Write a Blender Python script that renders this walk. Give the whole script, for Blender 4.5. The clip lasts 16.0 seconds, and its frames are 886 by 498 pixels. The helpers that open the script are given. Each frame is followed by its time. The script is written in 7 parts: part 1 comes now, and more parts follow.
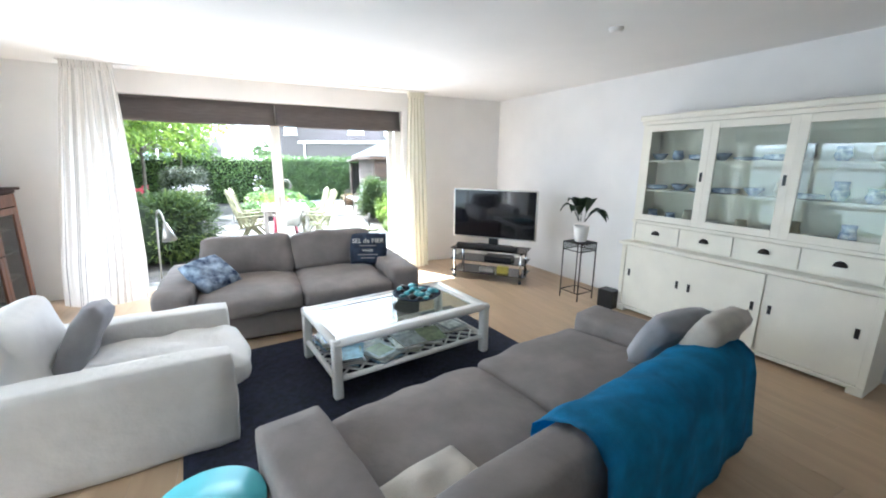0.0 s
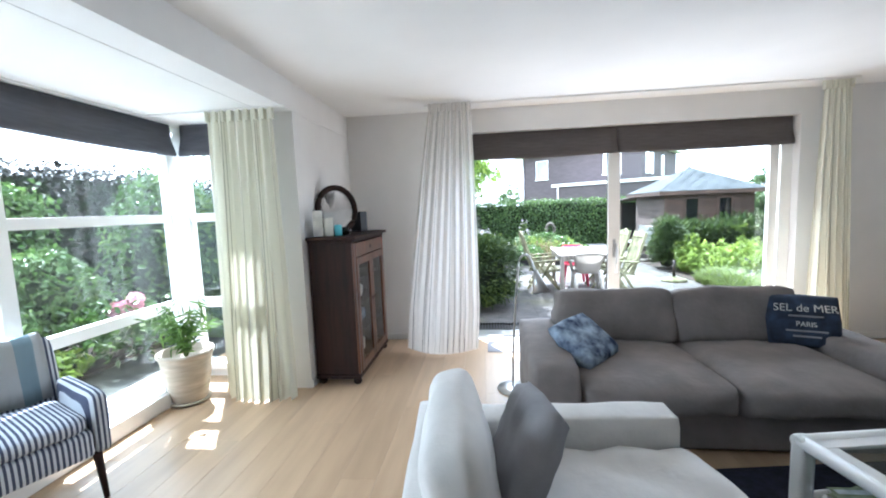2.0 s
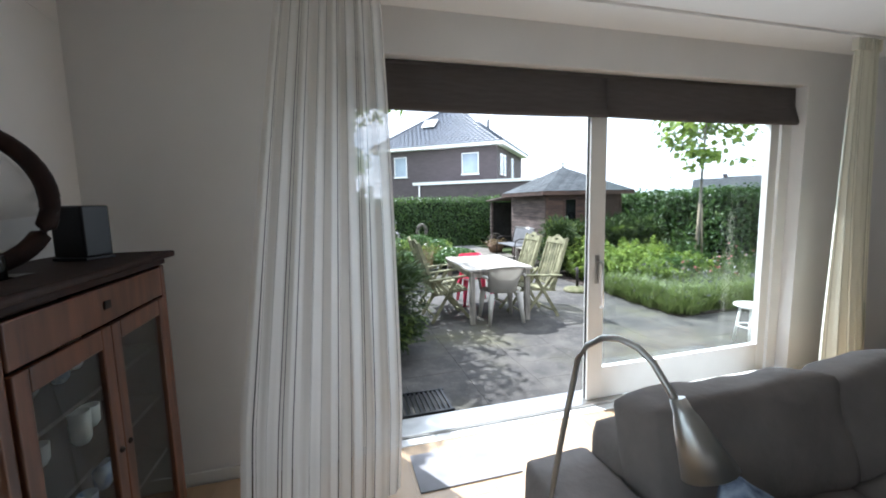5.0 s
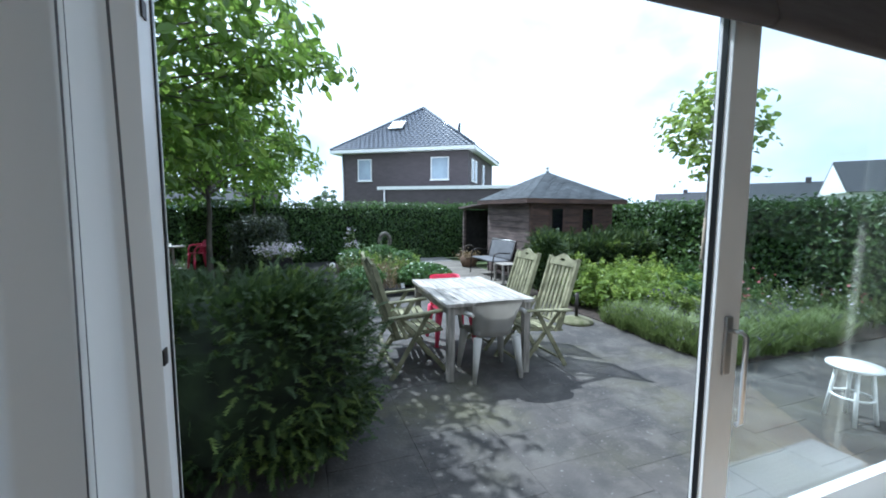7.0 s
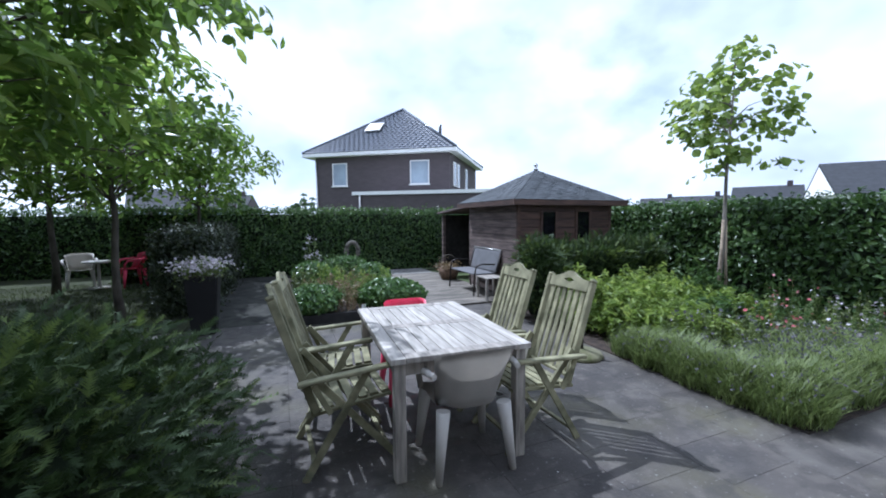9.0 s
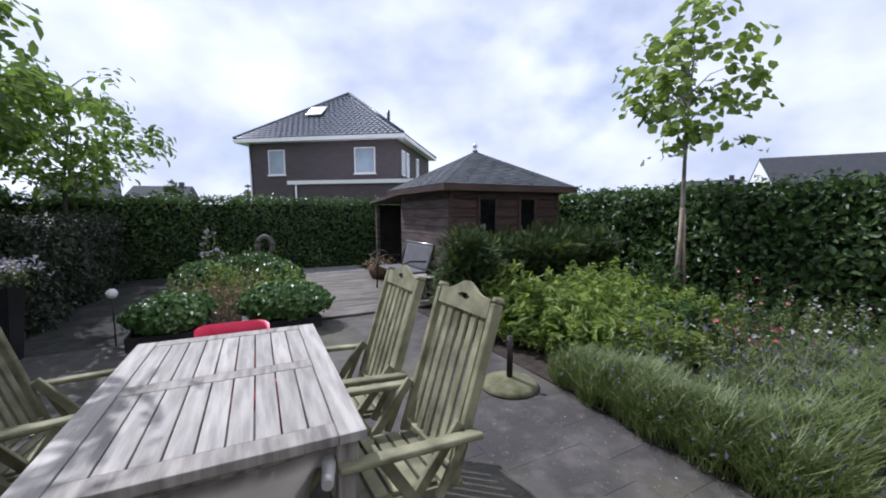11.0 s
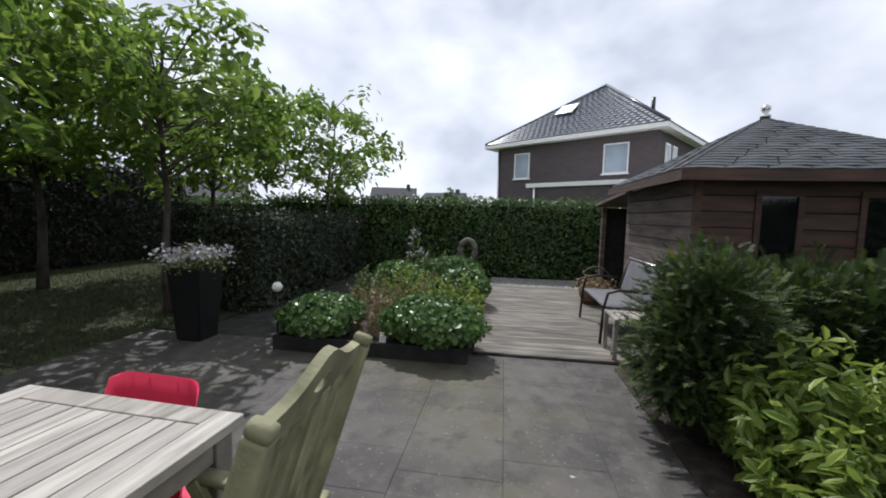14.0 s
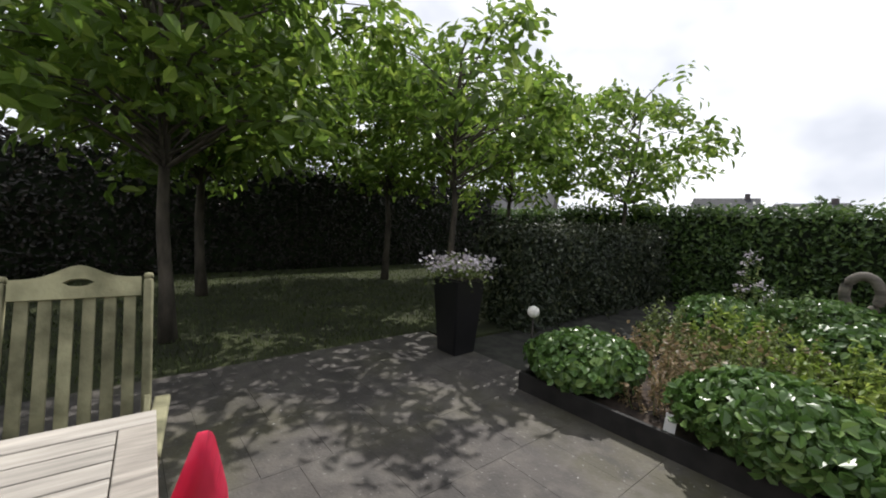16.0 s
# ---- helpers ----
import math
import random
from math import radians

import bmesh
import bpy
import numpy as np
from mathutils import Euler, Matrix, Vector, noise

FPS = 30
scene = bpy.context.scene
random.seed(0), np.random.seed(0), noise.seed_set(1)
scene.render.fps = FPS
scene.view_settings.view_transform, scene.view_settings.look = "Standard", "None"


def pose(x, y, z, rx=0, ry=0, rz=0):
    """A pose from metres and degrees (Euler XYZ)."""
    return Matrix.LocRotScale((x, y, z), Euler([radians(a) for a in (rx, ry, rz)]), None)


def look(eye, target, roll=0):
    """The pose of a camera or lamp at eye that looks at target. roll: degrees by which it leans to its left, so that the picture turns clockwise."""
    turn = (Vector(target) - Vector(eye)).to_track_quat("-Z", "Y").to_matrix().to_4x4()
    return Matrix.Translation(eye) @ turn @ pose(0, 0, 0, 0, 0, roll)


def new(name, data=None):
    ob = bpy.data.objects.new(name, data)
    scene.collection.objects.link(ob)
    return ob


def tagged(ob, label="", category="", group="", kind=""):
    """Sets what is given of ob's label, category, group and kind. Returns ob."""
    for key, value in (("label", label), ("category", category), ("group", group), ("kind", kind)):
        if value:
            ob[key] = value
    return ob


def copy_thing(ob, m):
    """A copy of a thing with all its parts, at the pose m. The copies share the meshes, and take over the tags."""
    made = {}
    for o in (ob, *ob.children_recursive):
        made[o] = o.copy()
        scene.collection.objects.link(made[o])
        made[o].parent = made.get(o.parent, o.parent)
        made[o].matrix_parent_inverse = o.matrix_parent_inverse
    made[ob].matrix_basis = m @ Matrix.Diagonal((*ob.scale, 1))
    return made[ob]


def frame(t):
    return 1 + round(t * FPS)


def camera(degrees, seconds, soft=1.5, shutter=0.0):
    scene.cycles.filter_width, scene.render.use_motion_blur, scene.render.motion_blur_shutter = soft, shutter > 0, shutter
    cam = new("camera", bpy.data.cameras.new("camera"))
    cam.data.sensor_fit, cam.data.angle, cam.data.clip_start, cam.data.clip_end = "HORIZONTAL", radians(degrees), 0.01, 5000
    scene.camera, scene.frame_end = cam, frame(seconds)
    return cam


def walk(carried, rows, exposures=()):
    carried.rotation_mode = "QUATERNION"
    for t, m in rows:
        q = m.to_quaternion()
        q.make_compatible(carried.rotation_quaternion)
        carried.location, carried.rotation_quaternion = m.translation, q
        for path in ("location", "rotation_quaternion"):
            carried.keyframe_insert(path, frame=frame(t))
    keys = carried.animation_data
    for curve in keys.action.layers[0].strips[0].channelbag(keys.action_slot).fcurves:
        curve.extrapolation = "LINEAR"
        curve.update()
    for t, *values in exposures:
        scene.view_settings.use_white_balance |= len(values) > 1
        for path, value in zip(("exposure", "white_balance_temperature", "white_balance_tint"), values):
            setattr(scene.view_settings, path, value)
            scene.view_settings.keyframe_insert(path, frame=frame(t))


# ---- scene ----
cam = camera(96.5, 16.0, 1.9)
PATH = [
    (0, (2.777, -6.243, 1.729), (3.628, -4.486, 1.293), 0.6),
    (0.5, (2.364, -5.883, 1.643), (2.714, -3.939, 1.328), 0.5),
    (1, (2.089, -5.4, 1.58), (2.06, -3.426, 1.259), -1.4),
    (1.5, (1.815, -5.123, 1.584), (1.615, -3.158, 1.269), -3.0),
    (2, (1.654, -4.779, 1.613), (1.432, -2.802, 1.412), -2.2),
    (2.5, (1.512, -4.413, 1.613), (1.404, -2.423, 1.44), -1.5),
    (3, (1.371, -4.043, 1.589), (1.431, -2.053, 1.401), -1.4),
    (3.5, (1.195, -3.671, 1.599), (1.424, -1.695, 1.392), -1.2),
    (4, (1.187, -3.281, 1.584), (1.525, -1.322, 1.358), -1.4),
    (4.2, (1.194, -3.098, 1.591), (1.577, -1.15, 1.353), -1.4),
    (6.3, (1.479, -1.511, 1.594), (2.111, 0.377, 1.398), -0.5),
    (6.5, (1.536, -1.338, 1.587), (2.182, 0.545, 1.387), -0.2),
    (7, (1.676, -0.871, 1.561), (2.362, 0.999, 1.371), 0.3),
    (7.5, (1.867, -0.502, 1.538), (2.557, 1.366, 1.357), 0.3),
    (8, (2.04, -0.201, 1.514), (2.755, 1.659, 1.345), 0.1),
    (8.5, (2.217, 0.064, 1.505), (2.964, 1.912, 1.345), -0.4),
    (9, (2.393, 0.34, 1.505), (3.146, 2.187, 1.352), -0.3),
    (9.5, (2.596, 0.59, 1.494), (3.302, 2.456, 1.353), -0.3),
    (10, (2.829, 0.806, 1.453), (3.657, 2.623, 1.342), -0.8),
    (10.2, (2.961, 0.91, 1.443), (3.894, 2.675, 1.323), -0.8),
    (12.3, (4.275, 1.600, 1.398), (4.99, 3.449, 1.13), 0.6),
    (12.5, (4.367, 1.689, 1.395), (4.96, 3.581, 1.137), 0.6),
    (13, (4.517, 1.992, 1.362), (4.853, 3.953, 1.157), 0.5),
    (13.5, (4.655, 2.321, 1.359), (4.68, 4.313, 1.186), 0.8),
    (14, (4.755, 2.667, 1.378), (4.454, 4.637, 1.212), 1.4),
    (14.5, (4.772, 3.011, 1.376), (4.185, 4.915, 1.205), 1.4),
    (15, (4.758, 3.275, 1.361), (3.818, 5.033, 1.208), 2.1),
    (15.5, (4.658, 3.541, 1.36), (3.392, 5.081, 1.205), 2.4),
    (16, (4.52, 3.79, 1.355), (2.968, 5.047, 1.205), 2.6),
]
walk(cam, [(t, look(eye, target, roll)) for t, eye, target, roll in PATH],
     [(0.0, 3.5, 5400, 9), (0.6, 3.05, 5300, 9), (1.0, 2.85, 5200, 9), (2.5, 2.4, 5300, 9), (4.2, 1.7, 5550, 9), (6.3, 0.75, 5150, 5), (7.0, 0.58, 5000, 4), (8.0, 0.36, 5000, 4), (9.0, 0.14, 5050, 13), (10.2, -0.15, 5300, 20), (12.3, -0.25, 5700, 14), (14.0, -0.28, 5900, 12), (15.0, -0.3, 6050, 13), (16.0, -0.05, 6300, 12)])

# ---- light ----
world = bpy.data.worlds.new("sky")
scene.world = world
world.use_nodes = True
wn, wl = world.node_tree.nodes, world.node_tree.links
wn.clear()
SUN_DIR = Vector((-0.40, 0.68, 1.15)).normalized()
sky = wn.new("ShaderNodeTexSky")
sky.sky_type = 'NISHITA'
sky.sun_disc = False
sky.sun_elevation = math.asin(SUN_DIR.z)
sky.sun_rotation = math.atan2(SUN_DIR.x, SUN_DIR.y)
wco = wn.new("ShaderNodeTexCoord")
wmap = wn.new("ShaderNodeMapping")
wmap.inputs["Scale"].default_value = (1.0, 1.0, 1.5)
wl.new(wco.outputs["Generated"], wmap.inputs["Vector"])
cloud = wn.new("ShaderNodeTexNoise")
cloud.inputs["Scale"].default_value = 2.1
cloud.inputs["Detail"].default_value = 7
cloud.inputs["Roughness"].default_value = 0.46
wl.new(wmap.outputs["Vector"], cloud.inputs["Vector"])
cover = wn.new("ShaderNodeValToRGB")
cover.color_ramp.elements[0].position, cover.color_ramp.elements[1].position = 0.22, 0.41
wl.new(cloud.outputs["Fac"], cover.inputs["Fac"])
body = wn.new("ShaderNodeTexNoise")
body.inputs["Scale"].default_value = 3.0
body.inputs["Detail"].default_value = 4
wl.new(wmap.outputs["Vector"], body.inputs["Vector"])
tone = wn.new("ShaderNodeValToRGB")
tone.color_ramp.elements[0].position, tone.color_ramp.elements[1].position = 0.30, 0.62
tone.color_ramp.elements[0].color = (6.2, 6.6, 7.3, 1)
tone.color_ramp.elements[1].color = (12.0, 12.0, 12.1, 1)
wl.new(body.outputs["Fac"], tone.inputs["Fac"])
wmix = wn.new("ShaderNodeMixRGB")
wl.new(cover.outputs["Color"], wmix.inputs["Fac"])
wl.new(sky.outputs["Color"], wmix.inputs["Color1"])
wl.new(tone.outputs["Color"], wmix.inputs["Color2"])
wbg = wn.new("ShaderNodeBackground")
wbg.inputs["Strength"].default_value = 0.11
wl.new(wmix.outputs["Color"], wbg.inputs["Color"])
wl.new(wbg.outputs["Background"], wn.new("ShaderNodeOutputWorld").inputs["Surface"])

sun = new("sun", bpy.data.lights.new("sun", 'SUN'))
sun.data.energy, sun.data.angle, sun.data.color = 5.0, radians(0.6), (1.0, 0.95, 0.88)
sun.matrix_world = look(SUN_DIR * 30, (0, 0, 0))


def window_light(name, eye, target, w, h, watts):
    lamp = new(name, bpy.data.lights.new(name, 'AREA'))
    lamp.data.shape, lamp.data.size, lamp.data.size_y = 'RECTANGLE', w, h
    lamp.data.energy, lamp.data.color = watts, (0.93, 0.97, 1.0)
    lamp.matrix_world = look(eye, target)
    return lamp


window_light("patio_daylight", (3.25, 0.03, 1.2), (3.25, -3, 0.9), 3.3, 2.0, 9.5)
window_light("bay_daylight", (-1.60, -3.3, 1.2), (1, -3.3, 0.9), 4.2, 2.0, 10.5)

# ---- materials ----
MATS = {}


def material(name, color, rough=0.6, metal=0.0, vary=0.12, scale=8.0, bump=0.0, bump_scale=60.0, stretch=(1, 1, 1), island=0.0, obj=0.0, second=None, clear=0.0, ground=False):
    """A node material: base colour mottled at two scales, fine relief, and a random shade for each piece."""
    m = bpy.data.materials.new(name)
    m.use_nodes = True
    n, l = m.node_tree.nodes, m.node_tree.links
    b = n["Principled BSDF"]
    b.inputs["Roughness"].default_value = rough
    b.inputs["Metallic"].default_value = metal
    b.inputs["Coat Weight"].default_value = clear
    co = n.new("ShaderNodeTexCoord")
    mp = n.new("ShaderNodeMapping")
    mp.inputs["Scale"].default_value = stretch
    if ground:
        l.new(n.new("ShaderNodeNewGeometry").outputs["Position"], mp.inputs["Vector"])
    elif obj:
        own, far, add = n.new("ShaderNodeObjectInfo"), n.new("ShaderNodeMath"), n.new("ShaderNodeVectorMath")
        far.operation, far.inputs[1].default_value = 'MULTIPLY', 47.0
        l.new(own.outputs["Random"], far.inputs[0])
        l.new(co.outputs["Object"], add.inputs[0])
        l.new(far.outputs[0], add.inputs[1])
        l.new(add.outputs["Vector"], mp.inputs["Vector"])
    else:
        l.new(co.outputs["Object"], mp.inputs["Vector"])
    last = None
    big = n.new("ShaderNodeTexNoise")
    big.inputs["Scale"].default_value, big.inputs["Detail"].default_value = scale, 6
    l.new(mp.outputs["Vector"], big.inputs["Vector"])
    ramp = n.new("ShaderNodeValToRGB")
    c = Vector(color)
    d = Vector(second) if second else c * (1 - 2 * vary)
    ramp.color_ramp.elements[0].position, ramp.color_ramp.elements[1].position = 0.32, 0.68
    ramp.color_ramp.elements[0].color, ramp.color_ramp.elements[1].color = (*d, 1), (*(c * (1 + vary * 0.5)), 1)
    l.new(big.outputs["Fac"], ramp.inputs["Fac"])
    last = ramp.outputs["Color"]
    for amount, node, out in ((island, "ShaderNodeNewGeometry", "Random Per Island"), (obj, "ShaderNodeObjectInfo", "Random")):
        if amount:
            src = n.new(node)
            rng = n.new("ShaderNodeMapRange")
            rng.inputs["To Min"].default_value, rng.inputs["To Max"].default_value = 1 - amount, 1 + amount
            l.new(src.outputs[out], rng.inputs["Value"])
            hs = n.new("ShaderNodeHueSaturation")
            l.new(rng.outputs["Result"], hs.inputs["Value"])
            l.new(last, hs.inputs["Color"])
            last = hs.outputs["Color"]
    l.new(last, b.inputs["Base Color"])
    if bump:
        fine = n.new("ShaderNodeTexNoise")
        fine.inputs["Scale"].default_value, fine.inputs["Detail"].default_value = bump_scale, 5
        l.new(mp.outputs["Vector"], fine.inputs["Vector"])
        bp = n.new("ShaderNodeBump")
        bp.inputs["Strength"].default_value, bp.inputs["Distance"].default_value = bump, 0.01
        l.new(fine.outputs["Fac"], bp.inputs["Height"])
        l.new(bp.outputs["Normal"], b.inputs["Normal"])
    MATS[name] = m
    return m


def leaf_material(name, color, tip, through_light=0.35, rough=0.45):
    """Leaves: shade varied from leaf to leaf and over the plant, some light passing through."""
    m = bpy.data.materials.new(name)
    m.use_nodes = True
    n, l = m.node_tree.nodes, m.node_tree.links
    b, out = n["Principled BSDF"], n["Material Output"]
    b.inputs["Roughness"].default_value = rough
    geo = n.new("ShaderNodeNewGeometry")
    ramp = n.new("ShaderNodeValToRGB")
    ramp.color_ramp.elements[0].color, ramp.color_ramp.elements[1].color = (*(Vector(color) * 0.65), 1), (*tip, 1)
    e = ramp.color_ramp.elements.new(0.6)
    e.color = (*color, 1)
    co = n.new("ShaderNodeTexCoord")
    big = n.new("ShaderNodeTexNoise")
    big.inputs["Scale"].default_value = 1.4
    l.new(co.outputs["Object"], big.inputs["Vector"])
    add = n.new("ShaderNodeMath")
    add.operation = 'MULTIPLY_ADD'
    l.new(big.outputs["Fac"], add.inputs[0])
    add.inputs[1].default_value = 0.7
    sub = n.new("ShaderNodeMath")
    sub.operation = 'MULTIPLY_ADD'
    l.new(geo.outputs["Random Per Island"], sub.inputs[0])
    sub.inputs[1].default_value, sub.inputs[2].default_value = 0.75, -0.22
    l.new(sub.outputs[0], add.inputs[2])
    l.new(add.outputs[0], ramp.inputs["Fac"])
    l.new(ramp.outputs["Color"], b.inputs["Base Color"])
    tr = n.new("ShaderNodeBsdfTranslucent")
    l.new(ramp.outputs["Color"], tr.inputs["Color"])
    mix = n.new("ShaderNodeMixShader")
    mix.inputs["Fac"].default_value = through_light
    l.new(b.outputs["BSDF"], mix.inputs[1])
    l.new(tr.outputs["BSDF"], mix.inputs[2])
    l.new(mix.outputs["Shader"], out.inputs["Surface"])
    MATS[name] = m
    return m


def glass_material(name, tint=(0.95, 0.98, 0.97), gloss=0.035, rough=0.0):
    m = bpy.data.materials.new(name)
    m.use_nodes = True
    n, l = m.node_tree.nodes, m.node_tree.links
    out = n["Material Output"]
    tb, gb, mix, lw = n.new("ShaderNodeBsdfTransparent"), n.new("ShaderNodeBsdfGlossy"), n.new("ShaderNodeMixShader"), n.new("ShaderNodeLayerWeight")
    lw.inputs["Blend"].default_value = 0.5
    pw, fr = n.new("ShaderNodeMath"), n.new("ShaderNodeMath")
    pw.operation, fr.operation = 'POWER', 'MULTIPLY_ADD'
    l.new(lw.outputs["Facing"], pw.inputs[0])
    pw.inputs[1].default_value, fr.inputs[1].default_value, fr.inputs[2].default_value = 4.0, 0.55, gloss
    l.new(pw.outputs[0], fr.inputs[0])
    tb.inputs["Color"].default_value = (*tint, 1)
    gb.inputs["Roughness"].default_value = rough
    l.new(fr.outputs[0], mix.inputs["Fac"])
    l.new(tb.outputs["BSDF"], mix.inputs[1])
    l.new(gb.outputs["BSDF"], mix.inputs[2])
    l.new(mix.outputs["Shader"], out.inputs["Surface"])
    MATS[name] = m
    return m


def curtain_material(name, color, stripe, sheer=0.10, glow=0.5):
    """Sheer cloth that lets daylight through, with fine woven stripes down its length."""
    m = bpy.data.materials.new(name)
    m.use_nodes = True
    n, l = m.node_tree.nodes, m.node_tree.links
    out = n["Material Output"]
    uv = n.new("ShaderNodeUVMap")
    sep = n.new("ShaderNodeSeparateXYZ")
    l.new(uv.outputs["UV"], sep.inputs[0])
    wave = n.new("ShaderNodeMath")
    wave.operation = 'FRACT'
    mul = n.new("ShaderNodeMath")
    mul.operation = 'MULTIPLY'
    mul.inputs[1].default_value = 6.0
    l.new(sep.outputs["X"], mul.inputs[0])
    l.new(mul.outputs[0], wave.inputs[0])
    ramp = n.new("ShaderNodeValToRGB")
    ramp.color_ramp.interpolation = 'CONSTANT'
    r = ramp.color_ramp
    r.elements[0].color, r.elements[0].position = (*color, 1), 0.0
    r.elements[1].color, r.elements[1].position = (*stripe, 1), 0.40
    for p, c in ((0.427, color), (0.50, stripe), (0.515, color), (0.86, stripe), (0.884, color)):
        r.elements.new(p).color = (*c, 1)
    l.new(wave.outputs[0], ramp.inputs["Fac"])
    db, tl, mx, tp, mx2 = n.new("ShaderNodeBsdfDiffuse"), n.new("ShaderNodeBsdfTranslucent"), n.new("ShaderNodeMixShader"), n.new("ShaderNodeBsdfTransparent"), n.new("ShaderNodeMixShader")
    l.new(ramp.outputs["Color"], db.inputs["Color"])
    l.new(ramp.outputs["Color"], tl.inputs["Color"])
    mx.inputs["Fac"].default_value = glow
    l.new(db.outputs["BSDF"], mx.inputs[1])
    l.new(tl.outputs["BSDF"], mx.inputs[2])
    mx2.inputs["Fac"].default_value = sheer
    l.new(mx.outputs["Shader"], mx2.inputs[1])
    l.new(tp.outputs["BSDF"], mx2.inputs[2])
    l.new(mx2.outputs["Shader"], out.inputs["Surface"])
    MATS[name] = m
    return m


def stripe_material(name, a, b_col, per_metre, axis="X", width=0.5, rough=0.85):
    """Woven cloth with straight stripes."""
    m = material(name, a, rough, bump=0.15, bump_scale=300)
    n, l = m.node_tree.nodes, m.node_tree.links
    co = n.new("ShaderNodeTexCoord")
    sep = n.new("ShaderNodeSeparateXYZ")
    l.new(co.outputs["Object"], sep.inputs[0])
    mul, fr, cmp_ = n.new("ShaderNodeMath"), n.new("ShaderNodeMath"), n.new("ShaderNodeMath")
    mul.operation, fr.operation, cmp_.operation = 'MULTIPLY', 'FRACT', 'GREATER_THAN'
    mul.inputs[1].default_value, cmp_.inputs[1].default_value = per_metre, width
    l.new(sep.outputs[axis], mul.inputs[0])
    l.new(mul.outputs[0], fr.inputs[0])
    l.new(fr.outputs[0], cmp_.inputs[0])
    mix = n.new("ShaderNodeMixRGB")
    mix.inputs["Color1"].default_value, mix.inputs["Color2"].default_value = (*a, 1), (*b_col, 1)
    l.new(cmp_.outputs[0], mix.inputs["Fac"])
    l.new(mix.outputs["Color"], n["Principled BSDF"].inputs["Base Color"])
    return m


WALL = material("wall_plaster", (0.80, 0.79, 0.775), 0.9, vary=0.02, scale=2.5, bump=0.08, bump_scale=120)
CEIL = material("ceiling_plaster", (0.82, 0.81, 0.79), 0.95, vary=0.015, scale=2, bump=0.06, bump_scale=160)
OAK = material("oak_floor", (0.50, 0.355, 0.22), 0.33, vary=0.07, scale=2.2, bump=0.03, bump_scale=25, stretch=(5, 0.6, 1), obj=0.07)
SUBFLOOR = material("floor_bed", (0.34, 0.23, 0.13), 0.8)
WHITE = material("white_paint", (0.82, 0.81, 0.78), 0.38, vary=0.02, scale=5)
CREAM = material("cream_paint", (0.83, 0.80, 0.70), 0.42, vary=0.03, scale=4, bump=0.04, bump_scale=40)
GREYSOFA = material("grey_upholstery", (0.225, 0.198, 0.182), 0.95, vary=0.10, scale=5, bump=0.55, bump_scale=22)
WHITESOFA = material("white_slipcover", (0.77, 0.75, 0.72), 0.95, vary=0.05, scale=5, bump=0.6, bump_scale=14)
GREYCUSHION = material("grey_cushion_cloth", (0.30, 0.29, 0.30), 0.9, vary=0.14, scale=4, bump=0.25, bump_scale=160)
BEIGECLOTH = material("beige_cloth", (0.50, 0.46, 0.40), 0.95, vary=0.1, scale=6, bump=0.3, bump_scale=180)
TURQ = material("turquoise_throw", (0.03, 0.30, 0.58), 0.95, vary=0.16, scale=9, bump=0.5, bump_scale=140)
TURQLIGHT = material("turquoise_paint", (0.16, 0.62, 0.70), 0.35, vary=0.03)
DENIM = material("navy_print_cloth", (0.03, 0.045, 0.08), 0.9, vary=0.3, scale=14, bump=0.3, bump_scale=200)
DENIMLIGHT = material("blue_patch_cloth", (0.36, 0.44, 0.54), 0.9, vary=0.3, scale=11, second=(0.012, 0.028, 0.075))
RUG = material("navy_rug", (0.012, 0.014, 0.035), 1.0, vary=0.35, scale=26, bump=1.0, bump_scale=200)
MAHOG = material("mahogany", (0.026, 0.010, 0.006), 0.6, vary=0.3, scale=4, bump=0.08, bump_scale=40, stretch=(6, 6, 0.7))
MAHOG.node_tree.nodes["Principled BSDF"].inputs["Specular IOR Level"].default_value = 0.25
MAHOGLIGHT = material("mahogany_front", (0.13, 0.048, 0.022), 0.32, vary=0.28, scale=4, stretch=(6, 6, 0.7), clear=0.2)
BLACK = material("black_plastic", (0.012, 0.012, 0.013), 0.35)
SCREEN = material("dark_screen", (0.006, 0.006, 0.008), 0.06)
CHROME = material("chrome", (0.75, 0.75, 0.76), 0.15, metal=1.0, vary=0.02)
STEEL = material("brushed_steel", (0.55, 0.54, 0.52), 0.35, metal=1.0, vary=0.05)
IRON = material("wrought_iron", (0.05, 0.042, 0.038), 0.55, metal=0.7, vary=0.2)
BLIND = material("taupe_blind", (0.105, 0.09, 0.085), 0.9, vary=0.08, scale=6, bump=0.2, bump_scale=250, stretch=(1, 1, 8))
BLINDBAY = material("slate_blind", (0.10, 0.10, 0.115), 0.9, vary=0.08, scale=6, bump=0.2, bump_scale=250, stretch=(1, 1, 8))
GLASS = glass_material("window_glass")
CABGLASS = glass_material("cabinet_glass", (0.92, 0.95, 0.94), 0.04)
SMOKE = glass_material("smoked_glass", (0.13, 0.115, 0.105))
CURTAIN = curtain_material("striped_sheer", (0.86, 0.83, 0.78), (0.055, 0.05, 0.055), 0.17, 0.45)
CURTAIN2 = curtain_material("cream_sheer", (0.80, 0.78, 0.66), (0.44, 0.42, 0.33), 0.02, 0.15)
MIRROR = material("mirror_silver", (0.9, 0.9, 0.9), 0.02, metal=1.0, vary=0.0)
TERRA = material("beige_ceramic", (0.50, 0.43, 0.33), 0.7, vary=0.12, scale=5, bump=0.2, bump_scale=30, stretch=(1, 1, 6))
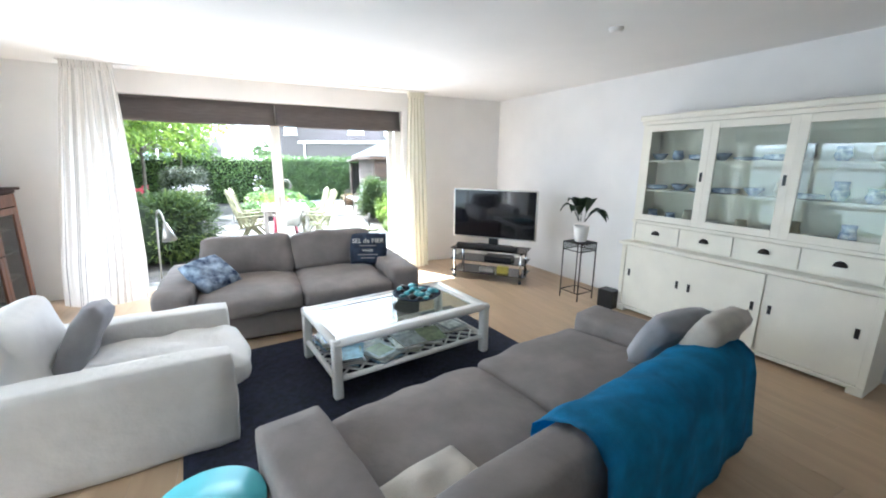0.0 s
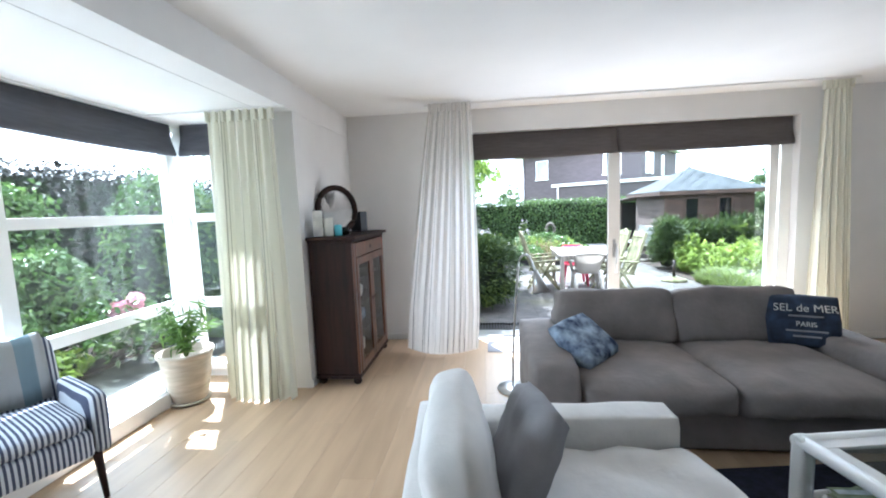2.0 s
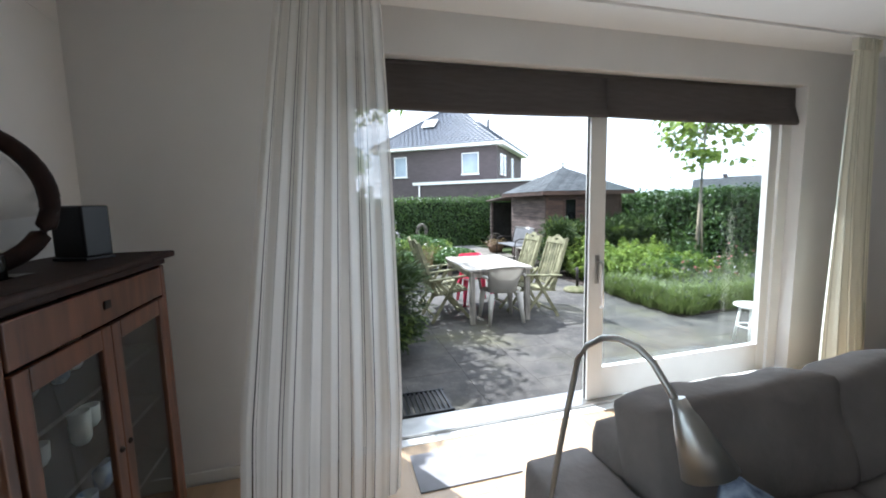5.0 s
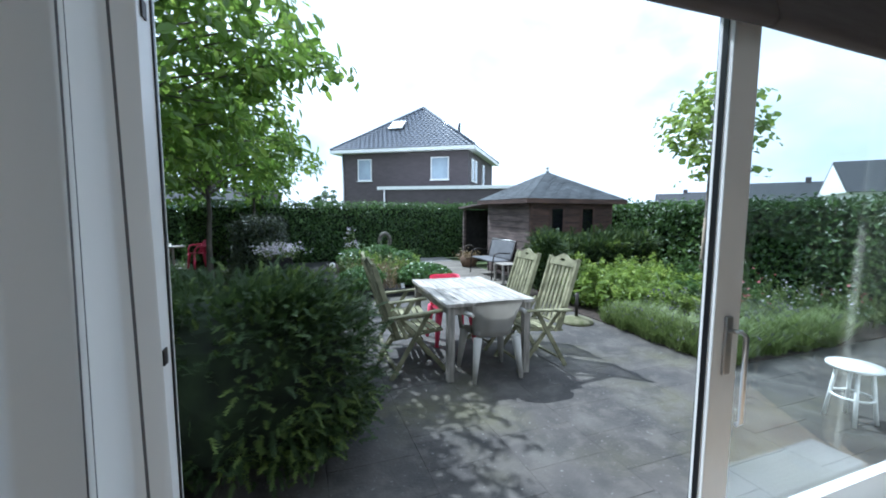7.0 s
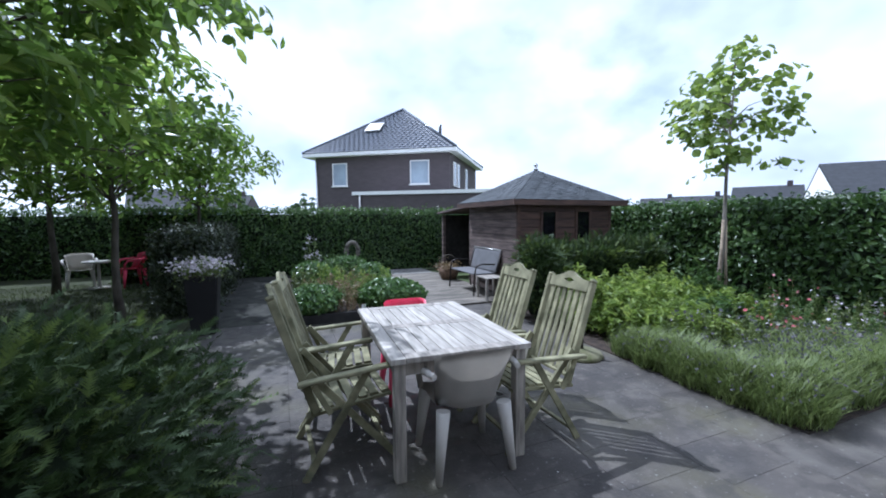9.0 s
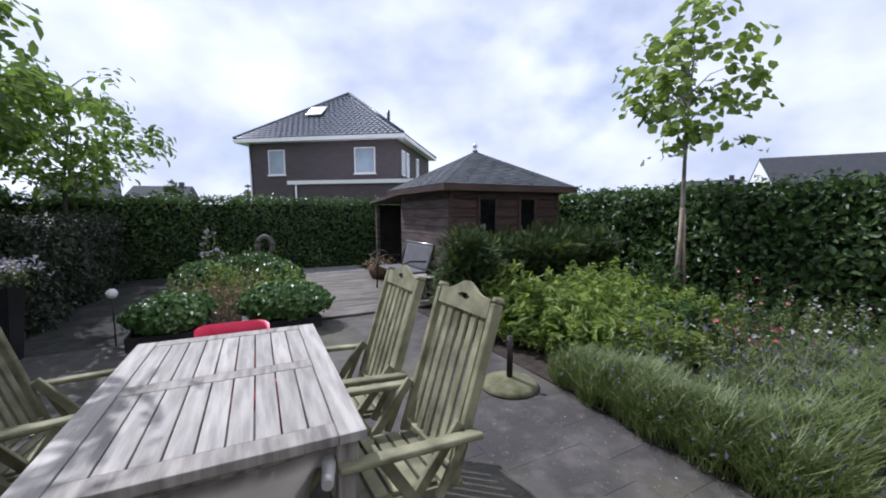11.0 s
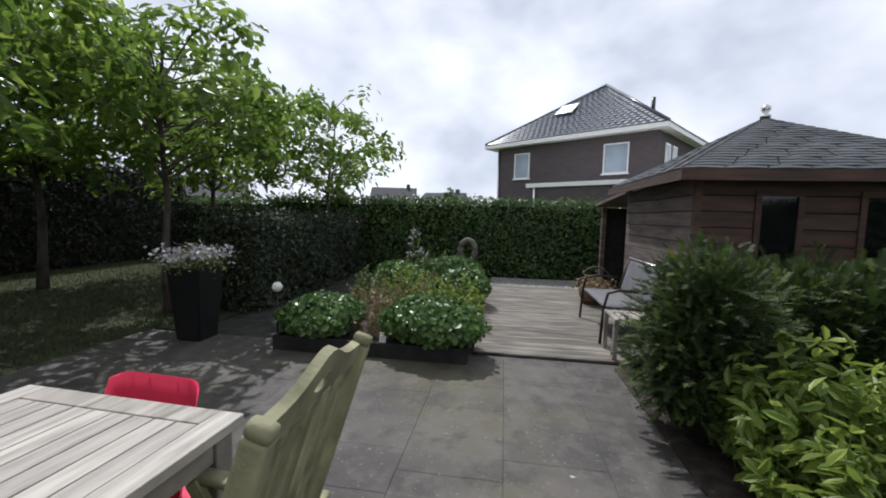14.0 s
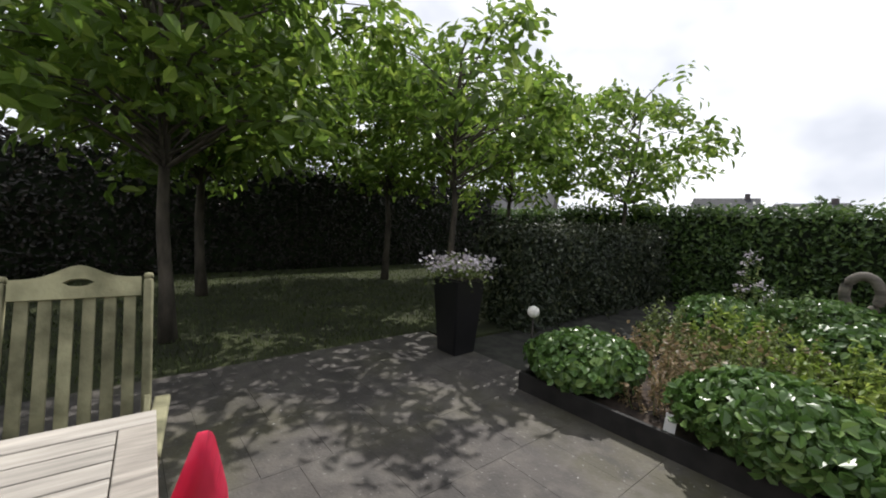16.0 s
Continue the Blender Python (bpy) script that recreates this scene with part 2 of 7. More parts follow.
SOIL = material("soil", (0.05, 0.035, 0.025), 1.0, vary=0.4, scale=12, bump=1.0, bump_scale=60)
PAVE = material("paving", (0.071, 0.063, 0.056), 0.8, vary=0.25, scale=1.1, bump=0.5, bump_scale=55, obj=0.10, ground=True)


def weathered_paving(m):
    """Moss film, pale lichen and bird-dropping spots over the paving, by place on the ground."""
    n, l = m.node_tree.nodes, m.node_tree.links
    b = n["Principled BSDF"]
    last = b.inputs["Base Color"].links[0].from_socket
    pos = n.new("ShaderNodeNewGeometry").outputs["Position"]
    for scale, detail, lo, hi, col, amount in ((0.75, 6, 0.50, 0.68, (0.105, 0.098, 0.05), 0.7), (2.6, 8, 0.52, 0.70, (0.125, 0.115, 0.10), 0.6), (1.7, 7, 0.55, 0.72, (0.035, 0.033, 0.032), 0.7), (7.5, 9, 0.50, 0.64, (0.105, 0.094, 0.080), 0.55), (5.0, 9, 0.54, 0.66, (0.036, 0.033, 0.030), 0.6), (34.0, 3, 0.64, 0.72, (0.21, 0.205, 0.19), 0.6), (19.0, 2, 0.77, 0.80, (0.40, 0.40, 0.37), 0.9)):
        t = n.new("ShaderNodeTexNoise")
        t.inputs["Scale"].default_value, t.inputs["Detail"].default_value = scale, detail
        l.new(pos, t.inputs["Vector"])
        r = n.new("ShaderNodeMapRange")
        r.inputs["From Min"].default_value, r.inputs["From Max"].default_value, r.inputs["To Max"].default_value = lo, hi, amount
        l.new(t.outputs["Fac"], r.inputs["Value"])
        x = n.new("ShaderNodeMixRGB")
        x.inputs["Color2"].default_value = (*col, 1)
        l.new(r.outputs["Result"], x.inputs["Fac"])
        l.new(last, x.inputs["Color1"])
        last = x.outputs["Color"]
    l.new(last, b.inputs["Base Color"])


weathered_paving(PAVE)
MOSS = material("paving_bed", (0.034, 0.034, 0.026), 1.0, vary=0.4, scale=6)
# Lawn colour lowered to carry part of the tree shade.
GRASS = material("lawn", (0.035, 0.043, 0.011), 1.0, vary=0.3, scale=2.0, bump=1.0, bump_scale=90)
FIELD = material("far_ground", (0.09, 0.12, 0.04), 1.0, vary=0.3, scale=0.2)
DECK = material("weathered_deck", (0.185, 0.165, 0.135), 0.85, vary=0.33, scale=2, bump=0.3, bump_scale=30, stretch=(1.2, 8, 8), obj=0.22)
TEAK = material("weathered_teak", (0.32, 0.29, 0.25), 0.85, vary=0.25, scale=4, bump=0.25, bump_scale=40, stretch=(8, 1, 1), obj=0.14)
TEAKLONG = material("weathered_teak_table", (0.39, 0.36, 0.315), 0.8, vary=0.20, scale=4, bump=0.25, bump_scale=40, stretch=(8, 0.8, 1), obj=0.16)
MOSSY = material("lichen_wood", (0.275, 0.262, 0.155), 0.9, vary=0.28, scale=7, bump=0.35, bump_scale=50, obj=0.16, second=(0.105, 0.102, 0.055))
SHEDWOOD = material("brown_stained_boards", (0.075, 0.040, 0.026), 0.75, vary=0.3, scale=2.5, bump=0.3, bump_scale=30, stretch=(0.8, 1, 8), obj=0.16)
# Paler, greyer boards for the shed's left side and the lean-to.
SHEDGREY = material("grey_brown_boards", (0.145, 0.108, 0.094), 0.85, vary=0.3, scale=2.5, bump=0.3, bump_scale=30, stretch=(1, 0.8, 8), obj=0.16)
SHINGLE = material("slate_shingle", (0.068, 0.075, 0.080), 0.85, vary=0.2, scale=3, bump=0.5, bump_scale=120, island=0.10)
BRICK = material("dark_brick", (0.090, 0.074, 0.076), 0.9, vary=0.08, scale=3, bump=0.4, bump_scale=18, stretch=(1, 1, 3))
ROOFTILE = material("glazed_rooftile", (0.075, 0.085, 0.105), 0.28, vary=0.15, scale=5, island=0.15)
ROOFGREY = material("far_rooftile", (0.036, 0.038, 0.042), 0.9, vary=0.15, scale=3)
WINDOWPANE = material("house_pane", (0.34, 0.40, 0.46), 0.08, vary=0.15, scale=1)
BARK = material("bark", (0.10, 0.085, 0.065), 0.95, vary=0.35, scale=9, bump=0.9, bump_scale=30, stretch=(1, 1, 0.4))
PALEBARK = material("pale_young_bark", (0.24, 0.215, 0.18), 0.9, vary=0.3, scale=9, bump=0.5, bump_scale=40, stretch=(1, 1, 0.4))
STAKE = material("stake_wood", (0.30, 0.24, 0.17), 0.9, vary=0.2)
WHITEPL = material("white_plastic", (0.47, 0.445, 0.40), 0.45, vary=0.06, scale=5)
REDPL = material("red_plastic", (0.70, 0.055, 0.13), 0.42, vary=0.05)
GREYMESH = material("grey_textile", (0.13, 0.13, 0.135), 0.85, vary=0.08)
# Black of the bed edging; also paints the shade inside the lean-to.
DARKWOOD = material("edging_and_shade_black", (0.022, 0.02, 0.018), 0.85, vary=0.3, obj=0.1)
# Near-black green fill: shade between the leaves, put into colour.
HEDGESHADE = material("hedge_shade", (0.018, 0.03, 0.010), 1.0, vary=0.4, scale=6)
L_HEDGE = leaf_material("hedge_leaf", (0.060, 0.115, 0.026), (0.16, 0.24, 0.060), 0.35, 0.33)
L_YEW = leaf_material("yew_needle", (0.040, 0.070, 0.016), (0.18, 0.235, 0.045), 0.32, 0.7)
L_TREE = leaf_material("tree_leaf", (0.14, 0.23, 0.035), (0.36, 0.46, 0.085), 0.58, 0.34)
L_BRIGHT = leaf_material("bright_leaf", (0.195, 0.280, 0.048), (0.48, 0.56, 0.12), 0.5)
L_IVY = leaf_material("ivy_leaf", (0.075, 0.150, 0.033), (0.21, 0.31, 0.09), 0.28, 0.32)
L_LAV = leaf_material("lavender_green", (0.15, 0.20, 0.055), (0.32, 0.37, 0.13), 0.4)
# Purplish leaf, darkened below its own colour to hold the tree shade.
L_SHADED = leaf_material("shade_dark_leaf", (0.020, 0.018, 0.014), (0.042, 0.032, 0.024), 0.12)
# Brown-green leaf with the medium hedge's shade mixed into the colour.
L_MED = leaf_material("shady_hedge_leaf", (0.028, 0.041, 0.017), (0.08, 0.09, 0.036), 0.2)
L_DRY = leaf_material("dry_bloom", (0.22, 0.16, 0.08), (0.40, 0.30, 0.18), 0.4)
L_PURPLE = leaf_material("lavender_bloom", (0.12, 0.11, 0.145), (0.23, 0.21, 0.26), 0.3)
L_PINK = leaf_material("pink_bloom", (0.50, 0.11, 0.14), (0.68, 0.28, 0.31), 0.3)
L_HYDRANGEA = leaf_material("hydrangea_bloom", (0.68, 0.30, 0.38), (0.85, 0.52, 0.56), 0.35)
L_WHITE = leaf_material("pale_bloom", (0.55, 0.50, 0.55), (0.80, 0.76, 0.80), 0.3)
L_HOUSE = leaf_material("house_plant_leaf", (0.03, 0.06, 0.025), (0.06, 0.11, 0.04), 0.15, 0.3)
L_PALM = leaf_material("palm_leaf", (0.11, 0.20, 0.04), (0.24, 0.36, 0.08), 0.45)


# ---- mesh helpers ----
def part(name, bm, mat, parent=None, label=""):
    me = bpy.data.meshes.new(name)
    bm.to_mesh(me)
    bm.free()
    me.materials.append(mat)
    ob = new(name, me)
    if parent:
        ob.parent = parent
    if label:
        ob["label"] = label
    return ob


def share(name, me, m, parent=None):
    ob = new(name, me)
    ob.parent = parent
    ob.matrix_local = m
    return ob


def thing(name, label, category, m=None, group=""):
    ob = new(name)
    ob.empty_display_size = 0.1
    if m is not None:
        ob.matrix_basis = m
    return tagged(ob, label, category, group)


def setting(ob, label="", category=""):
    return tagged(ob, label, category, kind="structure")


def box(bm, x0, y0, z0, x1, y1, z1, bevel=0.0, m=None, seg=2):
    vs = [bm.verts.new(p) for p in ((x0, y0, z0), (x1, y0, z0), (x1, y1, z0), (x0, y1, z0), (x0, y0, z1), (x1, y0, z1), (x1, y1, z1), (x0, y1, z1))]
    fs = [bm.faces.new([vs[i] for i in f]) for f in ((3, 2, 1, 0), (4, 5, 6, 7), (0, 1, 5, 4), (1, 2, 6, 5), (2, 3, 7, 6), (3, 0, 4, 7))]
    if bevel:
        es = list({e for f in fs for e in f.edges})
        r = bmesh.ops.bevel(bm, geom=es, offset=bevel, segments=seg, profile=0.6, affect='EDGES', clamp_overlap=True)
        vs = list({v for v in r["verts"]} | {v for v in vs if v.is_valid})
        for f in r["faces"]:
            f.smooth = True
    if m is not None:
        bmesh.ops.transform(bm, matrix=m, verts=vs)
    return bm


def boxes(*rows, bevel=0.0):
    bm = bmesh.new()
    for r in rows:
        box(bm, *r, bevel=bevel)
    return bm


def beam(bm, a, b, w, d, bevel=0.004):
    """A bar of section w x d from a to b."""
    a, b = Vector(a), Vector(b)
    m = Matrix.Translation(a) @ (b - a).to_track_quat('Z', 'Y').to_matrix().to_4x4()
    return box(bm, -w / 2, -d / 2, 0, w / 2, d / 2, (b - a).length, bevel, m)


def tube(bm, pts, radii, seg=8, caps=True):
    """A round bar through points, with a radius at each."""
    pts = [Vector(p) for p in pts]
    if not isinstance(radii, (list, tuple)):
        radii = [radii] * len(pts)
    rings, ref = [], Vector((0.31, 0.22, 0.93))
    for i, p in enumerate(pts):
        t = (pts[min(i + 1, len(pts) - 1)] - pts[max(i - 1, 0)]).normalized()
        u = t.cross(ref if abs(t.dot(ref)) < 0.97 else Vector((1, 0, 0))).normalized()
        v = t.cross(u)
        rings.append([bm.verts.new(p + radii[i] * (math.cos(6.28319 * k / seg) * u + math.sin(6.28319 * k / seg) * v)) for k in range(seg)])
    for a, b in zip(rings, rings[1:]):
        for k in range(seg):
            bm.faces.new((a[k], a[(k + 1) % seg], b[(k + 1) % seg], b[k])).smooth = True
    if caps:
        bm.faces.new(rings[0][::-1])
        bm.faces.new(rings[-1])
    return bm


def lathe(profile, seg=32, bm=None, at=(0, 0, 0)):
    """A turned body from (radius, height) pairs."""
    bm = bm or bmesh.new()
    rings = [[bm.verts.new((at[0] + r * math.cos(6.28319 * k / seg), at[1] + r * math.sin(6.28319 * k / seg), at[2] + z)) for k in range(seg)] for r, z in profile]
    for a, b in zip(rings, rings[1:]):
        for k in range(seg):
            bm.faces.new((a[k], a[(k + 1) % seg], b[(k + 1) % seg], b[k])).smooth = True
    bm.faces.new(rings[0][::-1])
    bm.faces.new(rings[-1])
    return bm


def cushion(bm, sx, sy, sz, m=None, puff=0.5, n=14, seed=0, wrinkle=0.012):
    """A stuffed cushion: full in the middle, thin at the seams, with creases."""
    vs = {}
    for side in (1, -1):
        for i in range(n + 1):
            for j in range(n + 1):
                u, v = 2 * i / n - 1, 2 * j / n - 1
                edge = max(0.0, (1 - abs(u) ** 4) * (1 - abs(v) ** 4)) ** 0.5
                pinch = 1 - 0.05 * (abs(u * v))
                w = wrinkle * noise.noise(Vector((u * 2.2 + seed, v * 2.2, side * 3.1 + seed)))
                z = side * sz / 2 * ((1 - puff) * min(1, edge * 3) + puff * edge) + w * edge * 2
                if edge == 0 and side == -1:
                    continue
                vs[side, i, j] = bm.verts.new((u * sx / 2 * pinch, v * sy / 2 * pinch, z))
    get = lambda s, i, j: vs.get((s, i, j)) or vs[1, i, j]
    for side in (1, -1):
        for i in range(n):
            for j in range(n):
                q = [get(side, i, j), get(side, i + 1, j), get(side, i + 1, j + 1), get(side, i, j + 1)]
                q = q if side == 1 else q[::-1]
                if len(set(q)) == 4:
                    try:
                        bm.faces.new(q).smooth = True
                    except ValueError:
                        pass
    if m is not None:
        bmesh.ops.transform(bm, matrix=m, verts=list(vs.values()))
    return bm


def soft_box(sx, sy, sz, bevel, seed=0, bulge=0.02, cuts=6, wrinkle=0.012):
    """A padded block: rounded edges, swelling faces, slight creases."""
    bm = bmesh.new()
    box(bm, -sx / 2, -sy / 2, 0, sx / 2, sy / 2, sz)
    bmesh.ops.subdivide_edges(bm, edges=bm.edges[:], cuts=cuts, use_grid_fill=True)
    for v in bm.verts:
        p = v.co.copy()
        u, w, t = 2 * p.x / sx, 2 * p.y / sy, 2 * p.z / sz - 1
        k = Vector((p.x, p.y, p.z - sz / 2))
        inner = Vector((max(-sx / 2 + bevel, min(sx / 2 - bevel, k.x)), max(-sy / 2 + bevel, min(sy / 2 - bevel, k.y)), max(-sz / 2 + bevel, min(sz / 2 - bevel, k.z))))
        d = k - inner
        if d.length > 1e-6:
            k = inner + d.normalized() * min(bevel, d.length if sum(abs(c) > 1e-6 for c in d) < 2 else bevel)
        k.z += bulge * (1 - u * u) * (1 - w * w) * t
        k.y += bulge * (1 - u * u) * (1 - t * t) * w
        k.x += bulge * 0.6 * (1 - w * w) * (1 - t * t) * u
        k += Vector([wrinkle * noise.noise(Vector((p.x * 5 + seed * 7, p.y * 5 + i * 13, p.z * 5))) for i in range(3)])
        v.co = k + Vector((0, 0, sz / 2))
    for f in bm.faces:
        f.smooth = True
    return bm


def leaf_mesh(name, pts, nrm, size, mat, parent=None, rng=None, aspect=0.5, spread=0.6, label="", fold=0.25):
    """Leaves as folded blades at the points, facing about along the normals."""
    rng = rng or np.random.default_rng(1)
    n = len(pts)
    nrm = nrm + rng.normal(0, spread, (n, 3))
    nrm /= np.linalg.norm(nrm, axis=1, keepdims=True) + 1e-9
    t = np.cross(nrm, rng.normal(0, 1, (n, 3)))
    t /= np.linalg.norm(t, axis=1, keepdims=True) + 1e-9
    s = np.cross(nrm, t)
    ln = (size * rng.uniform(0.6, 1.25, (n, 1)))
    wd = ln * aspect / 2
    verts = np.empty((n, 6, 3))
    verts[:, 0] = pts - t * ln * 0.5
    verts[:, 1] = pts - t * ln * 0.22 + s * wd * 0.92 + nrm * wd * fold
    verts[:, 2] = pts + t * ln * 0.14 + s * wd * 0.85 + nrm * (wd * fold - ln * 0.02)
    verts[:, 3] = pts + t * ln * 0.5 - nrm * ln * 0.14
    verts[:, 4] = pts + t * ln * 0.14 - s * wd * 0.85 + nrm * (wd * fold - ln * 0.02)
    verts[:, 5] = pts - t * ln * 0.22 - s * wd * 0.92 + nrm * wd * fold
    k = np.arange(n)[:, None] * 6
    faces = [row for quad in ((0, 1, 2, 3), (0, 3, 4, 5)) for row in (k + list(quad)).tolist()]
    me = bpy.data.meshes.new(name)
    me.from_pydata(verts.reshape(-1, 3).tolist(), [], faces)
    me.materials.append(mat)
    ob = tagged(new(name, me), kind="stuff" if parent else "")
    if parent:
        ob.parent = parent
    if label:
        ob["label"] = label
    return ob


def shoots(name, pts, ahead, length, mat, parent, rng, needles=9, long=0.024):
    """Short twigs with two flat rows of narrow needles, growing along the given directions."""
    n = len(pts)
    a = ahead + rng.normal(0, 0.45, (n, 3))
    a /= np.linalg.norm(a, axis=1, keepdims=True) + 1e-9
    up = np.tile([0.0, 0.0, 1.0], (n, 1)) + rng.normal(0, 0.35, (n, 3))
    s = np.cross(a, up)
    s /= np.linalg.norm(s, axis=1, keepdims=True) + 1e-9
    u = np.cross(s, a)
    ln = length * rng.uniform(0.55, 1.25, (n, 1))
    K = needles + 1
    f = np.linspace(0, 1, K)
    spine = pts[:, None] + a[:, None] * (ln * f)[:, :, None] - np.array([0, 0, 1.0]) * (ln * 0.18 * f * f)[:, :, None]
    sides = []
    for side in (-1, 1):
        l = long * (1.15 - 0.55 * f[None, :-1]) * rng.uniform(0.75, 1.25, (n, needles))
        d = (s * side * 0.85 + a * 0.55)[:, None] + u[:, None] * rng.uniform(-0.25, 0.35, (n, needles, 1))
        sides.append((spine[:, :-1] + spine[:, 1:]) / 2 + d * l[:, :, None])
    v = np.concatenate([spine] + sides, 1).reshape(-1, 3)
    one = [(k, k + 1, K + k) for k in range(needles)] + [(k + 1, k, K + needles + k) for k in range(needles)]
    faces = (np.arange(n)[:, None, None] * (K + 2 * needles) + np.array(one)[None]).reshape(-1, 3)
    me = bpy.data.meshes.new(name)
    me.from_pydata(v.tolist(), [], faces.tolist())
    me.materials.append(mat)
    ob = tagged(new(name, me), kind="stuff")
    ob.parent = parent
    return ob


def blades(name, base, height, lean, width, mat, parent=None, rng=None, label=""):
    """Upright grassy blades, each a bent strip of two triangles and a tip."""
    rng = rng or np.random.default_rng(2)
    n = len(base)
    a = rng.uniform(0, 6.283, n)
    d = np.stack([np.cos(a), np.sin(a), np.zeros(n)], 1)
    s = np.stack([-np.sin(a), np.cos(a), np.zeros(n)], 1) * width
    h = height * rng.uniform(0.6, 1.2, (n, 1))
    up = np.array([0, 0, 1.0])
    mid = base + up * h * 0.55 + d * lean * h * 0.3
    tip = base + up * h + d * lean * h
    verts = np.stack([base - s, base + s, mid + s, mid - s, tip], 1)
    k = np.arange(n)[:, None] * 5
    faces = [tuple(r) for r in (k + [0, 1, 2, 3]).tolist()] + [tuple(r) for r in (k + [3, 2, 4]).tolist()]
    me = bpy.data.meshes.new(name)
    me.from_pydata(verts.reshape(-1, 3).tolist(), [], faces)
    me.materials.append(mat)
    ob = tagged(new(name, me), kind="stuff" if parent else "")
    if parent:
        ob.parent = parent
    if label:
        ob["label"] = label
    return ob, tip


def surface_points(x0, y0, z0, x1, y1, z1, density, rng, rough=0.07, faces="xXyYZ"):
    """Points and normals over the faces of a block, uneven as clipped foliage is."""
    P, N = [], []
    dx, dy, dz = x1 - x0, y1 - y0, z1 - z0
    for f in faces:
        area = {"x": dy * dz, "X": dy * dz, "y": dx * dz, "Y": dx * dz, "Z": dx * dy}[f]
        n = int(area * density)
        p = rng.uniform(0, 1, (n, 3)) * [dx, dy, dz] + [x0, y0, z0]
        nn = np.zeros((n, 3))
        ax, val, sg = {"x": (0, x0, -1), "X": (0, x1, 1), "y": (1, y0, -1), "Y": (1, y1, 1), "Z": (2, z1, 1)}[f]
        lump = 0.5 * np.sin(p @ [2.3, 3.1, 2.7]) + 0.5 * np.sin(p @ [5.1, -4.3, 6.1] + 1.7)
        p[:, ax] = val + sg * (lump * rough + rng.normal(0, rough * 0.7, n))
        nn[:, ax] = sg
        nn[:, 2] += 0.25
        P.append(p)
        N.append(nn)
    return np.concatenate(P), np.concatenate(N)

# ---- room ----
CZ, BZ, XR, YS = 2.76, 2.51, 6.9, -8.2      # ceiling, bay ceiling, right wall, back wall
OX0, OX1, OZ = 1.30, 5.06, 2.49             # patio opening
BX, BY0, BY1 = -1.45, -1.12, -5.6           # bay: outer window plane, its two ends

setting(part("floor", boxes((BX - 0.1, YS, -0.10, XR + 0.62, 0.0, -0.022)), SUBFLOOR), "pale oak plank floor", "floor")
setting(part("wall_north_left", boxes((-0.25, 0, -0.1, OX0, 0.32, CZ)), WALL), "white plastered wall beside the patio doors", "wall")
setting(part("wall_north_right", boxes((OX1, 0, -0.1, XR + 0.2, 0.32, CZ)), WALL), "white plastered wall beside the patio doors", "wall")
setting(part("wall_north_lintel", boxes((OX0, 0, OZ, OX1, 0.32, CZ)), WALL), "white plastered lintel over the patio doors", "wall")
setting(part("wall_east", box(bmesh.new(), 0, YS - 0.4, -0.1, 0.2, 0.1, CZ, 0, pose(XR, 0, 0, 0, 0, 4)), WALL), "plain white plastered wall", "wall")
setting(part("wall_south", boxes((-0.25, YS - 0.2, -0.1, XR + 0.9, YS, CZ)), WALL), "plain white plastered wall", "wall")
setting(part("wall_west_pier", boxes((-0.25, -1.40, -0.1, 0, 0, BZ)), WALL), "white plastered pier between bay and patio doors", "wall")
setting(part("wall_west_header", boxes((-0.25, BY1, BZ + 0.003, 0, 0, CZ)), WALL), "white plastered header over the bay", "wall")
setting(part("wall_west_back", boxes((-0.25, YS, -0.1, 0, BY1, CZ)), WALL), "plain white plastered wall", "wall")
setting(part("wall_bay_end", boxes((BX - 0.1, BY1 - 0.2, -0.1, -0.25, BY1, BZ)), WALL), "plain white plastered wall", "wall")
setting(part("ceiling", boxes((-0.25, YS - 0.2, CZ, XR + 0.9, 0.32, CZ + 0.2)), CEIL), "smooth white plastered ceiling", "ceiling")
setting(part("ceiling_bay", boxes((BX - 0.25, BY1 - 0.2, BZ, -0.25, BY0 + 0.25, BZ + 0.3)), CEIL), "white plastered bay ceiling", "ceiling")
for nm, r in (("baseboard_west", (0, -1.39, 0.002, 0.012, -0.02, 0.07)), ("baseboard_north", (0.015, -0.012, 0.002, OX0, 0, 0.07)),
              ("baseboard_north_right", (OX1 + 0.02, -0.012, 0.002, XR - 0.013, 0, 0.07)), ("baseboard_south", (0.02, YS, 0.002, XR, YS + 0.012, 0.07))):
    setting(part(nm, boxes(r), WHITE), "low white baseboard", "baseboard")

# patio doors: frame, the fixed pane on the right with the open leaf slid behind it
door = setting(thing("door_1", "white framed sliding patio door standing open", "door"))
F0, F1 = 0.10, 0.22
part("frame_head", boxes((OX0, F0, OZ - 0.11, OX1, F1, OZ), bevel=0.004), WHITE, door)
jamb = part("frame_jamb", boxes((OX0, F0, -0.02, OX0 + 0.09, F1, OZ - 0.112), bevel=0.004), WHITE, door)
for z in (0.55, 1.22, 1.95):
    part("strike_plate", boxes((OX0 + 0.0902, 0.125, z, OX0 + 0.094, 0.150, z + 0.035)), IRON, jamb)
part("seal_strip", boxes((OX0 + 0.0902, 0.185, 0.03, OX0 + 0.094, 0.195, OZ - 0.12)), BLACK, jamb)
part("frame_jamb", boxes((OX1 - 0.11, F0, -0.02, OX1, F1, OZ - 0.112), bevel=0.004), WHITE, door)
part("sill", boxes((OX0 + 0.09, F0 - 0.04, -0.06, OX1 - 0.11, F1 + 0.06, 0.025), bevel=0.006), STEEL, door, "worn aluminium threshold")
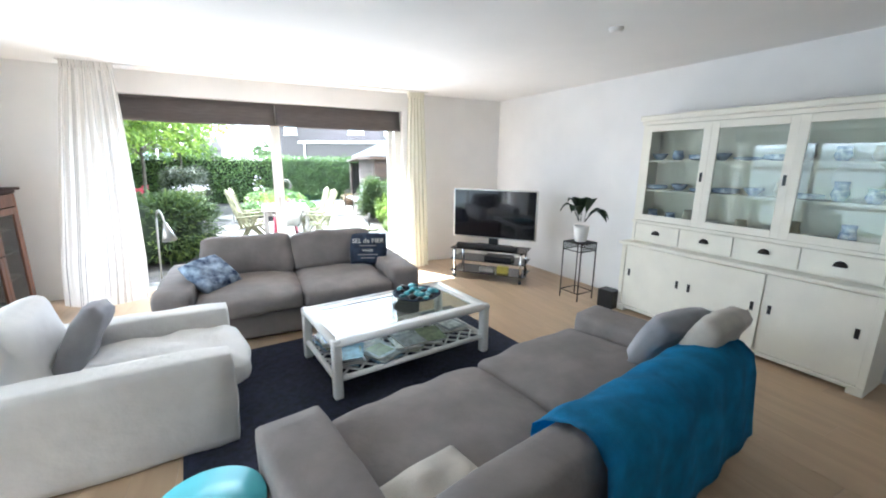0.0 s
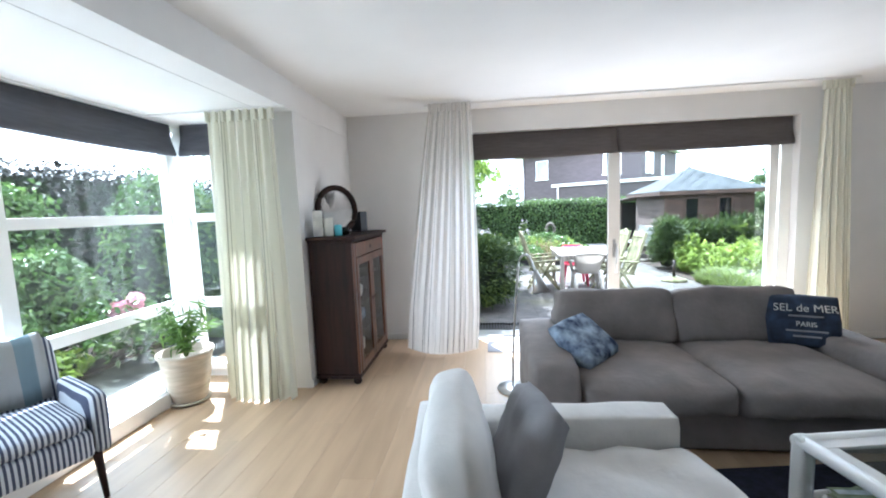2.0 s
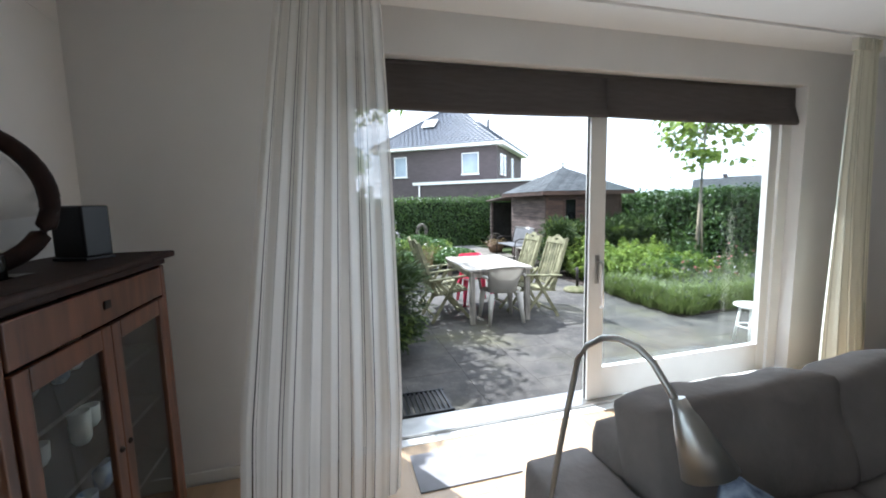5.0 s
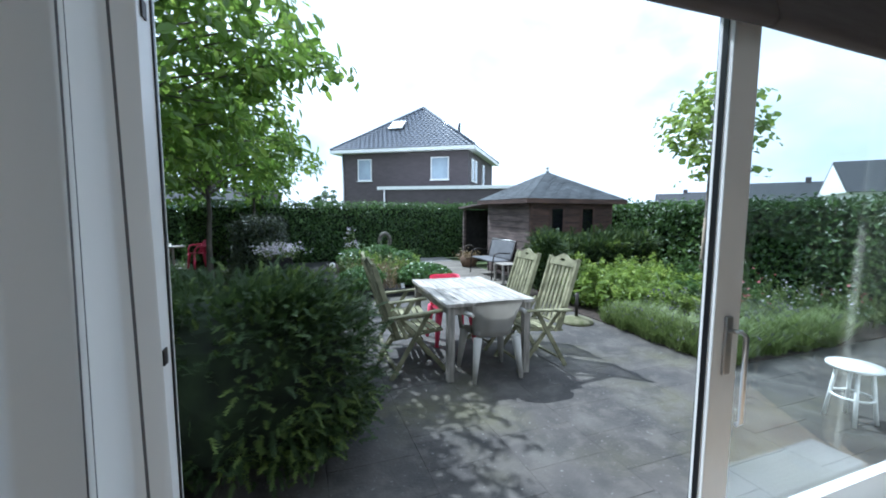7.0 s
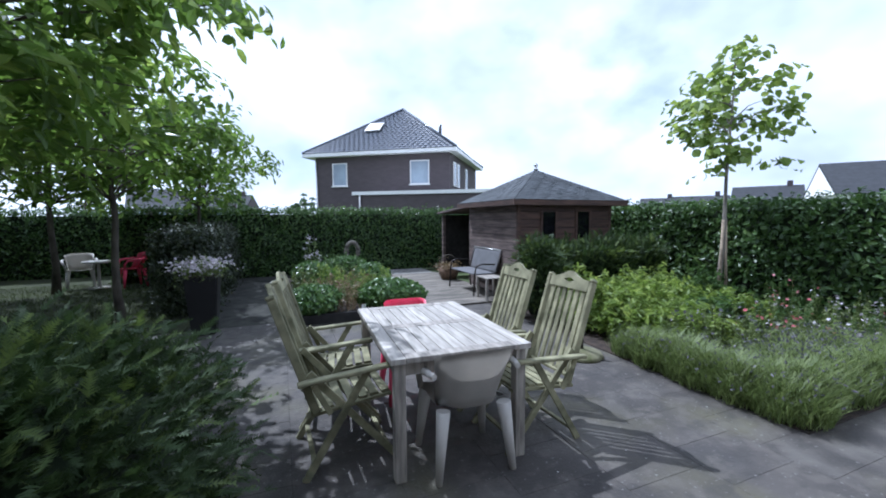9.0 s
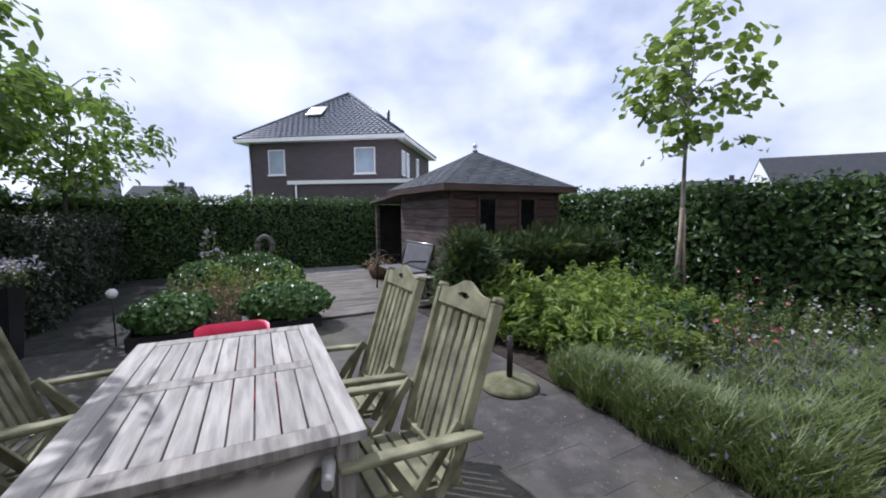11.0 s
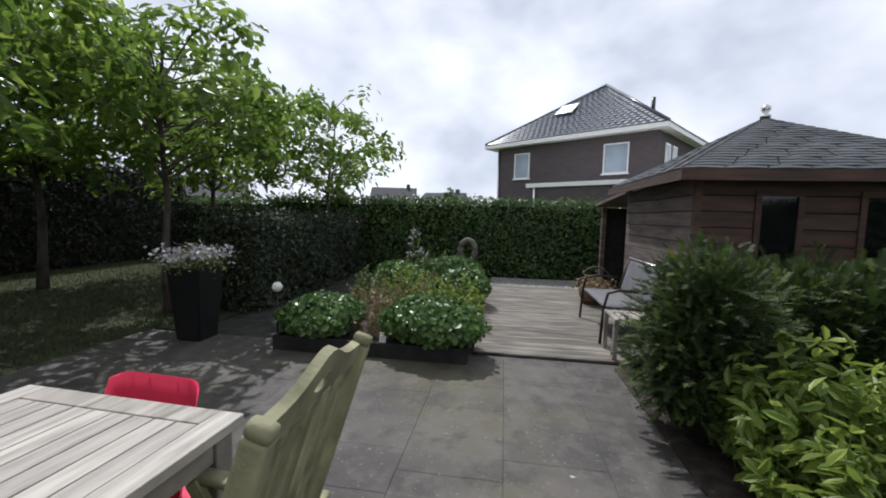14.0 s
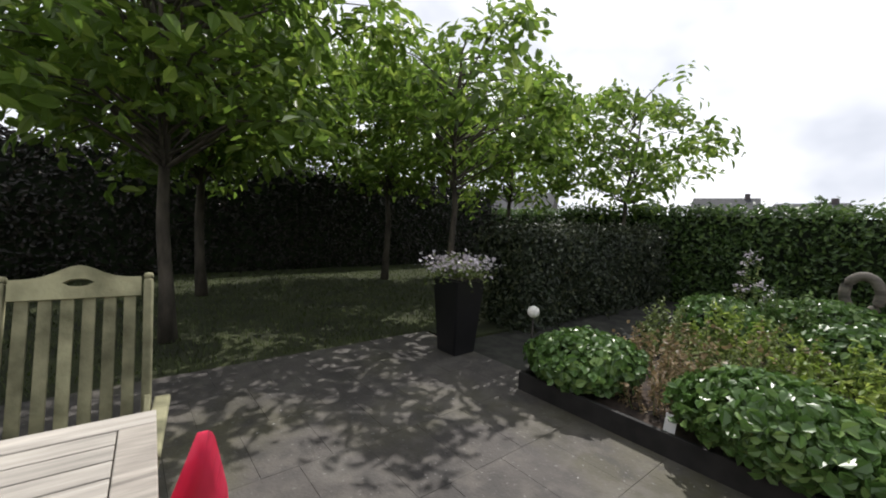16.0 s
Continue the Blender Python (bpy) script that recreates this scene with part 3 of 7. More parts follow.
part("inner_threshold", boxes((OX0, -0.02, -0.06, OX1, F0 - 0.042, 0.004)), WHITE, door, "pale stone inner threshold")
SX0, SX1 = 3.09, 4.93
leaf = part("sliding_leaf", boxes((SX0, 0.11, 0.027, SX0 + 0.135, 0.165, OZ - 0.115), (SX1 - 0.09, 0.11, 0.027, SX1, 0.165, OZ - 0.115),
                                  (SX0 + 0.135, 0.112, 0.027, SX1 - 0.09, 0.163, 0.28), (SX0 + 0.135, 0.112, OZ - 0.22, SX1 - 0.09, 0.163, OZ - 0.115), bevel=0.004), WHITE, door)
part("weather_seal", boxes((SX0 + 0.008, 0.166, 0.03, SX0 + 0.03, 0.172, OZ - 0.12), (SX0 - 0.004, 0.13, 0.03, SX0 - 0.0005, 0.15, OZ - 0.12)), BLACK, leaf)
pane = part("pane", boxes((SX0 + 0.13, 0.134, 0.275, SX1 - 0.085, 0.140, OZ - 0.215)), GLASS, door)
pane.visible_shadow = False
hb = bmesh.new()
box(hb, SX0 + 0.05, 0.098, 0.96, SX0 + 0.085, 0.110, 1.18, 0.004)
part("handle_plate", hb, STEEL, leaf)
hb = tube(bmesh.new(), [(SX0 + 0.067, 0.10, 1.13), (SX0 + 0.067, 0.055, 1.135), (SX0 + 0.075, 0.045, 1.12), (SX0 + 0.08, 0.045, 0.80), (SX0 + 0.075, 0.06, 0.785)], 0.009)
part("handle", hb, STEEL, leaf, "brushed steel pull handle")

# bay windows: the long side and its short return, each with a transom and a lower rail
def glazed_side(name, label, m, length, posts):
    w = setting(thing(name, label, "window", m))
    z0, z1 = 0.16, BZ - 0.02
    part("window_sill", boxes((0, -0.10, 0.10, length, 0.06, z0), bevel=0.004), WHITE, w)
    part("plinth", boxes((0, -0.02, -0.1, length, 0.12, 0.098)), WHITE, w)
    part("window_head", boxes((0, -0.03, z1 - 0.07, length, 0.06, z1), bevel=0.003), WHITE, w)
    for i, x in enumerate(posts):
        part("post", boxes((x - 0.05, -0.04, z0 + 0.002, x + 0.05, 0.06, z1 - 0.072), bevel=0.004), WHITE, w)
    for a, b in zip(posts, posts[1:]):
        part("transom", boxes((a + 0.052, -0.03, 1.58, b - 0.052, 0.05, 1.66), bevel=0.003), WHITE, w)
        part("lower_rail", boxes((a + 0.052, -0.03, 0.72, b - 0.052, 0.05, 0.81), bevel=0.003), WHITE, w)
        for p0, p1 in ((z0, 0.722), (0.808, 1.582), (1.658, z1 - 0.07)):
            g = part("pane", boxes((a + 0.045, 0.008, p0, b - 0.045, 0.014, p1)), GLASS, w)
            g.visible_shadow = False
    return w


glazed_side("window_1", "white framed bay window with transom", pose(BX, BY1, 0, 0, 0, 90), BY0 - BY1, [0.05, 1.5, 3.0, BY0 - BY1 - 0.02])
glazed_side("window_2", "narrow white framed bay side window", pose(BX + 0.09, BY0, 0), -BX - 0.32, [0.05, 0.42, 0.86, -BX - 0.37])

# roman blinds, folded up
def blind(name, label, m, length, mat, h, halves=2):
    b = thing(name, label, "blind", m)
    for i in range(halves):
        a, e = length * i / halves + 0.003, length * (i + 1) / halves - 0.003
        bm = bmesh.new()
        prof = [(0, 0), (-0.015, 0), (-0.02, -h * 0.45), (-0.035, -h * 0.62), (-0.05, -h * 0.80), (-0.06, -h * 0.93), (-0.045, -h), (-0.01, -h * 0.97), (0, -h * 0.8)]
        n = 18
        rows = []
        for k in range(n + 1):
            x = a + (e - a) * k / n
            rows.append([bm.verts.new((x, y, z + (0.012 * math.sin(3.14159 * k / n) * (z / h)))) for y, z in prof])
        for p, q in zip(rows, rows[1:]):
            for k in range(len(prof)):
                bm.faces.new((p[k], q[k], q[(k + 1) % len(prof)], p[(k + 1) % len(prof)])).smooth = True
        bm.faces.new(rows[0][::-1])
        bm.faces.new(rows[-1])
        bmesh.ops.recalc_face_normals(bm, faces=bm.faces[:])
        part("blind_panel", bm, mat, b)
    part("head_rail", boxes((0, -0.012, 0.0, length, 0.02, 0.025)), mat, b)
    return b


blind("roman_blind", "dark taupe roman blind drawn up over the patio door", pose(OX0 + 0.02, 0.085, OZ - 0.03), OX1 - OX0 - 0.05, BLIND, 0.28)
blind("roman_blind", "slate grey roman blind drawn up over the bay window", pose(BX + 0.12, BY1 + 0.1, BZ - 0.03, 0, 0, 90), BY0 - BY1 - 0.2, BLINDBAY, 0.27, 3)
blind("roman_blind", "short slate grey roman blind over the bay side window", pose(BX + 0.2, BY0 - 0.05, BZ - 0.03), 1.2, BLINDBAY, 0.27, 1)

# curtains and their ceiling rails
def curtain(name, label, m, top_w, bot_w, height, mat, folds, depth, seed, sway=0.0, belly=0.10):
    """A pleated curtain: tight gathers at the top, loose folds below."""
    c = thing(name, label, "curtain", m)
    bm = bmesh.new()
    uvl = bm.loops.layers.uv.new("UVMap")
    n, k = folds * 8, 22
    rows, rnd = [], random.Random(seed)
    ph = [rnd.uniform(-0.5, 0.5) for _ in range(folds + 2)]
    for j in range(k + 1):
        v = j / k
        w = top_w + (bot_w - top_w) * min(1.0, v * 1.2) ** 0.8
        row = []
        for i in range(n + 1):
            u = i / n
            f = u * folds
            a = f * 6.28319 + ph[int(f)] * v * 1.2
            d = depth * ((0.85 - 0.76 * v) if belly > 0.15 else (0.35 + 0.65 * v)) * math.sin(a) * (0.75 + 0.5 * noise.noise(Vector((u * 6, v * 1.5, seed))))
            x = (u - 0.5) * w + sway * v + 0.010 * math.sin(a * 2) * v
            y = d - belly * math.sin(u * 3.14159) * v * v
            row.append((bm.verts.new((x, y, height * (1 - v))), u, v))
        rows.append(row)
    for p, q in zip(rows, rows[1:]):
        for i in range(n):
            quad = [p[i], q[i], q[i + 1], p[i + 1]]
            f = bm.faces.new([s[0] for s in quad])
            f.smooth = True
            for lo, s in zip(f.loops, quad):
                lo[uvl].uv = (s[1], 1 - s[2])
    part("cloth", bm, mat, c)
    for i in range(folds + 1):
        x = (i / folds - 0.5) * top_w
        part("heading_pleat", box(bmesh.new(), x - 0.012, -0.022, height - 0.085, x + 0.012, 0.022, height + 0.004, 0.006), mat, c)
    return c


curtain("curtain", "sheer white striped curtain gathered beside the open door", pose(1.29, -0.42, 0.03), 0.43, 0.81, CZ - 0.05, CURTAIN, 8, 0.038, 3, -0.165, 0.20)
curtain("curtain", "cream sheer curtain gathered beside the patio door", pose(5.17, -0.30, 0.02), 0.24, 0.40, CZ - 0.04, CURTAIN2, 5, 0.05, 5)
curtain("curtain", "cream sheer striped curtain gathered at the bay", pose(-0.37, -1.59, 0.015), 0.57, 0.64, BZ - 0.03, CURTAIN2, 8, 0.085, 9)
rail = thing("curtain_rail", "thin white ceiling curtain rail", "curtain rail")
part("track", boxes((1.0, -0.33, CZ - 0.018, 5.35, -0.305, CZ - 0.001)), WHITE, rail)
rail = thing("curtain_rail", "thin white curtain rail round the bay", "curtain rail")
part("track", boxes((-1.25, -1.60, BZ - 0.016, 0.03, -1.58, BZ - 0.001), (-1.25, BY1 + 0.1, BZ - 0.016, -1.23, -1.602, BZ - 0.001)), WHITE, rail)

# low convector grilles under the glass
def convector(m, length):
    c = thing("convector_heater", "low white floor convector with slatted top", "radiator", m)
    part("casing", boxes((0, 0, 0.003, length, 0.26, 0.13), bevel=0.008), WHITE, c)
    for i in range(7):
        part("slat", boxes((0.02, 0.03 + i * 0.03, 0.131, length - 0.02, 0.045 + i * 0.03, 0.140), bevel=0.003), WHITE, c)
    return c


convector(pose(3.30, -0.30, 0), 1.42)
convector(pose(BX + 0.36, -4.9, 0, 0, 0, 90), 3.35)


# ---- upholstery ----
def sofa(name, label, m, width, mat, depth=0.95, seats=2, pillows=True, arm_h=0.58):
    """A low slip-covered sofa, facing -y, its base centre at the origin."""
    s = thing(name, label, "sofa", m)
    aw = 0.31
    inner = width - 2 * aw
    bm = soft_box(width - 0.03, depth - 0.10, 0.26, 0.03, 1, 0.004, 8, 0.006)
    bmesh.ops.translate(bm, verts=bm.verts, vec=(0, 0.03, 0.02))
    part("base", bm, mat, s)
    for sd in (-1, 1):
        bm = soft_box(aw, depth, arm_h - 0.015, 0.035, 3 + sd, 0.006, 8, 0.010)
        bmesh.ops.translate(bm, verts=bm.verts, vec=(sd * (width / 2 - aw / 2), 0, 0.015))
        part("arm", bm, mat, s)
    bm = soft_box(inner + 0.02, 0.24, 0.70, 0.06, 5, 0.006, 8, 0.008)
    bmesh.ops.translate(bm, verts=bm.verts, vec=(0, depth / 2 - 0.12, 0.015))
    part("back", bm, mat, s)
    w = inner / seats
    for i in range(seats):
        x = -inner / 2 + w * (i + 0.5)
        bm = soft_box(w - 0.008, depth - 0.16, 0.20, 0.06, 10 + i, 0.035, 12, 0.022)
        bmesh.ops.translate(bm, verts=bm.verts, vec=(x, -0.10, 0.275))
        part("seat_cushion", bm, mat, s)
        if pillows:
            bm = soft_box(w - 0.01, 0.21, 0.43, 0.045, 20 + i, 0.014, 12, 0.024)
            bmesh.ops.transform(bm, matrix=pose(x, depth / 2 - 0.32, 0.455, -13), verts=bm.verts)
            part("back_cushion", bm, mat, s)
    for x in (-1, 1):
        for y in (-1, 1):
            part("foot", boxes((x * (width / 2 - 0.12) - 0.03, y * (depth / 2 - 0.14) - 0.03, 0, x * (width / 2 - 0.12) + 0.03, y * (depth / 2 - 0.14) + 0.03, 0.02)), BLACK, s)
    return s


def loose_cushion(name, label, m, sx, sy, sz, mat, seed=0):
    c = thing(name, label, "cushion", m)
    part("cover", cushion(bmesh.new(), sx, sy, sz, seed=seed), mat, c)
    return c


sofa("sofa", "grey two-seat fabric sofa with its back to the patio door", pose(3.155, -1.72, 0.0), 2.47, GREYSOFA, 1.22)
sofa("sofa", "grey two-seat fabric sofa draped with a turquoise throw", pose(4.10, -4.78, 0.0, 0, 0, 191), 2.66, GREYSOFA, 1.10, 2, False)


def lounge_chair(m):
    a = thing("armchair", "white slip-covered wide armchair on the wooden floor", "armchair", m)
    w, d, aw = 1.04, 1.24, 0.19
    bm = soft_box(w - 0.02, d - 0.06, 0.28, 0.03, 2, 0.004, 8, 0.008)
    bmesh.ops.translate(bm, verts=bm.verts, vec=(0, 0.02, 0.004))
    part("skirt", bm, WHITESOFA, a)
    for sd in (-1, 1):
        bm = soft_box(aw, d, 0.60, 0.03, 30 + sd, 0.005, 9, 0.012)
        bmesh.ops.translate(bm, verts=bm.verts, vec=(sd * (w / 2 - aw / 2), 0, 0.006))
        part("arm", bm, WHITESOFA, a)
    bm = soft_box(w - 2 * aw + 0.06, 0.15, 0.70, 0.03, 33, 0.006, 8, 0.010)
    bmesh.ops.translate(bm, verts=bm.verts, vec=(0, d / 2 - 0.085, 0.01))
    part("back", bm, WHITESOFA, a)
    bm = soft_box(w - 2 * aw + 0.02, d - 0.12, 0.20, 0.07, 35, 0.035, 14, 0.035)
    bmesh.ops.translate(bm, verts=bm.verts, vec=(0, -0.13, 0.285))
    part("seat_cushion", bm, WHITESOFA, a)
    bm = soft_box(w - 2 * aw + 0.04, 0.20, 0.46, 0.07, 36, 0.022, 12, 0.016)
    bmesh.ops.transform(bm, matrix=pose(0, d / 2 - 0.27, 0.42, -13), verts=bm.verts)
    part("back_cushion", bm, WHITESOFA, a)
    return a


lounge_chair(pose(1.94, -3.305, 0.0, 0, 0, 94))
loose_cushion("cushion", "crumpled grey cushion leaning in the white armchair", pose(1.77, -3.24, 0.63, 116, 10, 98), 0.52, 0.48, 0.15, GREYCUSHION, 4)


# ---- garden ground ----
GZ = -0.06
setting(part("ground", boxes((-900, 0.33, -0.6, 900, 1500, -0.16), (-900, -600, -0.6, BX - 0.3, 0.33, -0.16), (BX - 0.3, -600, -0.6, 900, YS - 0.3, -0.16), (XR + 0.3, YS - 0.3, -0.6, 900, 0.33, -0.16)), FIELD), "flat green ground out to the horizon", "ground")
setting(part("terrace", boxes((-1.6, 0.25, -0.155, 12, 6.6, GZ - 0.022), (1.1, 6.6, -0.155, 6.5, 12.3, GZ - 0.022), (-6, -7, -0.155, BX - 0.12, 0.32, GZ - 0.022), (BX - 0.12, BY0 + 0.13, -0.155, -0.26, 0.32, GZ - 0.022)), MOSS), "dark weathered concrete paving", "paving")
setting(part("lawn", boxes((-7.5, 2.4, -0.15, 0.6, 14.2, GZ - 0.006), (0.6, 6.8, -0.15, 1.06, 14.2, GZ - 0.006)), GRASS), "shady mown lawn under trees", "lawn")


# ---- hedges and trees ----
def hedge(name, label, x0, y0, x1, y1, h, mat, density, size, seed, faces="xXyYZ", rough=0.07, category="hedge", z0=-0.1):
    g = thing(name, label, category)
    rng = np.random.default_rng(seed)
    # Solid dark block stands in for the hedge's shaded depth.
    part("inner_growth", boxes((x0 + 0.12, y0 + 0.12, z0, x1 - 0.12, y1 - 0.12, h - 0.13)), HEDGESHADE, g)
    p, n = surface_points(x0, y0, z0 + 0.04, x1, y1, h, density, rng, rough, faces)
    leaf_mesh("foliage", p, n, size, mat, g, rng, 0.6, 0.55)
    p2, n2 = surface_points(x0 + 0.08, y0 + 0.08, z0, x1 - 0.08, y1 - 0.08, h - 0.08, density * 0.5, rng, rough, faces)
    leaf_mesh("inner_foliage", p2, n2, size * 1.1, mat, g, rng, 0.6, 0.8)
    return g


hedge("hedge", "clipped beech hedge along the back of the garden", -1.5, 12.3, 10.2, 12.95, 1.77, L_HEDGE, 420, 0.085, 11, "yZ")
hedge("hedge", "clipped leafy hedge along the side of the garden", 9.62, 0.6, 10.4, 12.3, 1.74, L_HEDGE, 440, 0.095, 12, "xyZ", 0.07)
hedge("hedge", "clipped hedge behind the lawn trees", -7.5, 14.2, -1.5, 14.9, 1.75, L_HEDGE, 300, 0.09, 13, "yXZ")
# The deep shade on this hedge is in its leaf colour.
hedge("hedge", "tall dark shaded hedge beside the lawn", -6.6, 0.5, -5.4, 14.2, 2.5, L_SHADED, 200, 0.10, 14, "XyZ", 0.12)
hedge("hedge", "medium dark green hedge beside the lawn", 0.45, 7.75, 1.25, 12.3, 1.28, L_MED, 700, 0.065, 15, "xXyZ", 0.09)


def bush(name, label, cx, cy, rx, ry, h, mat, count, size, seed, aspect=0.5, z0=GZ, spiky=0.0, category="shrub", lumps=9, square=1.0, spread=0.7, core=0.66, needles=False):
    """A shrub of many leaves over several lumps, uneven in outline."""
    rng = np.random.default_rng(seed)
    g = thing(name, label, category, pose(cx, cy, z0))
    bm = bmesh.new()
    bmesh.ops.create_icosphere(bm, subdivisions=2, radius=1)
    for v in bm.verts:
        k = core + 0.12 * noise.noise(v.co * 2 + Vector((seed, 0, 0)))
        e = Vector([math.copysign(abs(c) ** square, c) for c in v.co])
        v.co = Vector((e.x * rx * k, e.y * ry * k, h * 0.42 + e.z * h * 0.5 * k * 1.05))
    # Dark lump as the shaded inside of the shrub.
    part("inner_growth", bm, HEDGESHADE, g)
    cen = rng.normal(0, 1, (lumps, 3))
    cen /= np.linalg.norm(cen, axis=1, keepdims=True)
    cen[:, 2] = np.abs(cen[:, 2]) * 0.9 - 0.15
    d = rng.normal(0, 1, (count, 3))
    d /= np.linalg.norm(d, axis=1, keepdims=True)
    d[:, 2] = np.where(d[:, 2] < -0.75, -d[:, 2], d[:, 2])
    near = (d @ cen.T).max(1)
    r = 0.80 + 0.24 * np.clip(near, 0, 1) ** 3 + rng.normal(0, 0.05, count) - rng.exponential(0.07, count)
    e = np.sign(d) * np.abs(d) ** square
    p = e * r[:, None] * [rx, ry, h * 0.52] + [0, 0, h * 0.46]
    p[:, 2] = np.maximum(p[:, 2], 0.02)
    nn = d + [0, 0, 0.3]
    if spiky:
        up = rng.random(count) < 0.5
        p[up] += d[up] * rng.uniform(0, spiky, (up.sum(), 1)) + np.array([0, 0, 1.0]) * rng.uniform(0, spiky, (up.sum(), 1))
    if needles:
        shoots("foliage", p - d * size * 0.8, d * [1, 1, 0.6] + [0, 0, 0.35], size, mat, g, rng, 9, size * 0.25)
    else:
        leaf_mesh("foliage", p, nn, size, mat, g, rng, aspect, spread)
    return g


bush("yew_bush", "dense dark green yew bush beside the terrace", 1.18, 1.98, 1.02, 0.70, 1.24, L_YEW, 9000, 0.105, 21, spiky=0.09, lumps=16, square=0.62, core=0.80, needles=True)
bush("conifer", "upright feathery dark green conifer by the path", 6.07, 5.44, 0.36, 0.36, 1.12, L_YEW, 4600, 0.115, 22, spiky=0.22, lumps=14, core=0.74, needles=True)
yh = thing("yew_hedge", "low clipped yew hedge before the shed", "hedge")
# Dark block as the shaded inside of the yew.
part("inner_growth", boxes((6.6, 5.86, GZ, 9.1, 6.25, 0.86)), HEDGESHADE, yh)
rng = np.random.default_rng(23)
P, N = surface_points(6.55, 5.80, GZ + 0.03, 9.15, 6.30, 0.94, 900, rng, 0.10, "xXyZ")
shoots("foliage", P, N + [0, 0, 0.45], 0.16, L_YEW, yh, rng, 9, 0.038)


def tree(name, label, base, trunk_h, trunk_r, crown, mat, clumps, leaves, size, seed, lean=(0, 0), bark=BARK, broad=0.46):
    """A trunk with limbs, and a crown of leaf clumps set on twigs: crown = (centre height, radius, half height)."""
    rng = np.random.default_rng(seed)
    rnd = random.Random(seed)
    g = thing(name, label, "tree", pose(base[0], base[1], base[2]))
    ch, cr, chh = crown
    bm = bmesh.new()
    top = Vector((lean[0], lean[1], ch + chh * 0.55))
    pts = [Vector((lean[0] * (k / 7) ** 1.5 + 0.02 * math.sin(k * 2 + seed), lean[1] * (k / 7) ** 1.5 + 0.02 * math.cos(k * 1.7 + seed), top.z * k / 7)) for k in range(8)]
    tube(bm, pts, [trunk_r * (1.25 if k == 0 else 1 - 0.11 * k) for k in range(8)], 10)
    part("trunk", bm, bark, g)
    bm = bmesh.new()
    P, N = [], []
    for c in range(clumps):
        while True:
            d = rng.normal(0, 1, 3)
            d /= np.linalg.norm(d)
            r = rng.uniform(0.35, 1.0) ** 0.6
            q = np.array([d[0] * cr * r, d[1] * cr * r, ch + d[2] * chh * r])
            if q[2] > trunk_h * 1.08:
                break
        q += rng.normal(0, 0.08, 3) * cr
        k = min(6, max(2, int(3 + rnd.random() * 4)))
        st = pts[k].copy()
        st.z = min(max(trunk_h, q[2] - 0.5 * cr * rnd.random()), top.z)
        mid = (st + Vector(q)) / 2 + Vector((0, 0, 0.10 * cr))
        if c % 2 == 0:
            tube(bm, [st, mid, Vector(q)], [trunk_r * 0.28, trunk_r * 0.16, trunk_r * 0.06], 5, False)
        m = int(leaves * rng.uniform(0.6, 1.3))
        o = np.clip(rng.normal(0, 1, (m, 3)), -2, 2) * [0.17, 0.17, 0.09] * (cr / 1.6) ** 0.5
        P.append(q + o - [0, 0, 0.10] * (o[:, :1] ** 2 + o[:, 1:2] ** 2) / 0.12)
        N.append(o * 3 + [d[0] * 0.4, d[1] * 0.4, 0.8])
    tagged(part("branchwork", bm, bark, g), kind="stuff")
    leaf_mesh("crown", np.concatenate(P), np.concatenate(N), size, mat, g, rng, broad, 0.45)
    return g


tree("tree", "broad-leaved garden tree shading the lawn", (-0.45, 4.12, GZ), 1.8, 0.075, (3.40, 2.35, 1.55), L_TREE, 222, 44, 0.17, 31)
tree("tree", "broad-leaved garden tree shading the lawn", (-2.9, 4.75, GZ), 1.85, 0.08, (3.6, 2.2, 1.8), L_TREE, 235, 44, 0.17, 32)
tree("tree", "broad-leaved garden tree at the lawn edge", (0.13, 7.50, GZ), 1.85, 0.06, (3.02, 1.65, 1.22), L_TREE, 100, 36, 0.17, 33)
tree("tree", "spreading young tree behind the low hedge", (0.40, 11.8, GZ), 1.9, 0.055, (3.05, 1.85, 1.25), L_TREE, 95, 30, 0.175, 34, (0.3, 0))
tree("tree", "broad-leaved garden tree on the far lawn", (-2.1, 11.2, GZ), 1.9, 0.07, (3.3, 1.9, 1.5), L_TREE, 135, 38, 0.17, 37)
tree("tree", "broad-leaved garden tree beside the dark hedge", (-3.2, 8.4, GZ), 1.9, 0.075, (3.4, 2.0, 1.6), L_TREE, 215, 42, 0.17, 35)
tree("young_tree", "young staked tree with a small airy crown", (9.24, 4.72, GZ), 2.2, 0.045, (3.22, 0.93, 1.05), L_BRIGHT, 50, 16, 0.15, 36, (0.12, 0), PALEBARK, 0.85)


# ---- house beyond the hedge ----
def hip_roof(bm, x0, y0, x1, y1, z, apex, thick=0.0):
    a = [bm.verts.new(p) for p in ((x0, y0, z), (x1, y0, z), (x1, y1, z), (x0, y1, z))]
    t = bm.verts.new(apex)
    for i in range(4):
        bm.faces.new((a[i], a[(i + 1) % 4], t))
    bm.faces.new(a[::-1])
    return bm


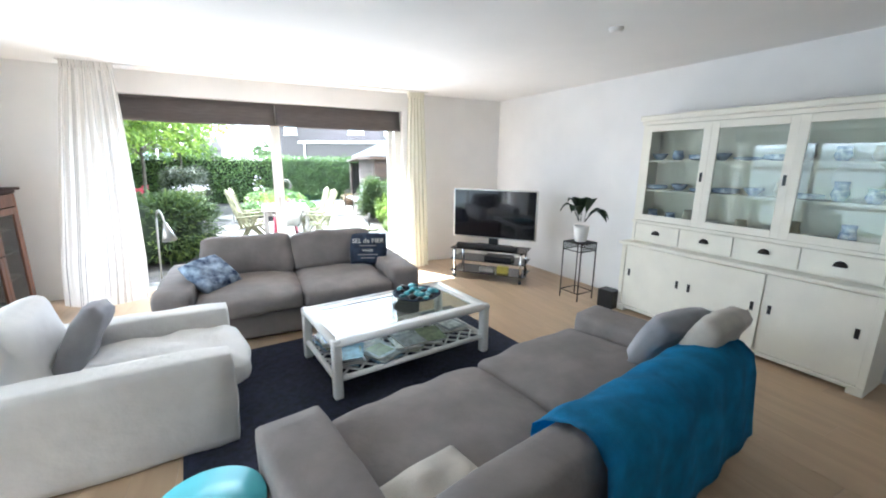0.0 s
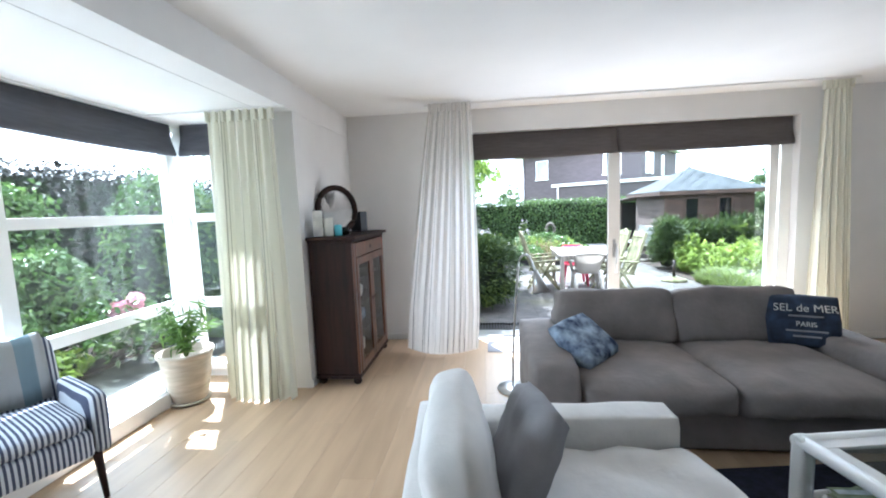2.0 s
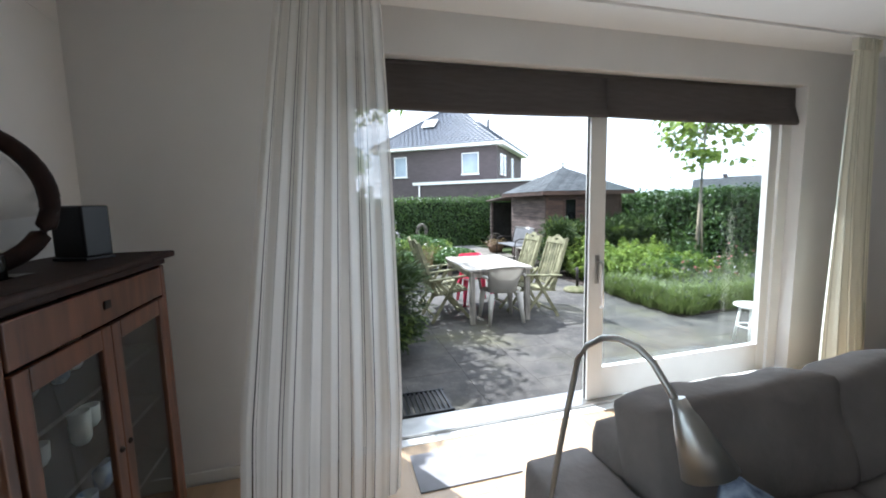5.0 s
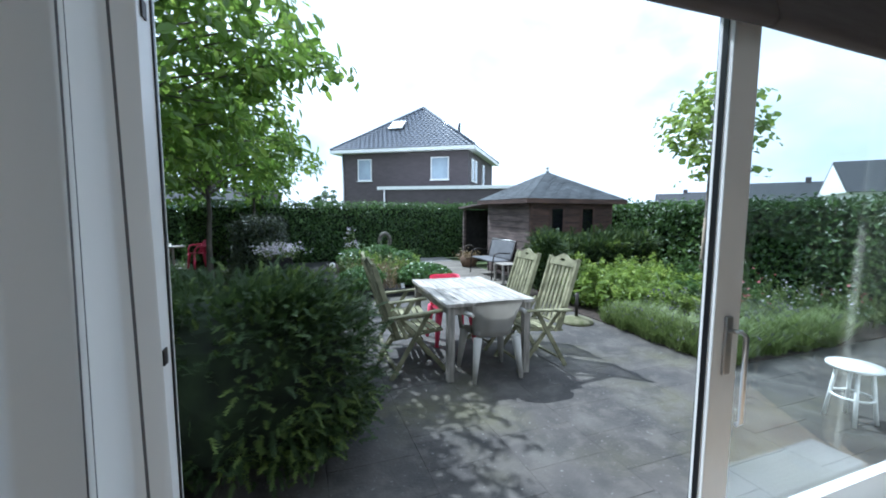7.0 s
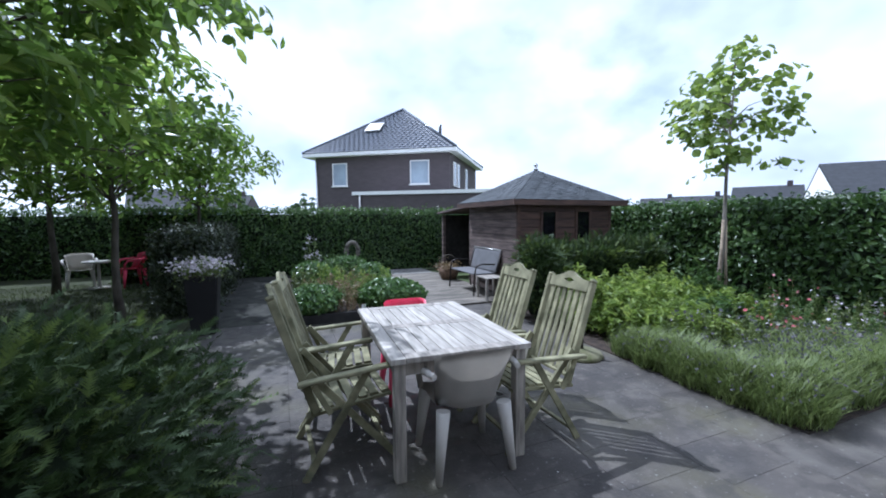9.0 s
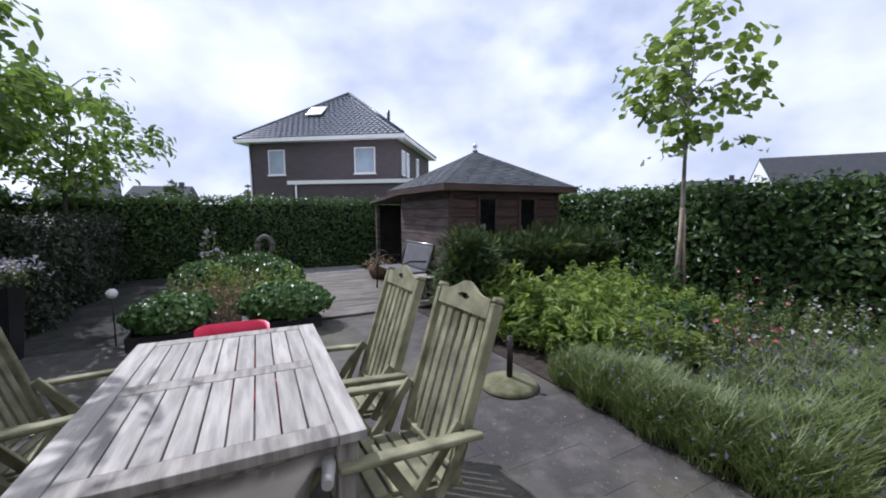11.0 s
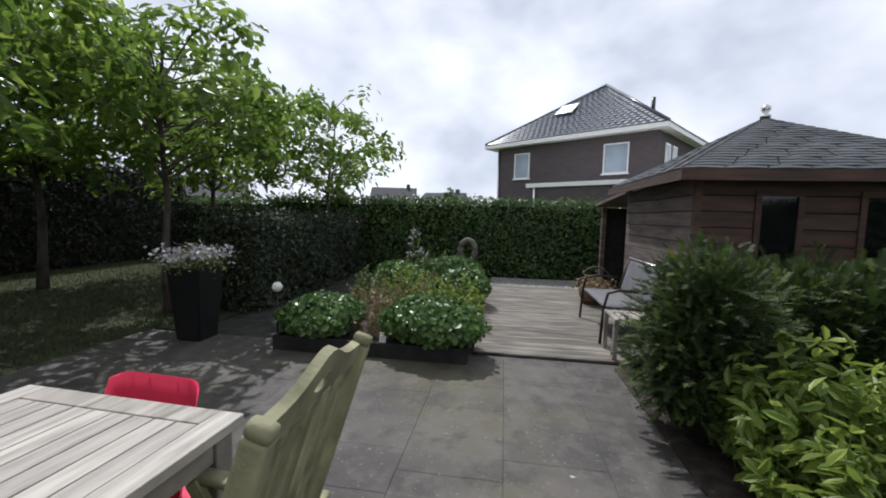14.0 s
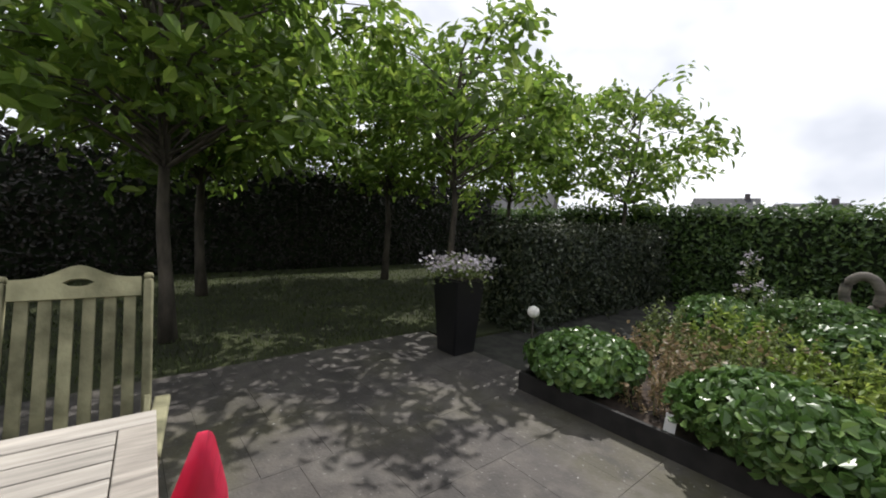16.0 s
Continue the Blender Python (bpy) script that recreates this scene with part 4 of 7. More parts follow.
def tile_rows(x0, y0, x1, y1, z, apex, rows, step, lift):
    """Roof tiles laid in overlapping courses over a hip roof, as one mesh of separate tiles."""
    bm = bmesh.new()
    A = Vector(apex)
    cor = [Vector(p) for p in ((x0, y0, z), (x1, y0, z), (x1, y1, z), (x0, y1, z))]
    for i in range(4):
        a, b = cor[i], cor[(i + 1) % 4]
        nrm = (b - a).cross(A - a).normalized()
        for r in range(rows):
            f0, f1 = r / rows, min(1, (r + 1.15) / rows)
            l0, l1 = a.lerp(A, f0), b.lerp(A, f0)
            u0, u1 = a.lerp(A, f1), b.lerp(A, f1)
            n = max(1, int((l1 - l0).length / step))
            for k in range(n):
                p = l0.lerp(l1, k / n + 0.02 / n) + nrm * lift
                q = l0.lerp(l1, (k + 0.98) / n) + nrm * lift
                s = u0.lerp(u1, (k + 0.98) / n) + nrm * lift * 0.2
                t = u0.lerp(u1, k / n + 0.02 / n) + nrm * lift * 0.2
                mid0, mid1 = (p + q) / 2 + nrm * lift * 0.8, (s + t) / 2 + nrm * lift * 0.8
                vs = [bm.verts.new(c) for c in (p, mid0, q, s, mid1, t)]
                bm.faces.new((vs[0], vs[1], vs[4], vs[5]))
                bm.faces.new((vs[1], vs[2], vs[3], vs[4]))
                w = [bm.verts.new(c - nrm * lift) for c in (p, mid0, q)]
                bm.faces.new((w[0], w[1], vs[1], vs[0]))
                bm.faces.new((w[1], w[2], vs[2], vs[1]))
    return bm


def house(m):
    """Facade along +x from the origin, body behind it along +y."""
    h = thing("house", "dark brick house with a hipped tiled roof", "house", m)
    W, D, E = 8.86, 8.6, 4.98
    part("wall", boxes((0.55, 0.5, -1.0, W - 0.45, D, E - 0.02)), BRICK, h)
    part("fascia", boxes((0, 0, E - 0.02, W, 0.10, E + 0.16), (0, 0.1, E - 0.02, 0.10, D + 0.5, E + 0.16), (W - 0.1, 0.1, E - 0.02, W, D + 0.5, E + 0.16), bevel=0.01), WHITE, h)
    part("soffit", boxes((0.1, 0.1, E, W - 0.1, D + 0.5, E + 0.05)), WHITE, h)
    ap = (W / 2 - 0.05, D / 2 + 0.3, E + 3.45)
    roof = part("roof", hip_roof(bmesh.new(), 0.02, 0.02, W - 0.02, D + 0.5, E + 0.17, ap), ROOFTILE, h)
    tagged(part("roof_tiles", tile_rows(0.02, 0.02, W - 0.02, D + 0.5, E + 0.17, ap, 22, 0.30, 0.035), ROOFTILE, h), kind="stuff")
    for a in ((0.02, 0.02), (W - 0.02, 0.02), (W - 0.02, D + 0.5)):
        part("hip_ridge", tube(bmesh.new(), [(a[0], a[1], E + 0.2), (ap[0], ap[1], ap[2] + 0.05)], 0.09, 6), ROOFTILE, h)
    sk = Vector((0.02 + 3.55, 0.02, E + 0.17)).lerp(Vector((ap[0], ap[1], ap[2])), 0.52)
    rx = math.degrees(math.atan2(3.45, D / 2 + 0.3))
    sl = part("skylight", box(bmesh.new(), -0.46, -0.5, 0.0, 0.46, 0.5, 0.09, 0.02, pose(sk.x - 0.55, sk.y - 0.1, sk.z + 0.03, rx)), STEEL, h)
    part("pane", box(bmesh.new(), -0.40, -0.44, 0.092, 0.40, 0.44, 0.10, 0, pose(sk.x - 0.55, sk.y - 0.1, sk.z + 0.03, rx)), WHITE, sl, "pale skylight pane")
    part("flue", tube(bmesh.new(), [(W * 0.80, D * 0.42, E + 1.2), (W * 0.80, D * 0.42, E + 2.15)], 0.09), BLACK, h)
    for x0, x1, z0, z1 in ((1.62, 2.52, E - 1.62, E - 0.36), (6.24, 7.30, E - 1.62, E - 0.36)):
        w = part("window", boxes((x0, 0.44, z0, x0 + 0.045, 0.52, z1), (x1 - 0.045, 0.44, z0, x1, 0.52, z1), (x0 + 0.045, 0.44, z1 - 0.045, x1 - 0.045, 0.52, z1), (x0 + 0.045, 0.44, z0, x1 - 0.045, 0.52, z0 + 0.045)), WHITE, h)
        part("pane", boxes((x0 + 0.04, 0.47, z0 + 0.04, x1 - 0.04, 0.49, z1 - 0.04)), WINDOWPANE, w)
        part("sill", boxes((x0 - 0.05, 0.38, z0 - 0.06, x1 + 0.05, 0.5, z0)), WHITE, w)
    for y0 in (1.3, 2.2, 4.6):
        w = part("window", boxes((W - 0.46, y0, E - 1.7, W - 0.40, y0 + 0.6, E - 0.4)), WHITE, h)
        part("pane", boxes((W - 0.42, y0 + 0.09, E - 1.61, W - 0.392, y0 + 0.51, E - 0.49)), WINDOWPANE, w)
    part("downpipe", tube(bmesh.new(), [(0.62, 0.44, -1), (0.62, 0.44, E)], 0.05), STEEL, h)
    part("lower_extension", boxes((4.3, -2.2, -1.0, W + 3.0, 0.49, 2.66)), BRICK, h)
    part("extension_trim", boxes((4.2, -2.3, 2.66, W + 3.1, 0.48, 2.82)), WHITE, h)
    part("extension_downpipe", tube(bmesh.new(), [(4.6, -2.26, -1), (4.6, -2.26, 2.66)], 0.05), STEEL, h)
    return h


hd = math.degrees(math.atan2(18.924 - 24.196, 10.707 - 3.591))
house(pose(3.591, 24.196, 0, 0, 0, hd))


# ---- garden shed ----
def shed():
    s = thing("garden_shed", "brown wooden garden shed with a pyramid roof", "shed")
    x0, y0, x1, y1, h = 6.53, 6.72, 8.76, 8.80, 1.82
    part("floor_frame", boxes((x0 + 0.03, y0 + 0.03, GZ, x1 - 0.03, y1 - 0.03, 0.03)), SHEDWOOD, s)
    part("inner_wall", boxes((x0 + 0.03, y0 + 0.05, 0.03, x1 - 0.05, y1 - 0.05, h)), BLACK, s)
    n = 12
    hh = (h - 0.0) / n
    fr = [(x0, 7.02), (7.42, 7.86), (8.26, x1)]
    for i in range(n):
        z0, z1 = GZ + 0.03 + i * hh, GZ + 0.03 + (i + 1) * hh - 0.008
        for a, b in ([(x0, x1)] if z0 < 0.72 or z1 > 1.66 else fr):
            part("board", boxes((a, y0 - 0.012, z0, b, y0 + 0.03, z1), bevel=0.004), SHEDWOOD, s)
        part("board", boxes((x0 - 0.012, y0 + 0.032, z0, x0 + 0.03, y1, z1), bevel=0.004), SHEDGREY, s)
    for a, b in ((7.02, 7.42), (7.86, 8.26)):
        w = part("window", boxes((a, y0 - 0.03, 0.72, a + 0.05, y0 + 0.02, 1.68), (b - 0.05, y0 - 0.03, 0.72, b, y0 + 0.02, 1.68), (a + 0.05, y0 - 0.03, 0.72, b - 0.05, y0 + 0.02, 0.77), (a + 0.05, y0 - 0.03, 1.63, b - 0.05, y0 + 0.02, 1.68)), SHEDWOOD, s)
        part("pane", boxes((a + 0.04, y0 - 0.012, 0.76, b - 0.04, y0 - 0.006, 1.64)), SCREEN, w)
    for x, y in ((x0 - 0.02, y0 - 0.02), (x1 - 0.03, y0 - 0.02)):
        part("corner_post", boxes((x, y, GZ, x + 0.06, y + 0.06, h)), SHEDWOOD, s)
    e = (6.285, 6.48, 9.02, 9.00)
    ap = (7.58, 7.66, 2.55)
    part("roof", hip_roof(bmesh.new(), e[0], e[1], e[2], e[3], h + 0.02, ap), SHINGLE, s)
    tagged(part("shingles", tile_rows(e[0], e[1], e[2], e[3], h + 0.03, ap, 22, 0.33, 0.008), SHINGLE, s), kind="stuff")
    part("fascia", boxes((e[0], e[1], h - 0.07, e[2], e[1] + 0.025, h + 0.03), (e[0], e[1] + 0.025, h - 0.07, e[0] + 0.025, e[3], h + 0.03), (e[2] - 0.025, e[1] + 0.025, h - 0.07, e[2], e[3], h + 0.03)), SHEDWOOD, s)
    bm = lathe([(0.05, 0), (0.05, 0.03), (0.02, 0.05), (0.045, 0.09), (0.045, 0.12), (0.01, 0.15)], 12, None, ap)
    part("finial", bm, STEEL, s)
    part("leanto_roof", box(bmesh.new(), 0, 0, 0, 2.2, 2.05, 0.05, 0.004, pose(6.52, 8.85, 1.78, -4)), SHEDGREY, s)
    # Black here puts the open lean-to's inner shade into the walls.
    part("leanto_back", boxes((8.70, 8.86, GZ, 8.76, 10.85, 1.62), (6.66, 10.80, GZ, 8.69, 10.86, 1.60)), DARKWOOD, s)
    part("leanto_post", boxes((6.62, 10.70, GZ, 6.70, 10.78, 1.62)), SHEDGREY, s)
    return s


shed()


# ---- garden table and chairs ----
def garden_table(m):
    t = thing("garden_table", "weathered grey slatted teak garden table", "table", m)
    w, l, h = 0.92, 1.39, 0.765
    for x in (-1, 1):
        part("edge_board", boxes((x * w / 2 - (0.09 if x > 0 else 0), -l / 2, h - 0.035, x * w / 2 + (0.09 if x < 0 else 0), l / 2, h), bevel=0.004), TEAKLONG, t)
    for y in (-1, 1):
        part("end_board", boxes((-w / 2 + 0.092, y * l / 2 - (0.09 if y > 0 else 0), h - 0.035, w / 2 - 0.092, y * l / 2 + (0.09 if y < 0 else 0), h), bevel=0.004), TEAK, t)
    part("middle_board", boxes((-w / 2 + 0.092, -0.045, h - 0.035, w / 2 - 0.092, 0.045, h - 0.001), bevel=0.004), TEAK, t)
    n = 9
    sw = (w - 0.184) / n
    for i in range(n):
        for a, b in ((-l / 2 + 0.093, -0.048), (0.048, l / 2 - 0.093)):
            part("slat", boxes((-w / 2 + 0.092 + i * sw + 0.003, a, h - 0.03, -w / 2 + 0.092 + (i + 1) * sw - 0.003, b, h - 0.002), bevel=0.003), TEAKLONG, t)
    for y in (-1, 1):
        part("apron", boxes((-w / 2 + 0.07, y * (l / 2 - 0.06) - 0.012, h - 0.12, w / 2 - 0.07, y * (l / 2 - 0.06) + 0.012, h - 0.036)), TEAK, t)
    for x in (-1, 1):
        part("apron", boxes((x * (w / 2 - 0.05) - 0.012, -l / 2 + 0.09, h - 0.12, x * (w / 2 - 0.05) + 0.012, l / 2 - 0.09, h - 0.036)), TEAK, t)
        for y in (-1, 1):
            part("leg", boxes((x * (w / 2 - 0.06) - 0.035, y * (l / 2 - 0.06) - 0.035, 0, x * (w / 2 - 0.06) + 0.035, y * (l / 2 - 0.06) + 0.035, h - 0.037), bevel=0.006), TEAK, t)
    return t


garden_table(pose(3.43, 3.15, GZ, 0, 0, -2.5))


def recliner(m):
    """A folding slatted armchair facing +x, base centre at the origin."""
    c = thing("garden_chair", "high-backed slatted wooden garden chair, green with lichen", "chair", m, "wooden chairs round the garden table")
    W = 0.51
    for i in range(7):
        x = -0.17 + i * 0.072
        part("seat_slat", box(bmesh.new(), -0.028, -W / 2 + 0.04, 0, 0.028, W / 2 - 0.04, 0.018, 0.004, pose(x, 0, 0.40 + i * 0.008, 0, -5)), MOSSY, c)
    for y in (-1, 1):
        yy = y * (W / 2 - 0.02)
        part("seat_rail", beam(bmesh.new(), (-0.24, yy * 0.9, 0.385), (0.30, yy * 0.9, 0.44), 0.045, 0.022), MOSSY, c)
        part("back_stile", beam(bmesh.new(), (-0.18, yy, 0.40), (-0.413, yy, 1.12), 0.034, 0.05, 0.008), MOSSY, c)
        part("stile_knob", box(bmesh.new(), -0.026, -0.018, 0, 0.026, 0.018, 0.03, 0.014, pose(-0.414, yy, 1.118, 0, -18)), MOSSY, c)
        part("armrest", box(bmesh.new(), -0.32, -0.03, 0, 0.27, 0.03, 0.026, 0.010, pose(0.03, y * (W / 2 + 0.035), 0.625, 0, -4)), MOSSY, c)
        part("front_leg", beam(bmesh.new(), (-0.26, y * (W / 2 + 0.012), 0.0), (0.14, y * (W / 2 + 0.012), 0.64), 0.022, 0.045), MOSSY, c)
        part("rear_leg", beam(bmesh.new(), (0.34, y * (W / 2 - 0.012), 0.0), (-0.22, y * (W / 2 - 0.012), 0.66), 0.022, 0.045), MOSSY, c)
        part("arm_strut", beam(bmesh.new(), (-0.20, y * (W / 2 + 0.035), 0.60), (-0.10, y * (W / 2 + 0.02), 0.40), 0.02, 0.035), MOSSY, c)
    for i in range(6):
        y = -0.17 + i * 0.068
        part("back_slat", beam(bmesh.new(), (-0.20, y, 0.47), (-0.40, y, 1.08), 0.042, 0.014, 0.003), MOSSY, c)
    part("lower_rail", beam(bmesh.new(), (-0.205, -W / 2 + 0.04, 0.465), (-0.205, W / 2 - 0.04, 0.465), 0.05, 0.022), MOSSY, c)
    part("cross_bar", beam(bmesh.new(), (-0.20, -W / 2, 0.09), (-0.20, W / 2, 0.09), 0.03, 0.02), MOSSY, c)
    part("cross_bar", beam(bmesh.new(), (0.27, -W / 2 + 0.03, 0.09), (0.27, W / 2 - 0.03, 0.09), 0.03, 0.02), MOSSY, c)
    # arched top rail with a round grip hole
    bm = bmesh.new()
    n, th = 16, 0.024
    loops = []
    for s in (-th / 2, th / 2):
        up, lo = [], []
        for k in range(n + 1):
            u = 2 * k / n - 1
            y = u * (W / 2 - 0.045)
            arch = 0.055 * math.exp(-(u / 0.42) ** 2) + 0.012
            hole = 0.016 * math.sqrt(max(0, 1 - (u / 0.22) ** 2)) if abs(u) < 0.22 else 0
            up.append((bm.verts.new((s, y, arch)), bm.verts.new((s, y, -0.005 + hole))))
            lo.append((bm.verts.new((s, y, -0.0051 - hole)), bm.verts.new((s, y, -0.07))))
        loops.append((up, lo))
    for idx in (0, 1):
        A, B = loops[0][idx], loops[1][idx]
        for k in range(n):
            bm.faces.new((A[k][0], A[k + 1][0], A[k + 1][1], A[k][1]))
            bm.faces.new((B[k][1], B[k + 1][1], B[k + 1][0], B[k][0]))
            bm.faces.new((A[k][0], B[k][0], B[k + 1][0], A[k + 1][0]))
            bm.faces.new((A[k][1], A[k + 1][1], B[k + 1][1], B[k][1]))
    bmesh.ops.transform(bm, matrix=pose(-0.405, 0, 1.12, 0, -18), verts=bm.verts)
    part("top_rail", bm, MOSSY, c)
    return c


LOW = Matrix.Diagonal((0.98, 0.98, 0.99, 1))
first = recliner(pose(2.72, 3.00, GZ, 0, 0, 2) @ LOW)
copy_thing(first, pose(2.76, 3.60, GZ, 0, 0, -7) @ LOW)
copy_thing(first, pose(4.04, 2.74, GZ, 0, 0, 182) @ LOW)
copy_thing(first, pose(4.0, 3.41, GZ, 0, 0, 181) @ LOW)


def plastic_chair(name, label, m, mat, arms=True):
    """A moulded shell armchair facing +y."""
    c = thing(name, label, "chair", m)
    bm = bmesh.new()
    n, k = 16, 12
    rows = []
    for j in range(k + 1):
        v = j / k
        row = []
        for i in range(n + 1):
            u = 2 * i / n - 1
            if v < 0.5:
                f = v / 0.5
                x, y, z = u * 0.225, 0.22 - 0.42 * f, 0.43 - 0.02 * math.sin(f * 3.14) + 0.02 * u * u
            else:
                f = (v - 0.5) / 0.5
                wrap = abs(u) ** (4 if arms else 8)
                x = u * ((0.205 + 0.055 * f) if arms else (0.225 - 0.02 * f))
                y = -0.20 - 0.09 * f + wrap * ((0.17 if arms else 0.07) * (1 - 0.5 * f))
                z = 0.43 + 0.37 * f - wrap * (0.035 if arms else 0.02) * f
            row.append(bm.verts.new((x, y, z)))
        rows.append(row)
    for p, q in zip(rows, rows[1:]):
        for i in range(n):
            bm.faces.new((p[i], p[i + 1], q[i + 1], q[i])).smooth = True
    bmesh.ops.solidify(bm, geom=bm.faces[:], thickness=0.016)
    part("shell", bm, mat, c)
    for sx in (-1, 1):
        if arms:
            bm = tube(bmesh.new(), [(sx * 0.27, -0.23, 0.66), (sx * 0.30, -0.08, 0.655), (sx * 0.29, 0.14, 0.63), (sx * 0.25, 0.19, 0.55), (sx * 0.23, 0.20, 0.42)], [0.018, 0.026, 0.026, 0.022, 0.02], 8)
            part("armrest", bm, mat, c)
        for sy in (-1, 1):
            bm = tube(bmesh.new(), [(sx * 0.20, sy * 0.18, 0.425), (sx * 0.245, sy * 0.225, 0.0)], [0.046, 0.022], 8)
            part("leg", bm, mat, c)
    return c


plastic_chair("plastic_chair", "off-white moulded plastic chair at the garden table", pose(3.455, 2.61, GZ, 0, 0, -3), WHITEPL)
plastic_chair("plastic_chair", "red moulded plastic chair at the garden table", pose(3.45, 3.68, GZ, 0, 0, 177), REDPL, False)
plastic_chair("plastic_chair", "red moulded plastic chair standing on the lawn", pose(-0.92, 11.75, GZ, 0, 0, 120), REDPL)
plastic_chair("plastic_chair", "grey moulded plastic chair standing on the lawn", pose(-1.94, 11.9, GZ, 0, 0, 200), WHITEPL)


# ---- room furniture ----
def lettering(name, words, size, m, mat, parent, label="", over=None):
    cu = bpy.data.curves.new(name, 'FONT')
    cu.body, cu.size, cu.align_x, cu.extrude = words, size, 'CENTER', 0.001
    tmp = bpy.data.objects.new(name, cu)
    me = bpy.data.meshes.new_from_object(tmp)
    bpy.data.objects.remove(tmp)
    me.materials.append(mat)
    if over:
        sx, sy, sz, seed = over
        for v in me.vertices:
            q = m @ v.co
            a, b = 2 * q.x / sx, 2 * q.y / sy
            e = max(0.0, (1 - abs(a) ** 4) * (1 - abs(b) ** 4)) ** 0.5
            v.co.z += sz / 2 * (0.5 * min(1, e * 3) + 0.5 * e) + 0.024 * e * noise.noise(Vector((a * 2.2 + seed, b * 2.2, 3.1 + seed))) + 0.004
    ob = new(name, me)
    ob.parent, ob.matrix_local = parent, m
    if label:
        ob["label"] = label
    return ob


rug = thing("rug", "deep pile navy blue rug under the coffee table", "rug", pose(3.62, -3.38, 0.002, 0, 0, 7))
bm = bmesh.new()
bmesh.ops.create_grid(bm, x_segments=60, y_segments=44, size=0.5)
for v in bm.verts:
    e = 1 if max(abs(v.co.x), abs(v.co.y)) < 0.495 else 0.2
    v.co = Vector((v.co.x * 2.75, v.co.y * 2.1, e * (0.016 + 0.006 * noise.noise(v.co * 60))))
bmesh.ops.solidify(bm, geom=bm.faces[:], thickness=0.004)
part("rug_body", bm, RUG, rug)


def coffee_table(m):
    t = thing("coffee_table", "white rattan coffee table with glass top and lattice shelf", "table", m)
    w, d, h = 1.44, 0.82, 0.46
    for y in (-1, 1):
        part("top_rail", tube(bmesh.new(), [(-w / 2, y * (d / 2 - 0.03), h - 0.03), (w / 2, y * (d / 2 - 0.03), h - 0.03)], 0.032, 10), WHITE, t)
        part("shelf_rail", tube(bmesh.new(), [(-w / 2 + 0.03, y * (d / 2 - 0.03), 0.15), (w / 2 - 0.03, y * (d / 2 - 0.03), 0.15)], 0.022, 8), WHITE, t)
    for x in (-1, 1):
        part("top_rail", tube(bmesh.new(), [(x * (w / 2 - 0.03), -d / 2 + 0.03, h - 0.03), (x * (w / 2 - 0.03), d / 2 - 0.03, h - 0.03)], 0.032, 10), WHITE, t)
        part("shelf_rail", tube(bmesh.new(), [(x * (w / 2 - 0.03), -d / 2 + 0.03, 0.15), (x * (w / 2 - 0.03), d / 2 - 0.03, 0.15)], 0.022, 8), WHITE, t)
        for y in (-1, 1):
            part("leg", boxes((x * (w / 2 - 0.035) - 0.035, y * (d / 2 - 0.035) - 0.035, 0, x * (w / 2 - 0.035) + 0.035, y * (d / 2 - 0.035) + 0.035, h), bevel=0.018), WHITE, t)
    for y0, y1 in ((-d / 2 + 0.055, -d / 2 + 0.115), (d / 2 - 0.115, d / 2 - 0.055)):
        part("inner_frame", boxes((-w / 2 + 0.055, y0, h - 0.030, w / 2 - 0.055, y1, h - 0.012), bevel=0.004), WHITE, t)
    for x0, x1 in ((-w / 2 + 0.055, -w / 2 + 0.115), (w / 2 - 0.115, w / 2 - 0.055)):
        part("inner_frame", boxes((x0, -d / 2 + 0.117, h - 0.030, x1, d / 2 - 0.117, h - 0.012), bevel=0.004), WHITE, t)
    part("glass_top", boxes((-w / 2 + 0.11, -d / 2 + 0.112, h - 0.026, w / 2 - 0.11, d / 2 - 0.112, h - 0.018)), TABLEGLASS, t)
    k = 0.13
    for i in range(-9, 17):
        for s in (1, -1):
            pts = []
            a0 = -w / 2 + 0.05
            x_at = lambda y: a0 + i * k + s * (y + d / 2 - 0.03) if s > 0 else a0 + i * k + (d / 2 - 0.03 - y)
            ys = [-d / 2 + 0.03 + (d - 0.06) * j / 24 for j in range(25)]
            ok = [y for y in ys if -w / 2 + 0.03 < x_at(y) < w / 2 - 0.03]
            if len(ok) > 3:
                part("lattice_rod", tube(bmesh.new(), [(x_at(ok[0]), ok[0], 0.15 + 0.004 * s), (x_at(ok[-1]), ok[-1], 0.15 + 0.004 * s)], 0.010, 6), WHITE, t)
    return t


TABLEGLASS = glass_material("table_glass", (0.80, 0.86, 0.84))
CTM = pose(3.85, -3.11, 0.022, 0, 0, 8.5)
coffee_table(CTM)

COVERS = [material(n, c, 0.35, vary=0.25, scale=18) for n, c in (("cover_white", (0.75, 0.75, 0.72)), ("cover_blue", (0.16, 0.32, 0.46)), ("cover_green", (0.22, 0.27, 0.14)), ("cover_pale", (0.55, 0.60, 0.62)), ("cover_grey", (0.30, 0.31, 0.33)))]
PAPER = material("paper_edge", (0.78, 0.76, 0.70), 0.8)


